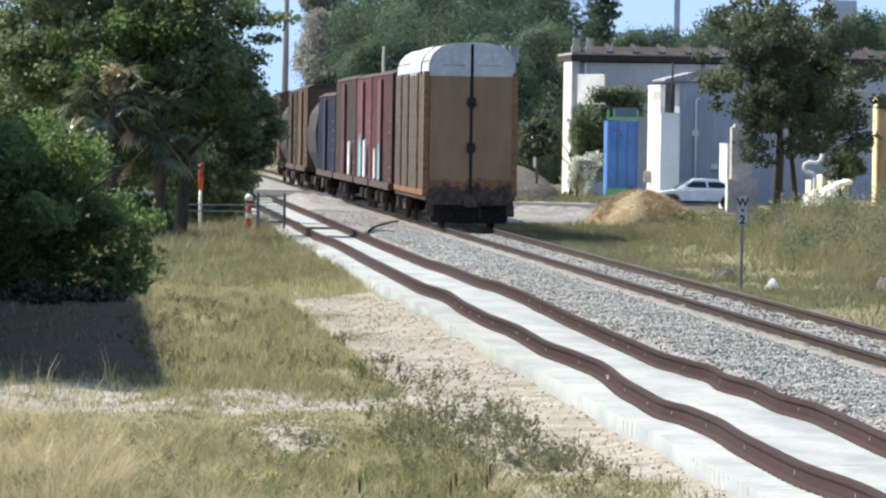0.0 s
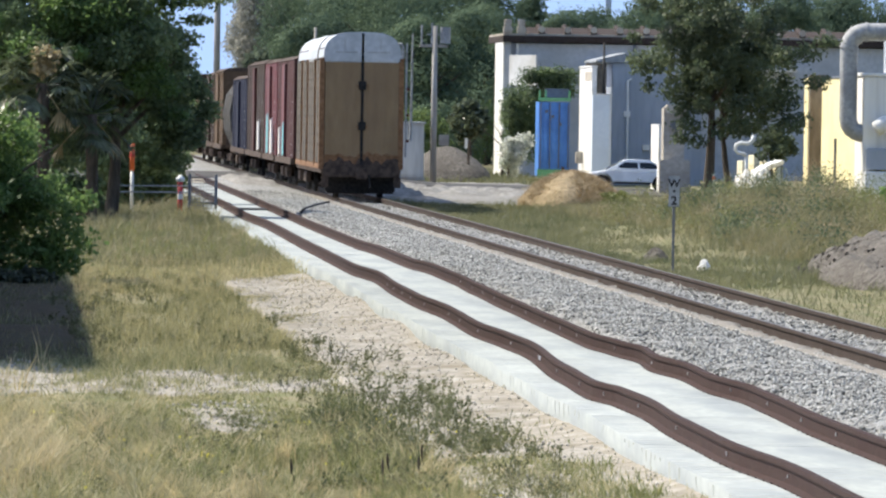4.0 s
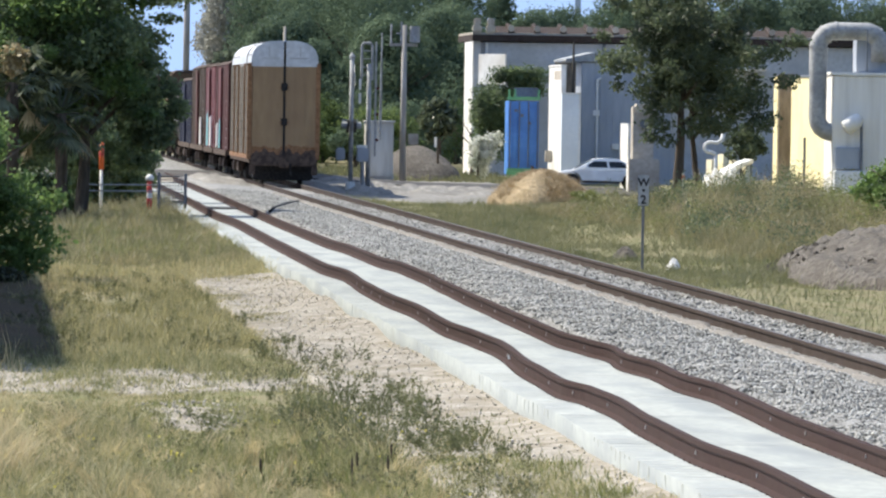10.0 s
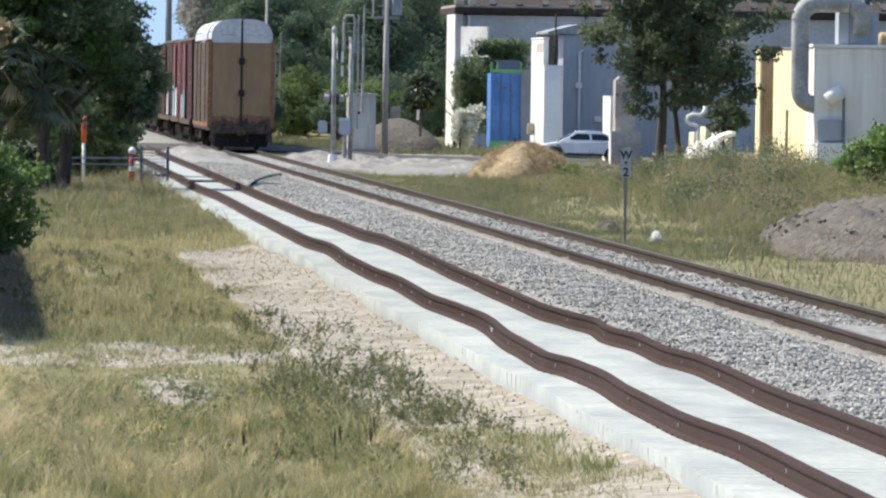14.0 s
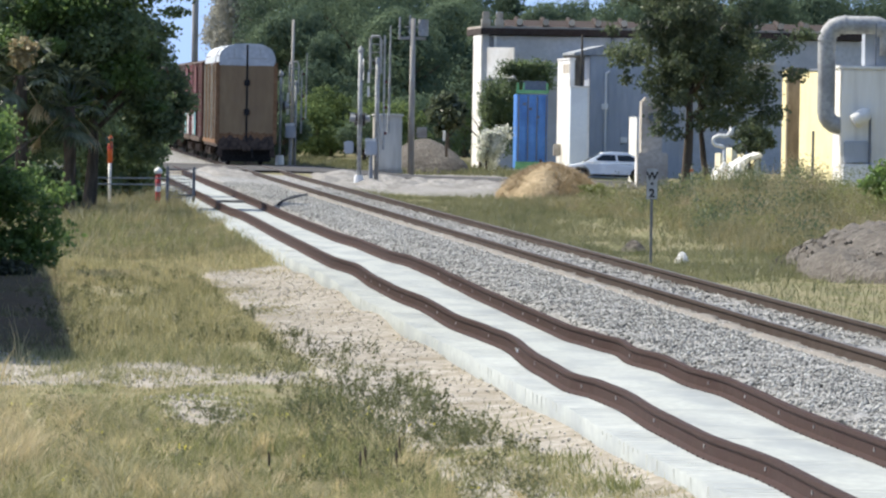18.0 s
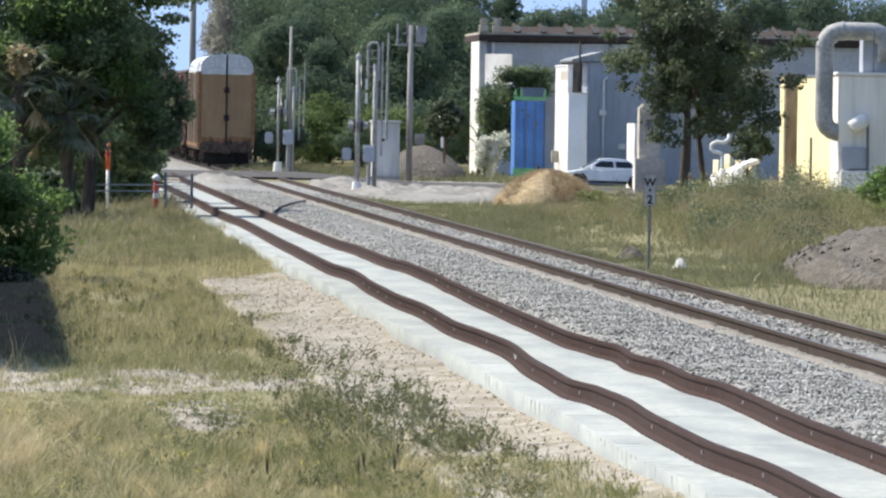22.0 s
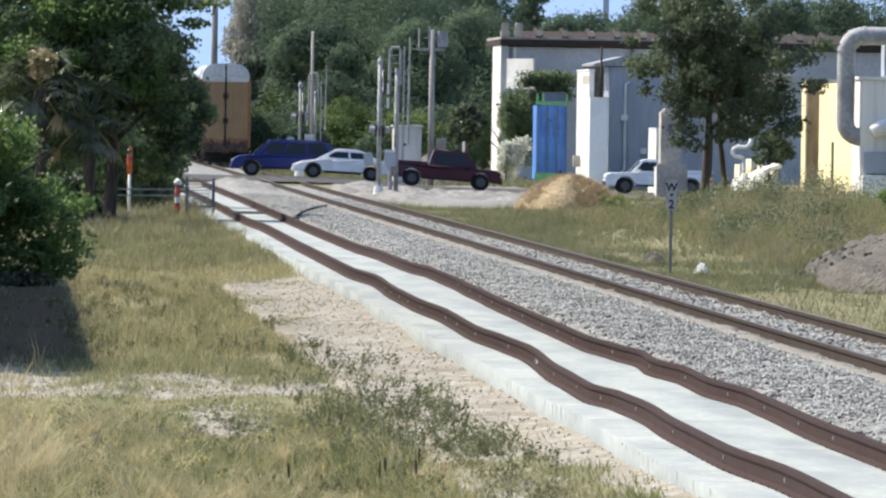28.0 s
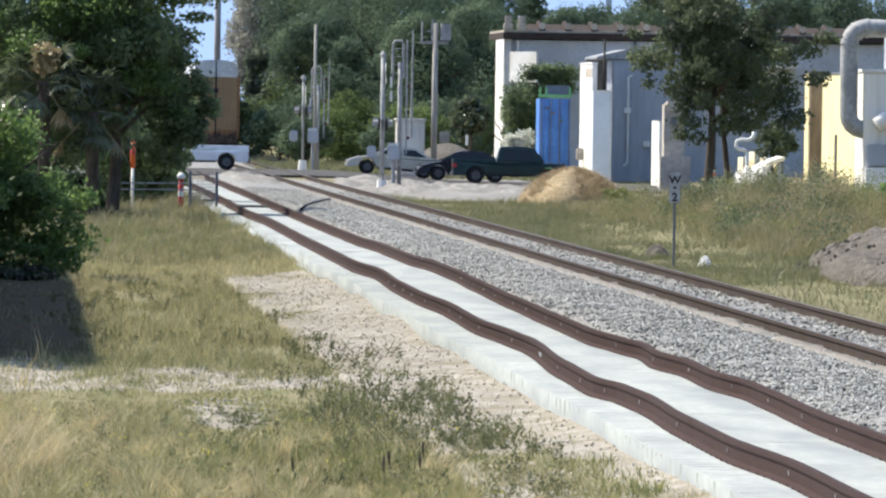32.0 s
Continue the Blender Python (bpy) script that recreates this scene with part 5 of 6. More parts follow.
# ---- trees and bushes ----
def trunk_shape(h, r, limbs, seed, lean=0.0, spread=0.5):
    g = np.random.default_rng(seed)
    s = Shape()
    pts = [(lean * k / 5 + 0.06 * g.normal() * k / 5, 0.05 * g.normal(), -0.25 + (h + 0.25) * k / 5) for k in range(6)]
    s.tube(pts, [r * (1.25 - 0.16 * k) for k in range(6)], 9)
    for k in range(limbs):
        t = 0.68 + 0.3 * k / max(1, limbs - 1)
        p = Vector(pts[0]).lerp(Vector(pts[-1]), t)
        a = 2.4 * k + g.random()
        ln = h * spread * (0.7 + 0.5 * g.random())
        q = p + Vector((math.cos(a) * ln * 0.5, math.sin(a) * ln * 0.5, ln * 0.45))
        e = p + Vector((math.cos(a) * ln, math.sin(a) * ln, ln * 0.8))
        s.tube([p, q, e], [r * 0.5, r * 0.33, r * 0.12], 6)
    return s


def crown_blobs(cx, cz, rx, rz, n, seed, ry=None, small=0.42):
    """Clumps heaped into a crown of half-widths rx, ry and rz."""
    g = np.random.default_rng(seed)
    ry = ry or rx
    out = []
    for k in range(n):
        d = g.normal(size=3)
        d /= np.linalg.norm(d)
        t = 0.30 + 0.62 * g.random()
        s = small * (0.5 + 0.8 * g.random())
        out.append((cx + d[0] * rx * t, d[1] * ry * t, cz + d[2] * rz * t, rx * s, ry * s, rz * s * 0.8))
    return out


def tree(name, x, y, z, label, trunk, blobs, count, size, material, seed, category="tree", shell=0.55, droop=0.0, group="", skin=0.0):
    t = thing(name, (x, y, z), label, category, group)
    if trunk:
        part("trunk", trunk, M_BARK, t, "rough grey-brown trunk and limbs", smooth=True)
    c = new("crown", leaves("crown", blobs, count, size, material, seed, shell, droop, skin=skin))
    c.parent = t
    return t


# right-hand tree with two stems
tree("yard_tree", 22.4, 285, 0.2, "broad dark green tree with two slim trunks", trunk_shape(3.8, 0.17, 4, 71, 0.15, 0.25),
     crown_blobs(0.15, 5.2, 3.3, 3.5, 92, 72, 2.6, 0.125) + crown_blobs(-0.2, 4.7, 1.6, 2.1, 15, 77, 1.8, 0.25) + [(-0.7, -0.4, 2.5, 0.5, 0.4, 0.3), (-0.95, -0.4, 2.1, 0.3, 0.3, 0.2), (-0.4, -0.4, 2.0, 0.4, 0.3, 0.22), (-0.8, -0.2, 3.0, 0.4, 0.4, 0.25), (3.5, 0, 4.0, 0.5, 0.4, 0.25), (3.8, 0, 5.3, 0.45, 0.4, 0.2), (-1.6, 0, 4.6, 0.6, 0.6, 0.4), (-1.0, 0, 3.6, 0.6, 0.6, 0.4), (3.1, 0, 4.9, 0.6, 0.5, 0.3), (0.9, 0, 2.5, 0.9, 0.7, 0.35), (2.7, 0, 2.7, 0.6, 0.6, 0.4), (2.3, 0.3, 3.4, 0.7, 0.6, 0.35)], 26000, 0.14, M_LEAF_H, 73, shell=0.3)
st2 = thing("slim_tree", (23.35, 287, 0.2), "slim leaning tree trunk under the broad crown", "tree")
part("trunk", trunk_shape(3.2, 0.11, 5, 74, -0.45, 0.5), M_BARK, st2, smooth=True)
c = new("crown", leaves("crown", crown_blobs(0.2, 4.2, 1.8, 1.6, 14, 75), 6000, 0.15, M_LEAF_H, 76, 0.4))
c.parent = st2
# left-hand trees
tree("shade_tree", 2.9, 266, -0.6, "large dense dark green tree overhanging the field", trunk_shape(4.0, 0.2, 8, 81, 0.1, 0.4),
     crown_blobs(-2.3, 6.0, 4.6, 4.2, 110, 82, 3.4, 0.18) + crown_blobs(2.15, 3.3, 1.25, 1.5, 26, 282, 1.3, 0.3)
     + [(1.0, 0, 5.2, 1.1, 1.5, 0.8), (1.5, 0, 7.3, 0.9, 1.2, 0.5), (2.4, 0, 6.9, 0.7, 0.6, 0.25), (3.1, 0, 6.95, 0.5, 0.4, 0.14), (2.5, 0, 6.3, 0.5, 0.5, 0.16), (2.1, 0, 5.7, 0.5, 0.6, 0.3), (1.9, 0, 5.0, 0.6, 0.7, 0.25), (2.2, 0, 4.3, 0.6, 0.9, 0.4)],
     62000, 0.16, M_LEAF_A, 83, shell=0.3)
# sun on the crown is put into these sprays of brighter leaves
lit = new("sunlit_foliage", leaves("sunlit_foliage", crown_blobs(-2.3, 6.4, 4.7, 4.2, 60, 182, 3.9, 0.13) + [(1.1, -1.6, 4.7, 0.6, 0.4, 0.35), (0.7, -1.6, 4.3, 0.5, 0.4, 0.4), (1.5, -1.5, 4.2, 0.4, 0.4, 0.3), (-0.3, -2.0, 5.6, 0.6, 0.5, 0.4), (-1.6, -2.4, 6.3, 0.8, 0.5, 0.5), (1.9, -1.0, 3.4, 0.35, 0.4, 0.2)], 36000, 0.15, M_LEAF_B, 183, 0.3))
lit.parent = bpy.data.objects["shade_tree"]
tagged(lit, "foliage sprays in a lighter green that stands for sunlight")
tree("shade_tree", 3.9, 300, -0.5, "dense dark tree behind the marker stake", trunk_shape(3.0, 0.2, 6, 84, 0, 0.7),
     crown_blobs(-0.7, 3.4, 2.9, 3.0, 60, 85, 3.0, 0.24), 26000, 0.18, M_LEAF_A, 86, shell=0.4)
tree("shade_tree", 0.5, 285, -0.5, "dense dark tree behind the palm", trunk_shape(3.0, 0.2, 6, 87, 0, 0.7),
     crown_blobs(-0.6, 3.0, 4.0, 3.2, 36, 88, 3.0, 0.34), 22000, 0.2, M_LEAF_A, 89, shell=0.4)
for k, (x, y, h) in enumerate(((2.0, 268, 1.7), (0.6, 270, 1.6), (3.3, 300, 2.6), (4.5, 304, 2.6), (5.3, 312, 2.2))):
    tree("dark_shrub", x, y, -0.6, "dark shrub in the shade under the trees", trunk_shape(0.8, 0.06, 5, 600 + k, 0, 0.6),
         crown_blobs(0, h * 0.5, 1.0, h * 0.55, 14, 610 + k, 1.0, 0.4), 4500, 0.16, M_LEAF_A, 620 + k, "bush", 0.3, group="shrubs under the trees")
tree("leafy_bush", -0.45, 181, -0.62, "large bright green leafy bush at the field's edge", trunk_shape(1.8, 0.10, 6, 91, 0, 0.8),
     crown_blobs(-0.7, 1.9, 2.6, 2.0, 90, 92, 2.6, 0.20) + [(1.3, -0.5, 1.4, 0.6, 0.8, 0.45), (1.75, 0.0, 1.75, 0.45, 0.5, 0.22), (1.5, 0.0, 0.85, 0.6, 0.6, 0.4), (0.7, -0.4, 0.5, 0.9, 0.9, 0.45), (-0.8, -0.4, 0.5, 1.4, 0.9, 0.45), (1.35, -0.2, 0.45, 0.5, 0.6, 0.35)],
     30000, 0.13, M_LEAF_B, 93, "bush", 0.4)
# low shrubs whose leaf colour carries the shade below the bush
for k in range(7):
    tree("dark_shrub", -2.9 + 0.55 * k, 176.5 - 3.5 * abs(math.sin(1.9 * k)), -0.64, "low shrub at the foot of the leafy bush, coloured near black as shade", trunk_shape(0.3, 0.03, 4, 640 + k, 0, 0.6),
         crown_blobs(0, 0.28, 0.5, 0.26 + 0.1 * abs(math.sin(2.7 * k)), 9, 650 + k, 0.8, 0.34), 1300, 0.11, M_LEAF_SHADE, 660 + k, "bush", 0.2, group="low shrubs under the bush")
# unseen plain wall beside the field, placed for its straight shade on the grass
west = thing("wall_west", (-3.6, 121, -0.6), "long plain dark grey wall out of view, casting the field's straight shade", "wall", "", "structure")
block("wall_face", west, -0.3, 0.0, 0, 68, -0.2, 7.1, M_DARKGREY, "", 0.02)
block("wall_coping", west, -0.34, 0.04, -0.04, 68.04, 7.1, 7.2, M_BEIGE, "", 0.01)
tree("leafy_bush", 24.55, 236, 0.3, "bright green bush beside the dust collector", trunk_shape(1.0, 0.07, 5, 111, 0, 0.8),
     crown_blobs(0.1, 1.05, 1.35, 1.05, 22, 112, 1.4, 0.36), 8000, 0.14, M_LEAF_B, 113, "bush", 0.4)
tree("small_tree", 28.7, 334, -0.3, "small green tree beside the yellow building", trunk_shape(1.8, 0.07, 5, 114, 0, 0.4),
     crown_blobs(0.1, 2.4, 0.85, 0.85, 26, 115, 0.9, 0.3), 3600, 0.13, M_LEAF_H, 116, "tree", 0.35)
tree("vine_bush", 25.5, 462, -0.2, "green climbing bush against the building corner", trunk_shape(2.0, 0.08, 5, 121, 0, 0.5),
     crown_blobs(0.9, 2.7, 1.3, 2.5, 30, 122, 1.0, 0.36) + crown_blobs(2.4, 4.6, 1.8, 1.15, 22, 123, 0.8, 0.38), 19000, 0.15, M_LEAF_A, 124, "bush", 0.3)
tree("silver_bush", 24.95, 446, -0.4, "pale silvery flowering bush by the wall", trunk_shape(1.0, 0.06, 5, 125, 0, 0.6),
     crown_blobs(0.15, 1.35, 0.95, 1.3, 20, 126, 0.8, 0.36), 3400, 0.17, M_LEAF_E, 127, "bush", 0.4)
tree("small_palm_bush", 24.2, 470, 0.0, "small pale palm-like bush before the woods", trunk_shape(2.0, 0.08, 5, 128, 0, 0.5),
     crown_blobs(0, 2.6, 1.1, 1.3, 12, 129, 1.0, 0.4), 2500, 0.3, M_FROND, 130, "bush", 0.4)


tree("weed_clump", 21.75, 318, -0.6, "dark green weed clump against the straw heap", trunk_shape(0.4, 0.03, 4, 117, 0, 0.5),
     crown_blobs(0, 0.45, 0.6, 0.42, 14, 118, 0.6, 0.4), 2600, 0.1, M_GRASS2, 119, "weeds", 0.3, -0.5)


# fan palm with dead fronds
def fan_palm(x, y, z, h, label, seed):
    p = thing("fan_palm", (x, y, z), label, "palm tree")
    part("trunk", Shape().tube([(0, 0, -0.2), (0.08, 0, h * 0.5), (0, 0, h)], [0.22, 0.18, 0.2], 10), M_BARK, p, smooth=True)
    g = np.random.default_rng(seed)
    for k in range(46):
        a = g.random() * 6.28
        el = radians(-50 + 115 * g.random())
        d = Vector((math.cos(a) * math.cos(el), math.sin(a) * math.cos(el), math.sin(el)))
        side = d.cross(Vector((0, 0, 1))).normalized()
        up = side.cross(d)
        base = Vector((0, 0, h)) + d * 0.25
        hub = base + d * (0.7 + 0.3 * g.random())
        s = Shape().tube([base, hub], 0.02, 4)
        for i in range(13):
            b = radians(-75 + 150 * i / 12)
            tip = hub + (d * math.cos(b) + side * math.sin(b)) * (0.5 + 0.25 * g.random()) + Vector((0, 0, -0.25)) * abs(math.sin(b)) - Vector((0, 0, 0.18))
            w = (side * math.cos(b) - d * math.sin(b)) * 0.045
            mid = hub.lerp(tip, 0.55) + up * 0.06
            s.add([hub, mid + w, tip, mid - w], [(0, 1, 2, 3)])
        dead = el < radians(-44)
        part("frond", s, M_DEAD if dead else M_FROND, p, "drooping dead frond" if dead else "")
    if h > 4:
        tuft = new("dead_fronds", leaves("dead_fronds", [(0.08, -0.9, h + 0.75, 0.36, 0.3, 0.34), (0.0, -0.9, h + 0.45, 0.28, 0.3, 0.28)], 900, 0.15, M_DEAD, seed + 9, 0.1, 0.6))
        tuft.parent = p
        tagged(tuft, "tan clump of dead fronds")
    return p


fan_palm(0.75, 262, -0.6, 4.3, "fan palm with grey-green and dead tan fronds", 131)
fan_palm(2.2, 263, -0.6, 3.4, "smaller fan palm with glossy fronds", 132)

# woods beyond the crossing
def billows(cz, rx, rz, n, seed, small=0.27):
    """Round leafy clumps heaped over an upright crown, the lower ones smaller."""
    g = np.random.default_rng(seed)
    out = []
    for k in range(n):
        a, h = 2 * math.pi * g.random(), 2 * g.random() - 0.95
        w = math.sqrt(max(0.06, 1 - h * h)) * (0.55 + 0.4 * g.random())
        s = rx * small * (0.7 + 0.75 * g.random())
        out.append((rx * w * math.cos(a), rx * w * math.sin(a), cz + rz * h * 0.88, s, s, s * 0.85))
    return out


wr = np.random.default_rng(140)
WOODS = [(21.4, 610, 15), (24, 600, 13), (27.6, 600, 14), (19.2, 560, 9), (20.5, 540, 7.5), (24.5, 530, 8.5), (22, 580, 11), (27.5, 560, 10), (28.4, 545, 9),
         (36.3, 630, 9.6), (38.2, 620, 10.2), (40.2, 630, 10.6), (42.2, 640, 11.4), (44.3, 620, 11), (46.6, 640, 12), (49, 620, 11.5), (51.5, 640, 12), (54, 620, 12), (56.5, 640, 12.5), (59, 630, 12.5), (62, 640, 12.5), (14.6, 640, 5), (12, 640, 6), (10, 620, 7), (8, 600, 7), (66, 640, 12), (26.2, 575, 13), (23.2, 565, 12.5), (29.0, 590, 13.5), (20.6, 590, 13), (29.6, 555, 9.5)]
for k, (x, y, h) in enumerate(WOODS):
    h -= 2.2 if 33.5 < x < 37.5 else 0.7 if x > 37.5 else 0.0
    rx = h * (0.30 + 0.08 * wr.random())
    tree("woodland_tree", x, y, 0.0, "tall dark green broadleaf tree in the woods", trunk_shape(h * 0.5, 0.25, 6, 150 + k, 0, 0.5),
         billows(h * 0.52, rx, h * 0.47, 34, 180 + k, 0.34), 24000, 0.2, M_LEAF_C, 210 + k, shell=0.72, group="woods past the crossing", skin=0.75)
for k, (x, y, h) in enumerate(((18.8, 520, 2.6), (16.6, 505, 2.2), (21, 500, 2.0), (23, 512, 3.0), (6, 520, 4.0), (3, 500, 5.0), (0, 480, 6), (15.8, 530, 3.0), (18.2, 540, 3.6), (20.4, 535, 3.4), (22.6, 538, 3.8), (24.9, 520, 3.4), (26.6, 530, 4.0), (28.8, 540, 4.0), (14.4, 560, 3.2), (17.2, 560, 4.4))):
    tree("woodland_bush", x, y, 0.0, "green bush at the edge of the woods", trunk_shape(h * 0.4, 0.1, 5, 240 + k, 0, 0.6),
         billows(h * 0.5, h * 0.7, h * 0.46, 18, 250 + k, 0.34), 5200, 0.2, M_LEAF_G if k % 3 == 0 else M_LEAF_C, 260 + k, "bush", 0.6, group="bushes at the woods", skin=0.7)
tree("pale_tree", 18.5, 660, 0, "tall pale feathery tree, its leaves tinted with haze", trunk_shape(9, 0.3, 4, 270, 0, 0.1),
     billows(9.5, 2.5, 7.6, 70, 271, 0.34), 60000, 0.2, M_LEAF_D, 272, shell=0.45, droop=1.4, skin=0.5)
pine = thing("norfolk_pine", (40.4, 690, 0), "dark conifer with level tiers of branches", "tree")
part("trunk", Shape().tube([(0, 0, -0.3), (0, 0, 15)], [0.3, 0.05], 8), M_BARK, pine)
pr = np.random.default_rng(280)
tiers = [((2.6 - 0.15 * k) * math.cos(u) * 0.62, (2.6 - 0.15 * k) * math.sin(u) * 0.62, 4.5 + 0.75 * k + 0.3 * pr.random(), 0.85, 0.85, 0.3) for k in range(14) for u in pr.random(5) * 6.283]
c = new("crown", leaves("crown", tiers + [(0, 0, 9.5, 1.1, 1.1, 5.0)], 11000, 0.32, M_LEAF_C, 281, 0.2))
c.parent = pine
# tree line on the horizon
hz = np.random.default_rng(290)
line = [(x, 760 + 60 * hz.random(), 2.0 + 0.8 * hz.random(), 4.0, 3.0, 2.6 + 1.6 * hz.random()) for x in np.arange(-70, 150, 3.2)]
tagged(new("distant_trees", leaves("distant_trees", line, 16000, 0.7, M_LEAF_F, 291, 0.3)), "line of distant trees on the horizon, tinted with haze", "trees", "", "stuff")
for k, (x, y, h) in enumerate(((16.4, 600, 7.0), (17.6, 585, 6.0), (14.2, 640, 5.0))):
    tree("hazy_tree", x, y, 0.0, "grey-green tree beside the railway, paled by a haze tint", trunk_shape(h * 0.4, 0.18, 5, 292 + k, 0, 0.4),
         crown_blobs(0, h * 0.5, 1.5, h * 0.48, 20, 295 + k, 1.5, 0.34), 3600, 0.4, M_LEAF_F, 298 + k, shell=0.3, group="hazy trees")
# distant towers beyond the town, blue haze mixed into their concrete
M_HAZE = mat("haze_tinted_concrete", (0.34, 0.42, 0.55), (0.38, 0.46, 0.58), 0.9, fine=0.1, bump=0)
for x, y, w, h in ((76.6, 1500, 4.6, 40), (125.6, 1500, 5.6, 26), (100, 1500, 1.0, 34)):
    tw = thing("distant_tower", (x, y, 0), "haze-tinted grey tower far off against the sky", "tower")
    block("shaft", tw, 0, w, 0, w, -1, h, M_HAZE, "", 0.1)
    for k in range(9):
        block("floor_band", tw, -0.05, w + 0.05, -0.05, 0, 4 + k * 4, 4.6 + k * 4, M_SHED, "", 0)

# ---- grass ----
gr = np.random.default_rng(300)


def strew(n, x0, x1, y0, y1, tuft, spread, power=1.3):
    cx = x0 + (x1 - x0) * gr.random(n)
    cy = y0 + (y1 - y0) * gr.random(n) ** power
    x = np.repeat(cx, tuft) + spread * gr.normal(size=n * tuft)
    y = np.repeat(cy, tuft) + spread * gr.normal(size=n * tuft)
    return x, y


def bare(x, y):
    """Where the pale dirt is kept clear."""
    rag = np.sin(3.1 * x + 0.9 * y) + 0.7 * np.sin(7.3 * x - 1.7 * y + 1) + 0.6 * np.sin(1.3 * y - 4.1 * x)
    rim = 4.9 + 0.9 * (1 - smooth(82, 100, y)) + 0.30 * np.sin(y * 0.17) + 0.22 * rag - 0.3 * smooth(150, 184, y)
    strip = (x > rim) & (y < 182 + 1.5 * rag)
    trail = (np.abs(y - 117.0 - 1.4 * np.sin(x * 0.9 + 0.6) + 1.2 * smooth(1.5, 3.5, x)) + 1.3 * rag < 2.9) & (x < 3.9)
    yard = (x > 14.3) & (y > 332) & (y < 402)
    patch = ((y - 103) / 3.4) ** 2 + ((x - 2.55) / 0.6) ** 2 + 0.55 * rag < 0.55
    return strip | trail | patch | yard | ((x > 6.3) & (x < 13.4))


def grass(name, label, n, x0, x1, y0, y1, h, material, seed, tuft=12, spread=0.10, lean=0.35, width=0.012, power=1.3, clear=True, bundle=0.0):
    x, y = strew(n, x0, x1, y0, y1, tuft, spread, power)
    lx, ly = (np.repeat(bundle * gr.normal(size=n), tuft) for k in range(2))
    tall = np.repeat(0.6 + 0.8 * gr.random(n), tuft) if bundle else np.ones(len(x))
    keep = ~bare(x, y) if clear else np.ones(len(x), bool)
    if clear:
        keep |= gr.random(len(x)) < np.where((x < 3.9) & (y > 96) & (y < 124), 0.35, 0.1)
        keep &= ~((x < 1.05 + 0.08 * np.sin(y * 1.3)) & (y > 124) & (y < 181.5) & (gr.random(len(x)) < 0.93))
        thin = np.sin(x * 2.3 + 0.7 * np.sin(y * 0.4)) * np.sin(y * 0.37 + x * 0.6) + 0.5 * np.sin(x * 5.1 - y * 0.9)
        keep &= (y > 128) | (x > 7) | (thin > -0.15) | (gr.random(len(x)) < 0.4)
        keep &= ~((x > 6.4) & (x < 13.35))
    x, y, lx, ly, tall = x[keep], y[keep], lx[keep], ly[keep], tall[keep]
    z = ground_height(x, y)
    patch = 0.72 + 0.34 * np.sin(x * 1.1 + y * 0.17) * np.sin(y * 0.23 + 1.3) + 0.22 * np.sin(x * 2.9 - y * 0.5) * np.sin(y * 0.61 + 0.4 * x)
    low = (1 - 0.80 * np.exp(-((y - 108) / 6.5) ** 2) * (x < 3.7)) * (1 - 0.75 * np.exp(-((y - 95.5) / 4.5) ** 2 - ((x - 2.3) / 0.7) ** 2)) * (1 - 0.6 * (x > 4.2) * (x < 6.4) * (y > 70) * (y < 186))
    hh = h * patch * low * tall * (0.45 + 0.8 * gr.random(len(x)))
    tagged(new(name, blades(name, x, y, z, hh, width * (0.7 + 0.8 * gr.random(len(x))), lean, material, seed, (lx, ly))), label, "grass", "", "stuff")


grass("dry_grass", "dry yellow-green grass of the field", 12000, -3.0, 6.4, 74, 300, 0.26, M_GRASS, 301, 16, 0.15, 0.4, 0.009)
grass("tall_grass", "tall fine ripe grass tufts of the near field", 1900, -2.5, 5.7, 76, 104, 0.34, M_GRASS, 302, 30, 0.06, 0.5, 0.006, bundle=0.45)
grass("field_grass", "low fine olive and dry grass of the near field", 3000, -2.5, 5.9, 76, 126, 0.2, M_FIELD, 318, 22, 0.08, 0.6, 0.008, bundle=0.4)
grass("dark_grass", "dark green grass tufts in the near field", 1300, -2.5, 5.6, 76, 124, 0.22, M_DARKGRASS, 319, 22, 0.05, 0.5, 0.008, bundle=0.3)
grass("ripe_grass", "pale ripe grass tufts leaning in the wind", 300, -2.2, 5.2, 77, 100, 0.42, M_RIPE, 303, 34, 0.05, 0.25, 0.007, bundle=0.7)
grass("green_weeds", "green leafy weeds between the dry grass", 700, 1.5, 6.0, 80, 108, 0.34, M_GRASS2, 304, 14, 0.10, 0.45, 0.011)
grass("verge_grass", "green and dry grass of the far verge", 9500, 13.2, 24, 110, 335, 0.25, M_VERGE, 305, 14, 0.18, 0.45, 0.013, 0.9, bundle=0.3)
grass("verge_grass", "rough grass of the yard behind the verge", 2000, 22, 32, 200, 400, 0.40, M_GRASS, 315, 12, 0.16, 0.4, 0.02, 1.0)
grass("verge_grass", "short green and dry grass beside the old track", 15000, 13.2, 19.0, 92, 200, 0.11, M_VERGE, 316, 6, 0.3, 1.1, 0.010, 1.0)
grass("verge_grass", "thin green grass beside the old track", 7000, 13.2, 19.5, 92, 215, 0.10, M_GRASS2, 327, 6, 0.3, 1.1, 0.009, 1.0)
grass("bank_grass", "rough green and brown grass on the bank", 5200, 18.0, 29, 208, 300, 0.46, M_GRASS3, 306, 18, 0.18, 0.45, 0.013, 1.0, bundle=0.35)
grass("far_grass", "rough grass below the far trees", 2600, -6, 6.4, 235, 330, 0.5, M_GRASS3, 307, 14, 0.25, 0.4, 0.018, 1.0, bundle=0.3)
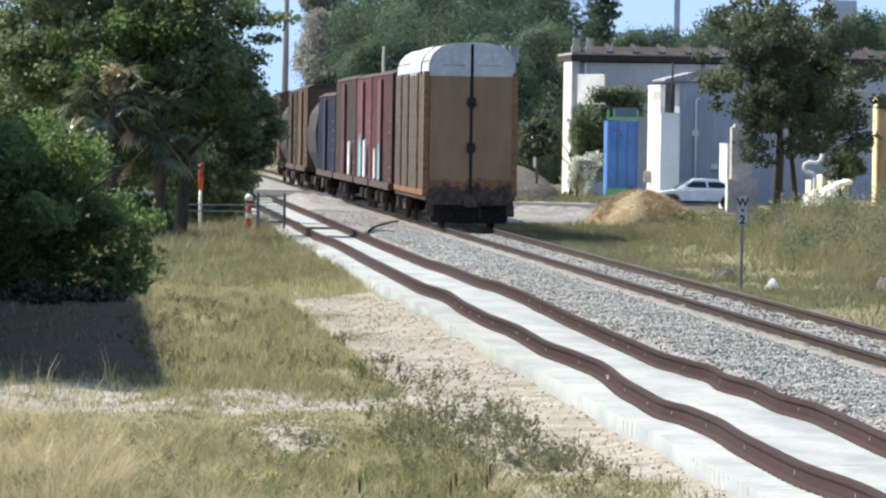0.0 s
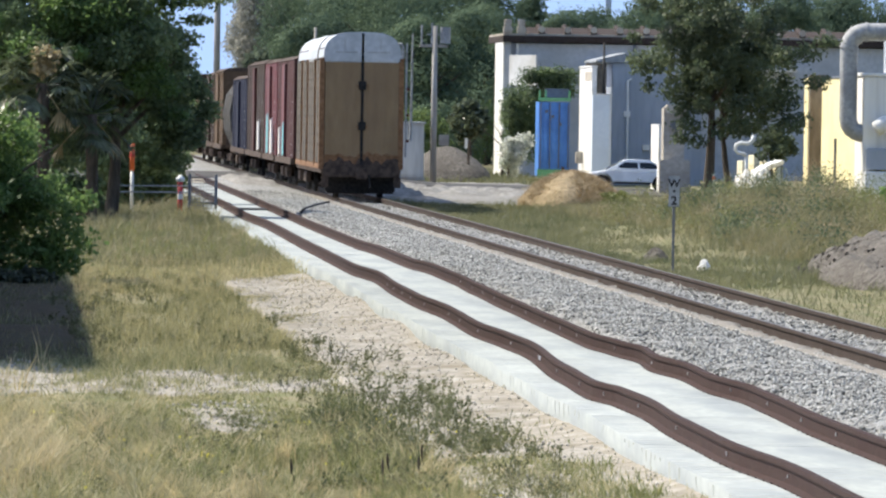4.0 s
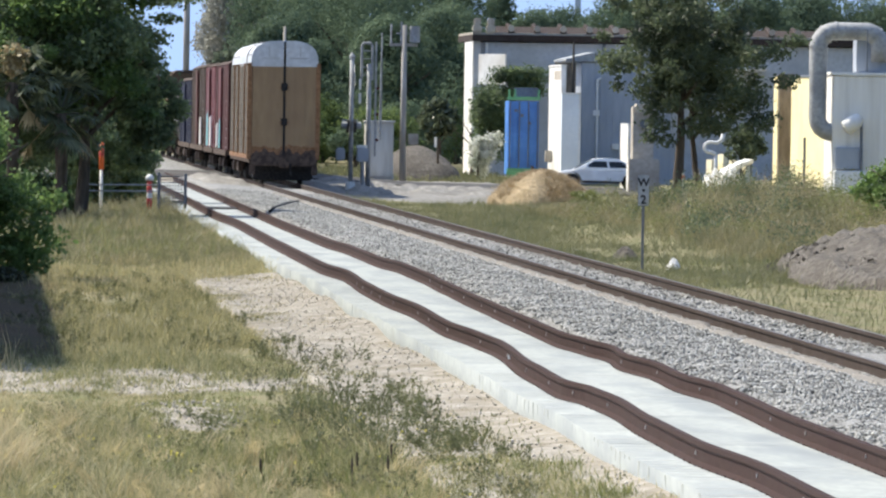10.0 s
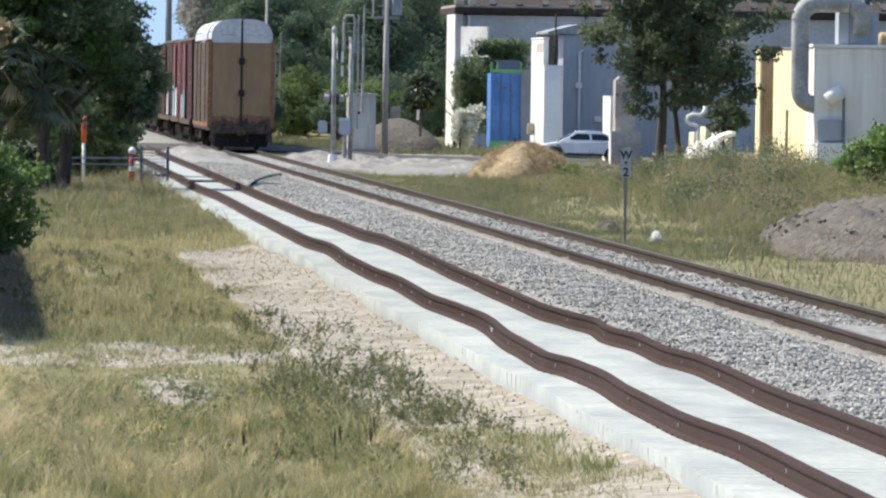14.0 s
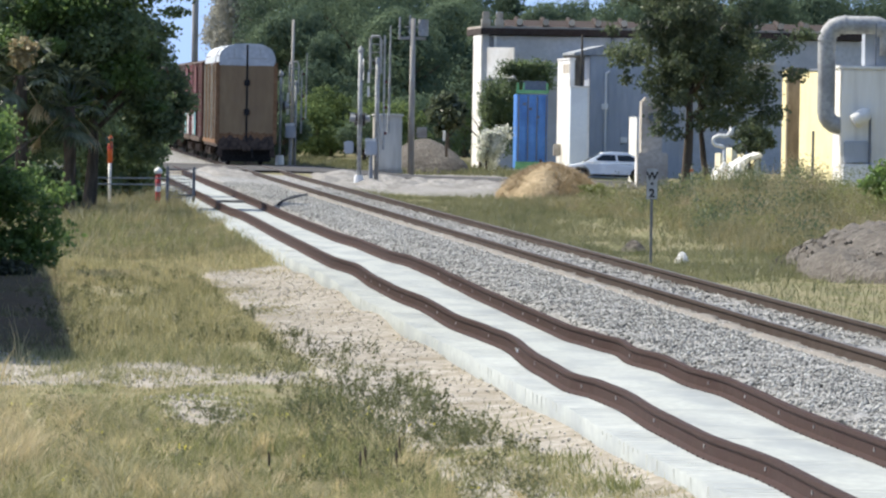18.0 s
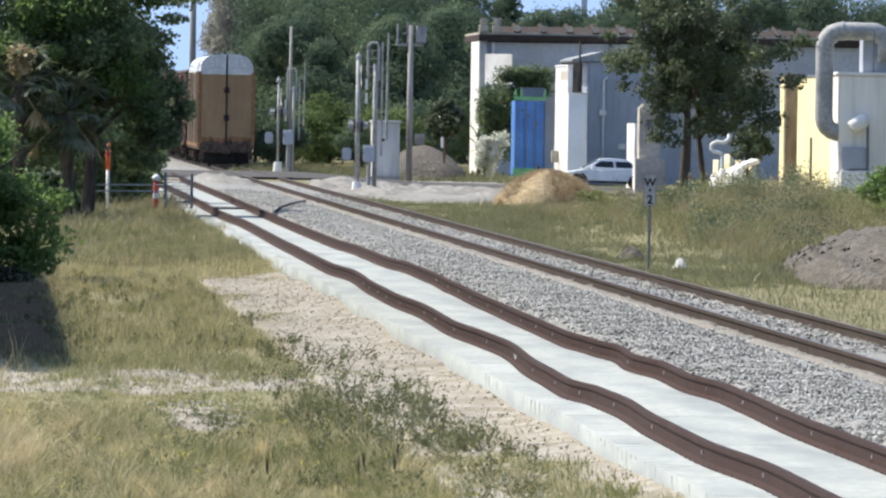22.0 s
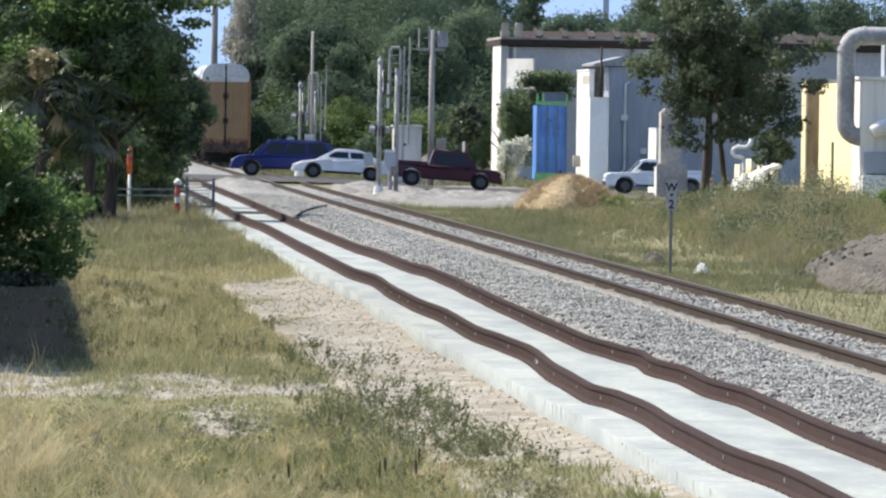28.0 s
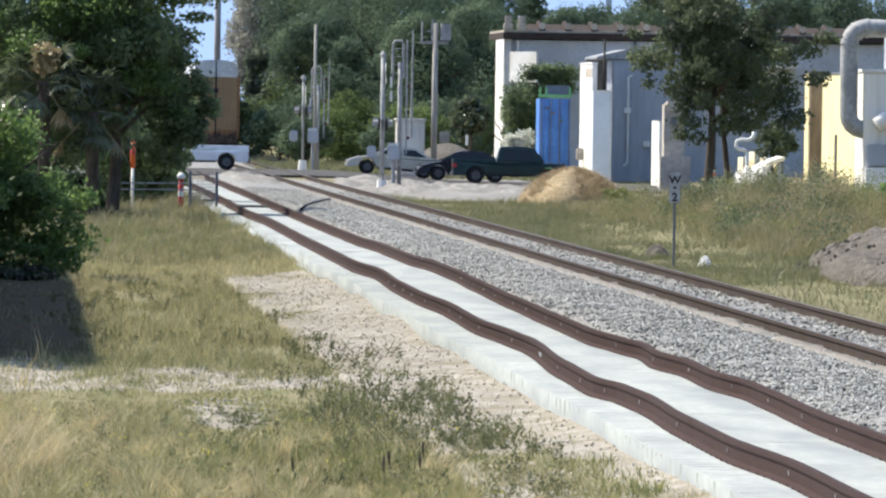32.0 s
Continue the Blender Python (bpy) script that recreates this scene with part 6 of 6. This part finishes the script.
grass("far_grass", "olive weeds and grass in front of the dark trees", 3800, -3.5, 6.1, 196, 268, 0.36, M_GRASS3, 317, 14, 0.2, 0.4, 0.014, 0.9, bundle=0.3)
grass("far_grass", "green weeds in front of the dark trees", 900, -3.5, 6.1, 200, 275, 0.40, M_GRASS2, 332, 14, 0.2, 0.4, 0.014, 0.9, bundle=0.3)
grass("far_verge_grass", "rough pale grass past the crossing", 1500, 12, 27, 436, 520, 0.4, M_VERGE, 308, 10, 0.2, 0.3, 0.04, 1.0, False)

wd = np.random.default_rng(320)


def weeds(name, label, plants, stems, leaf, material, seed):
    """Branching weeds (x, y, height): thin leaning stems, each with small leaves along its upper part."""
    g = np.random.default_rng(seed)
    p = np.repeat(np.array(plants, float), stems, axis=0)
    n = len(p)
    base = np.stack([p[:, 0] + 0.04 * g.normal(size=n), p[:, 1] + 0.06 * g.normal(size=n), ground_height(p[:, 0], p[:, 1]) - 0.03], 1)
    h = p[:, 2] * (0.55 + 0.6 * g.random(n))
    tip = base + np.stack([0.38 * h * g.normal(size=n), 0.38 * h * g.normal(size=n), h], 1)
    w = np.array([0.004, 0, 0])
    v = [np.stack([base - w, base + w, tip + w * 0.5, tip - w * 0.5], 1).reshape(-1, 3)]
    per = 11
    t = 0.30 + 0.72 * g.random((n, per, 1))
    c = (base[:, None] * (1 - t) + tip[:, None] * t + 0.025 * g.normal(size=(n, per, 3))).reshape(-1, 3)
    a = g.normal(size=(n * per, 3)) + (0, 0, 0.5)
    a /= np.linalg.norm(a, axis=1, keepdims=True)
    q = np.cross(a, g.normal(size=(n * per, 3)))
    q /= np.linalg.norm(q, axis=1, keepdims=True)
    ln = (leaf * (0.6 + 0.8 * g.random(n * per)))[:, None]
    v.append(np.stack([c - a * ln * 0.5, c + q * ln * 0.22, c + a * ln * 0.5, c - q * ln * 0.22], 1).reshape(-1, 3))
    v = np.concatenate(v)
    tagged(new(name, raw(name, v, np.arange(len(v)).reshape(-1, 4), material)), label, "weeds", "", "stuff")


thick = [(3.5 + 1.9 * wd.random(), 90 + 18 * wd.random(), 0.2 + 0.26 * wd.random()) for k in range(70)]
loose = [(3.3 + 2.2 * wd.random(), 82 + 44 * wd.random(), 0.16 + 0.22 * wd.random()) for k in range(80)]
loose += [(-1.5 + 7 * wd.random(), 77 + 24 * wd.random(), 0.14 + 0.2 * wd.random()) for k in range(190)]
loose += [(2.3 + 0.7 * wd.random(), 99 + 3 * wd.random(), 0.12 + 0.1 * wd.random()) for k in range(9)]
weeds("leafy_weeds", "dark small-leaved weeds standing at the dirt's edge", thick, 7, 0.045, M_WEED, 321)
blooms = [(x, y, float(ground_height(x, y)) + h, 0.12, 0.3, 0.03) for x, y, h in loose[80:270:6]]
tagged(new("yellow_blooms", leaves("yellow_blooms", blooms, 110, 0.028, M_BLOOM, 331, 0.1, 0, 0.45)), "tiny yellow blooms in the dry grass", "flowers", "", "stuff")
weeds("leafy_weeds", "scattered dark weeds in the dry grass", loose, 6, 0.042, M_WEED, 326)
bank = []
for k in range(190):
    wx, wy = 18 + 10 * wd.random(), 210 + 70 * wd.random()
    wh = 0.25 + 0.5 * wd.random()
    bank.append((wx, wy, float(ground_height(wx, wy)) + wh * 0.7, 0.35 + 0.55 * wd.random(), 0.7, wh * 0.75))
tagged(new("bank_weeds", leaves("bank_weeds", bank[:70], 26000, 0.075, M_GRASS3, 323, 0.2, -0.8, 0.16)), "brown and green weeds on the grassy bank", "weeds", "", "stuff")
tagged(new("bank_weeds", leaves("bank_weeds", bank[70:130], 20000, 0.075, M_GRASS2, 324, 0.2, -0.8, 0.16)), "green leafy weeds on the grassy bank", "weeds", "", "stuff")
tagged(new("bank_weeds", leaves("bank_weeds", bank[130:160], 9000, 0.07, M_STRAW, 329, 0.2, -0.8, 0.14)), "tan dead weeds on the grassy bank", "weeds", "", "stuff")
tagged(new("bank_weeds", leaves("bank_weeds", bank[160:], 10000, 0.08, M_LEAF_H, 330, 0.2, -0.3, 0.25)), "dark green shrubby weeds on the grassy bank", "weeds", "", "stuff")
grass("ripe_grass", "golden plume grass by the shaded field edge", 330, -2.2, 0.35, 80, 112, 0.46, M_RIPE, 309, 24, 0.06, 0.4, 0.007, bundle=0.5)
small = [(0.6 + 4.0 * wd.random(), 123 + 60 * wd.random(), 0.14 + 0.16 * wd.random()) for k in range(110)]
weeds("leafy_weeds", "small dark weeds in the mown grass", small, 5, 0.05, M_WEED, 325)
grass("shade_stalks", "pale seed stalks before the shaded ground", 26, -1.6, 0.7, 112, 122, 0.75, M_RIPE, 328, 4, 0.05, 0.25, 0.012, clear=False, bundle=0.3)
grass("ripe_grass", "pale dry band of grass across the field", 700, 0.8, 6.0, 168, 214, 0.2, M_RIPE, 310, 14, 0.25, 0.5, 0.009, 1.0)
for wx, wy, wh in ((3.53, 83.6, 0.26), (3.89, 83.6, 0.27), (3.72, 86.0, 0.22), (4.08, 87.0, 0.24), (2.75, 84.8, 0.2)):
    lx = 0.03 * wd.normal()
    stalk = thing("dry_stalk", (wx, wy, float(ground_height(wx, wy))), "dark dry seed stalk standing in the grass", "plant stalk", "dry stalks in the grass")
    part("stem", Shape().tube([(0, 0, -0.05), (lx * 0.5, 0, wh * 0.6), (lx, 0, wh)], [0.004, 0.004, 0.004], 5), M_BARK, stalk)
    part("seed_head", Shape().tube([(lx, 0, wh - 0.02), (lx * 1.1, 0, wh + 0.05), (lx * 1.15, 0, wh + 0.12)], [0.008, 0.015, 0.007], 6), M_BARK, stalk)
pb = np.random.default_rng(322)


# dark blades here help deepen the shade on the litter
grass("shade_grass", "thin dull grass, kept dark to deepen the shaded ground", 1500, -3.2, 1.1, 123, 172, 0.13, M_DARKGRASS, 332, 9, 0.25, 0.6, 0.012, 1.0, clear=False)
grass("edge_grass", "ragged green and dry grass creeping over the dirt", 900, 3.7, 5.25, 78, 104, 0.17, M_FIELD, 334, 16, 0.07, 0.6, 0.008, 1.0, clear=False, bundle=0.3)
grass("dark_tufts", "dull green grass tufts towards the trees", 2600, 1.7, 7.2, 200, 268, 0.2, M_DARKGRASS, 333, 12, 0.2, 0.5, 0.014, 1.0)


def pebbles(name, label, n, x0, x1, y0, y1, size):
    px, py = x0 + (x1 - x0) * pb.random(n), y0 + (y1 - y0) * pb.random(n)
    o = np.array([(1, 0, 0), (-1, 0, 0), (0, 1, 0), (0, -1, 0), (0, 0, 1), (0, 0, -1)], float)
    s = size * (0.4 + pb.random((n, 1, 1)) ** 2) * (0.7 + 0.6 * pb.random((n, 6, 1)))
    v = (o[None] * s + np.stack([px, py, ground_height(px, py) + 0.045], -1)[:, None]).reshape(-1, 3)
    tri = np.array([(0, 2, 4), (2, 1, 4), (1, 3, 4), (3, 0, 4), (2, 0, 5), (1, 2, 5), (3, 1, 5), (0, 3, 5)])
    f = (6 * np.arange(n)[:, None, None] + tri[None]).reshape(-1, 3)
    tagged(new(name, raw(name, v, f, M_PEBBLE)), label, "stones", "", "stuff")


M_PEBBLE = mat("limestone_pebble", (0.32, 0.297, 0.255), (0.46, 0.433, 0.385), 0.9, fine=10, island=0.3)
pebbles("limestone_pebbles", "broken limestone pebbles beside the new track", 3600, 4.4, 7.0, 80, 187, 0.018)
pebbles("limestone_pebbles", "broken limestone pebbles on the worn trail", 1300, -3, 4.2, 110, 122, 0.018)
pebbles("limestone_pebbles", "broken limestone pebbles on the bare patch", 240, 1.8, 3.1, 98, 107, 0.02)

# ---- road vehicles ----
M_GLASS = bpy.data.materials.new("dark_glass")
M_GLASS.use_nodes = True
_g = M_GLASS.node_tree.nodes["Principled BSDF"]
_g.inputs["Base Color"].default_value, _g.inputs["Roughness"].default_value = (0.012, 0.014, 0.016, 1), 0.06
M_TYRE = mat("tyre_rubber", (0.015, 0.015, 0.015), (0.03, 0.03, 0.03), 0.85, fine=20, moving=True)
M_RIM = mat("alloy_rim", (0.08, 0.08, 0.082), (0.13, 0.13, 0.133), 0.5, 0.5, fine=10, bump=0, moving=True)
M_LAMP = mat("lamp_glass", (0.75, 0.75, 0.74), (0.82, 0.82, 0.80), 0.15, fine=10, bump=0, moving=True)
M_TAIL = mat("tail_lamp", (0.35, 0.015, 0.012), (0.45, 0.03, 0.02), 0.25, fine=10, bump=0, moving=True)


def paint(name, c, metal=0.1):
    return mat(name, c, tuple(min(1, v * 1.12 + 0.004) for v in c), 0.28, metal, fine=3, coarse=1.0, c=tuple(v * 0.88 for v in c), bump=0, moving=True)


def vehicle(name, kind, label, colour, L, H, cab=2.9):
    """A road vehicle that faces -x, its base point on the road under its middle. Widths 1.8 m."""
    car = thing(name, (0, 0, 0), label, "pickup truck" if kind == "pickup" else "car")
    a, b = -L / 2, L / 2
    w = 0.9
    belt, sill = (1.0, 0.36) if kind != "sedan" else (0.92, 0.28)
    nose = belt - (0.10 if kind == "sedan" else 0.02)
    fw, rw, wr_ = a + 0.95, b - 1.05, 0.34 if kind == "sedan" else 0.38

    def arch(cx):
        return [(cx + (wr_ + 0.07) * math.cos(t), wr_ + (wr_ + 0.07) * math.sin(t)) for t in (math.pi * k / 8 for k in range(8, -1, -1))]

    low = [(a + 0.05, sill)] + [(p, max(q, sill)) for p, q in arch(fw)] + [(p, max(q, sill)) for p, q in arch(rw)] + [(b - 0.05, sill)]
    if kind == "sedan":
        top = [(b, 0.55), (b - 0.03, belt + 0.02), (b - 0.75, belt + 0.06), (a + 1.25, belt), (a + 0.4, nose - 0.06), (a + 0.05, nose - 0.22), (a, 0.5)]
        cabin = [(a + 1.05, belt - 0.02), (a + 1.95, H - 0.04), (a + 2.4, H), (b - 1.65, H - 0.02), (b - 0.6, belt + 0.04)]
    elif kind == "suv":
        top = [(b, 0.6), (b - 0.02, belt + 0.05), (a + 1.2, belt + 0.03), (a + 0.35, nose - 0.02), (a + 0.03, nose - 0.18), (a, 0.6)]
        cabin = [(a + 1.0, belt), (a + 1.75, H - 0.08), (a + 2.3, H), (b - 0.7, H - 0.03), (b - 0.25, H - 0.2), (b - 0.05, belt + 0.03)]
    else:
        top = [(b, 0.6), (b, belt + 0.05), (a + cab, belt + 0.05), (a + cab - 0.02, belt), (a + 1.25, belt), (a + 0.3, nose), (a + 0.03, nose - 0.12), (a, 0.6)]
        cabin = [(a + 1.15, belt - 0.02), (a + 1.75, H - 0.05), (a + 2.1, H), (a + cab - 0.2, H - 0.02), (a + cab, belt + 0.03)]
    part("body", Shape().prism(low + top, "y", -w, w), colour, car, "painted body shell", 0.07)
    part("cabin", Shape().prism(cabin, "y", -w + 0.14, w - 0.14), colour, car, "painted cabin and roof", 0.04)
    cx = [p for p, q in cabin]
    lo, hi = belt + 0.09, H - 0.15
    def along(t, z):
        p0, p1 = (cabin[0], cabin[1]) if t == 0 else (cabin[-1], cabin[-2])
        k = (z - p0[1]) / (p1[1] - p0[1])
        return p0[0] + (p1[0] - p0[0]) * k
    splits = {"sedan": 2, "suv": 3, "pickup": 1 if cab < 3 else 2}[kind]
    x0l, x0h, x1l, x1h = along(0, lo) + 0.2, along(0, hi) + 0.14, along(1, lo) - 0.2, along(1, hi) - 0.1
    if kind == "suv":
        x1l, x1h = b - 0.25, b - 0.5
    for s in (-1, 1):
        for k in range(splits):
            u, v = k / splits, (k + 1) / splits
            g = 0.05 if splits > 1 else 0.0
            part("side_window", Shape().prism([(x0l + (x1l - x0l) * u + g, lo), (x0h + (x1h - x0h) * u + g, hi), (x0h + (x1h - x0h) * v - g, hi), (x0l + (x1l - x0l) * v - g, lo)], "y",
                                              s * (w - 0.14) - 0.01, s * (w - 0.14) + 0.012), M_GLASS, car, "dark window glass")
        part("door_handle", Shape().box(-0.25, -0.08, s * w - 0.02, s * w + 0.025, belt - 0.16, belt - 0.12), colour, car)
        part("wing_mirror", Shape().box(a + 1.5, a + 1.68, s * w - 0.02 if s > 0 else s * w - 0.16, s * w + 0.16 if s > 0 else s * w + 0.02, belt + 0.02, belt + 0.17), colour, car, "", 0.03)
        part("headlamp", Shape().box(a - 0.012, a + 0.3, s * (w - 0.30) - 0.22, s * (w - 0.2) + 0.19, nose - 0.34, nose - 0.2), M_LAMP, car, "clear headlamp", 0.02)
        part("tail_lamp", Shape().box(b - 0.15, b + 0.012, s * (w - 0.15) - 0.13, s * (w - 0.15) + 0.16, belt - 0.28, belt - 0.08), M_TAIL, car, "red tail lamp", 0.02)
        part("sill_trim", Shape().box(fw + 0.5, rw - 0.5, s * w - 0.02, s * w + 0.015, sill, sill + 0.09), M_BLACK, car)
        for x in (fw, rw):
            wheel = part("wheel", Shape().tube([(x, s * (w - 0.2), wr_), (x, s * (w + 0.01), wr_)], wr_, 22), M_TYRE, car, "black tyre")
            part("rim", Shape().tube([(x, s * (w + 0.008), wr_), (x, s * (w + 0.025), wr_)], wr_ * 0.55, 16), M_RIM, wheel, "metal rim")
    z0, z1 = cabin[0], cabin[1]
    part("windscreen", Shape().add([(z0[0] + 0.05, -w + 0.24, z0[1] + 0.05), (z0[0] + 0.05, w - 0.24, z0[1] + 0.05), (z1[0] - 0.05, w - 0.28, z1[1] - 0.06), (z1[0] - 0.05, -w + 0.28, z1[1] - 0.06),
                                    (z0[0] - 0.02, -w + 0.24, z0[1] + 0.06), (z0[0] - 0.02, w - 0.24, z0[1] + 0.06), (z1[0] - 0.12, w - 0.28, z1[1] - 0.04), (z1[0] - 0.12, -w + 0.28, z1[1] - 0.04)],
                                   [(0, 1, 2, 3), (4, 5, 6, 7), (0, 1, 5, 4), (1, 2, 6, 5), (2, 3, 7, 6), (3, 0, 4, 7)]), M_GLASS, car, "windscreen")
    part("front_bumper", Shape().box(a - 0.06, a + 0.15, -w + 0.05, w - 0.05, sill - 0.02, sill + 0.2), M_BLACK if kind == "pickup" else colour, car, "", 0.05)
    part("rear_bumper", Shape().box(b - 0.12, b + 0.07, -w + 0.05, w - 0.05, sill, sill + 0.18), M_RIM if kind == "pickup" else colour, car, "", 0.04)
    if kind == "pickup":
        part("bed_floor", Shape().box(a + cab + 0.05, b - 0.08, -w + 0.1, w - 0.1, belt + 0.052, belt + 0.06), M_BLACK, car, "dark truck bed")
        for s in (-1, 1):
            part("bed_rail", Shape().box(a + cab + 0.05, b, s * (w - 0.05) - 0.05, s * (w - 0.05) + 0.05, belt + 0.05, belt + 0.16), colour, car, "", 0.015)
        part("tailgate", Shape().box(b - 0.06, b + 0.01, -w + 0.1, w - 0.1, belt - 0.3, belt + 0.16), colour, car, "", 0.015)
    # bodies narrow towards the roof and the bumpers
    for ob in car.children:
        if ob.name.split(".")[0] != "wheel":
            for v in ob.data.vertices:
                up = min(max((v.co.z - belt) / (H - belt), 0), 1)
                end = min(max((abs(v.co.x) - (L / 2 - 0.8)) / 0.8, 0), 1.1)
                v.co.y *= (1 - 0.14 * up) * (1 - 0.16 * end * end)
    return car


V_SEDAN = vehicle("white_sedan", "sedan", "clean white four-door sedan on the crossing road", paint("white_car_paint", (0.88, 0.88, 0.86), 0.0), 4.75, 1.45)
V_SUV = vehicle("blue_suv", "suv", "dark blue sport utility vehicle on the crossing road", paint("blue_car_paint", (0.022, 0.032, 0.16), 0.3), 4.95, 1.78)
V_MAROON = vehicle("maroon_pickup", "pickup", "dark maroon pickup truck on the crossing road", paint("maroon_car_paint", (0.06, 0.012, 0.024), 0.3), 5.2, 1.75, 3.4)
V_WHITE = vehicle("white_pickup", "pickup", "white single-cab pickup truck on the crossing road", paint("white_truck_paint", (0.88, 0.88, 0.86), 0.0), 5.1, 1.66)
V_GREEN = vehicle("green_pickup", "pickup", "dark green pickup truck on the crossing road", paint("green_car_paint", (0.012, 0.034, 0.032), 0.3), 5.4, 1.75, 3.4)
V_CREAM = vehicle("cream_sedan", "sedan", "pale cream sedan on the crossing road", paint("cream_car_paint", (0.52, 0.50, 0.42), 0.2), 4.7, 1.45)
V_DARK = vehicle("dark_sedan", "sedan", "near-black sedan following on the crossing road", paint("dark_car_paint", (0.014, 0.018, 0.024), 0.3), 4.7, 1.45)

LANE_FAR, LANE_MID, LANE_NEAR = 420.0, 416.0, 409.5


def drive(x, lane, right=False):
    """A vehicle's pose on the road at x, tilted with its slope; right: it faces +x."""
    z0, z1 = float(road_height(x - 1.5)), float(road_height(x + 1.5))
    tilt = math.degrees(math.atan2(z0 - z1, 3.0))
    m = pose(x, lane, 0.5 * (z0 + z1), 0, tilt, 0)
    return m @ pose(0, 0, 0, 0, 0, 180) if right else m


def motions():
    for car, start in TRAIN:
        walk(car, [(t, pose(X_FAR, start + SPEED * t, 0)) for t in (0, 8, 16, 24, 32)])
    walk(V_SEDAN, [(0, drive(29.12, LANE_MID)), (25, drive(29.12, LANE_MID)), (25.5, drive(28.32, LANE_MID)), (26.5, drive(24.32, LANE_MID)), (27.5, drive(19.53, LANE_MID)), (28, drive(15.53, LANE_MID)), (28.6, drive(12.57, LANE_MID)), (29, drive(10.06, LANE_MID)), (29.4, drive(7.26, LANE_MID)), (30.5, drive(-1.27, LANE_MID)), (32, drive(-11.94, LANE_MID))])
    walk(V_SUV, [(0, drive(68.71, LANE_FAR)), (23.5, drive(37.21, LANE_FAR)), (24.2, drive(33.44, LANE_FAR)), (24.8, drive(30.35, LANE_FAR)), (25.5, drive(28.33, LANE_FAR)), (26.5, drive(24.29, LANE_FAR)), (27.8, drive(14.30, LANE_FAR)), (28.2, drive(11.40, LANE_FAR)), (28.6, drive(8.27, LANE_FAR)), (29, drive(4.91, LANE_FAR)), (30, drive(-3.98, LANE_FAR)), (32, drive(-20.13, LANE_FAR))])
    walk(V_MAROON, [(0, drive(-22.25, LANE_NEAR, True)), (25.5, drive(-5.19, LANE_NEAR, True)), (26.8, drive(6.62, LANE_NEAR, True)), (27.5, drive(14.76, LANE_NEAR, True)), (27.8, drive(17.65, LANE_NEAR, True)), (28, drive(20.01, LANE_NEAR, True)), (28.2, drive(21.06, LANE_NEAR, True)), (28.6, drive(24.31, LANE_NEAR, True)), (29, drive(27.88, LANE_NEAR, True)), (29.4, drive(32.87, LANE_NEAR, True)), (29.7, drive(38.12, LANE_NEAR, True)), (30.5, drive(51.24, LANE_NEAR, True)), (32, drive(69.61, LANE_NEAR, True))])
    walk(V_WHITE, [(0, drive(62.72, LANE_MID)), (26.5, drive(41.39, LANE_MID)), (27.5, drive(33.39, LANE_MID)), (28.2, drive(29.66, LANE_MID)), (28.6, drive(28.06, LANE_MID)), (29, drive(25.78, LANE_MID)), (29.4, drive(23.39, LANE_MID)), (30, drive(20.22, LANE_MID)), (30.3, drive(18.35, LANE_MID)), (30.6, drive(16.35, LANE_MID)), (30.9, drive(14.46, LANE_MID)), (31.2, drive(12.86, LANE_MID)), (31.6, drive(11.39, LANE_MID)), (31.8, drive(9.93, LANE_MID)), (32, drive(8.38, LANE_MID))])
    walk(V_GREEN, [(0, drive(-30.12, LANE_NEAR, True)), (28.5, drive(-6.50, LANE_NEAR, True)), (29.6, drive(2.95, LANE_NEAR, True)), (30.3, drive(8.54, LANE_NEAR, True)), (30.6, drive(10.80, LANE_NEAR, True)), (30.9, drive(13.47, LANE_NEAR, True)), (31.2, drive(15.94, LANE_NEAR, True)), (31.4, drive(18.04, LANE_NEAR, True)), (31.6, drive(19.75, LANE_NEAR, True)), (32, drive(22.95, LANE_NEAR, True))])
    walk(V_CREAM, [(0, drive(71.40, LANE_FAR)), (28.5, drive(41.79, LANE_FAR)), (30, drive(29.94, LANE_FAR)), (30.6, drive(26.58, LANE_FAR)), (31, drive(23.89, LANE_FAR)), (31.2, drive(22.67, LANE_FAR)), (31.4, drive(21.73, LANE_FAR)), (31.8, drive(19.31, LANE_FAR)), (32, drive(18.04, LANE_FAR))])
    walk(V_DARK, [(0, drive(73.38, LANE_MID)), (29, drive(41.39, LANE_MID)), (30.2, drive(31.26, LANE_MID)), (30.9, drive(28.59, LANE_MID)), (31.2, drive(27.47, LANE_MID)), (31.6, drive(24.86, LANE_MID)), (32, drive(21.26, LANE_MID))])


motions()
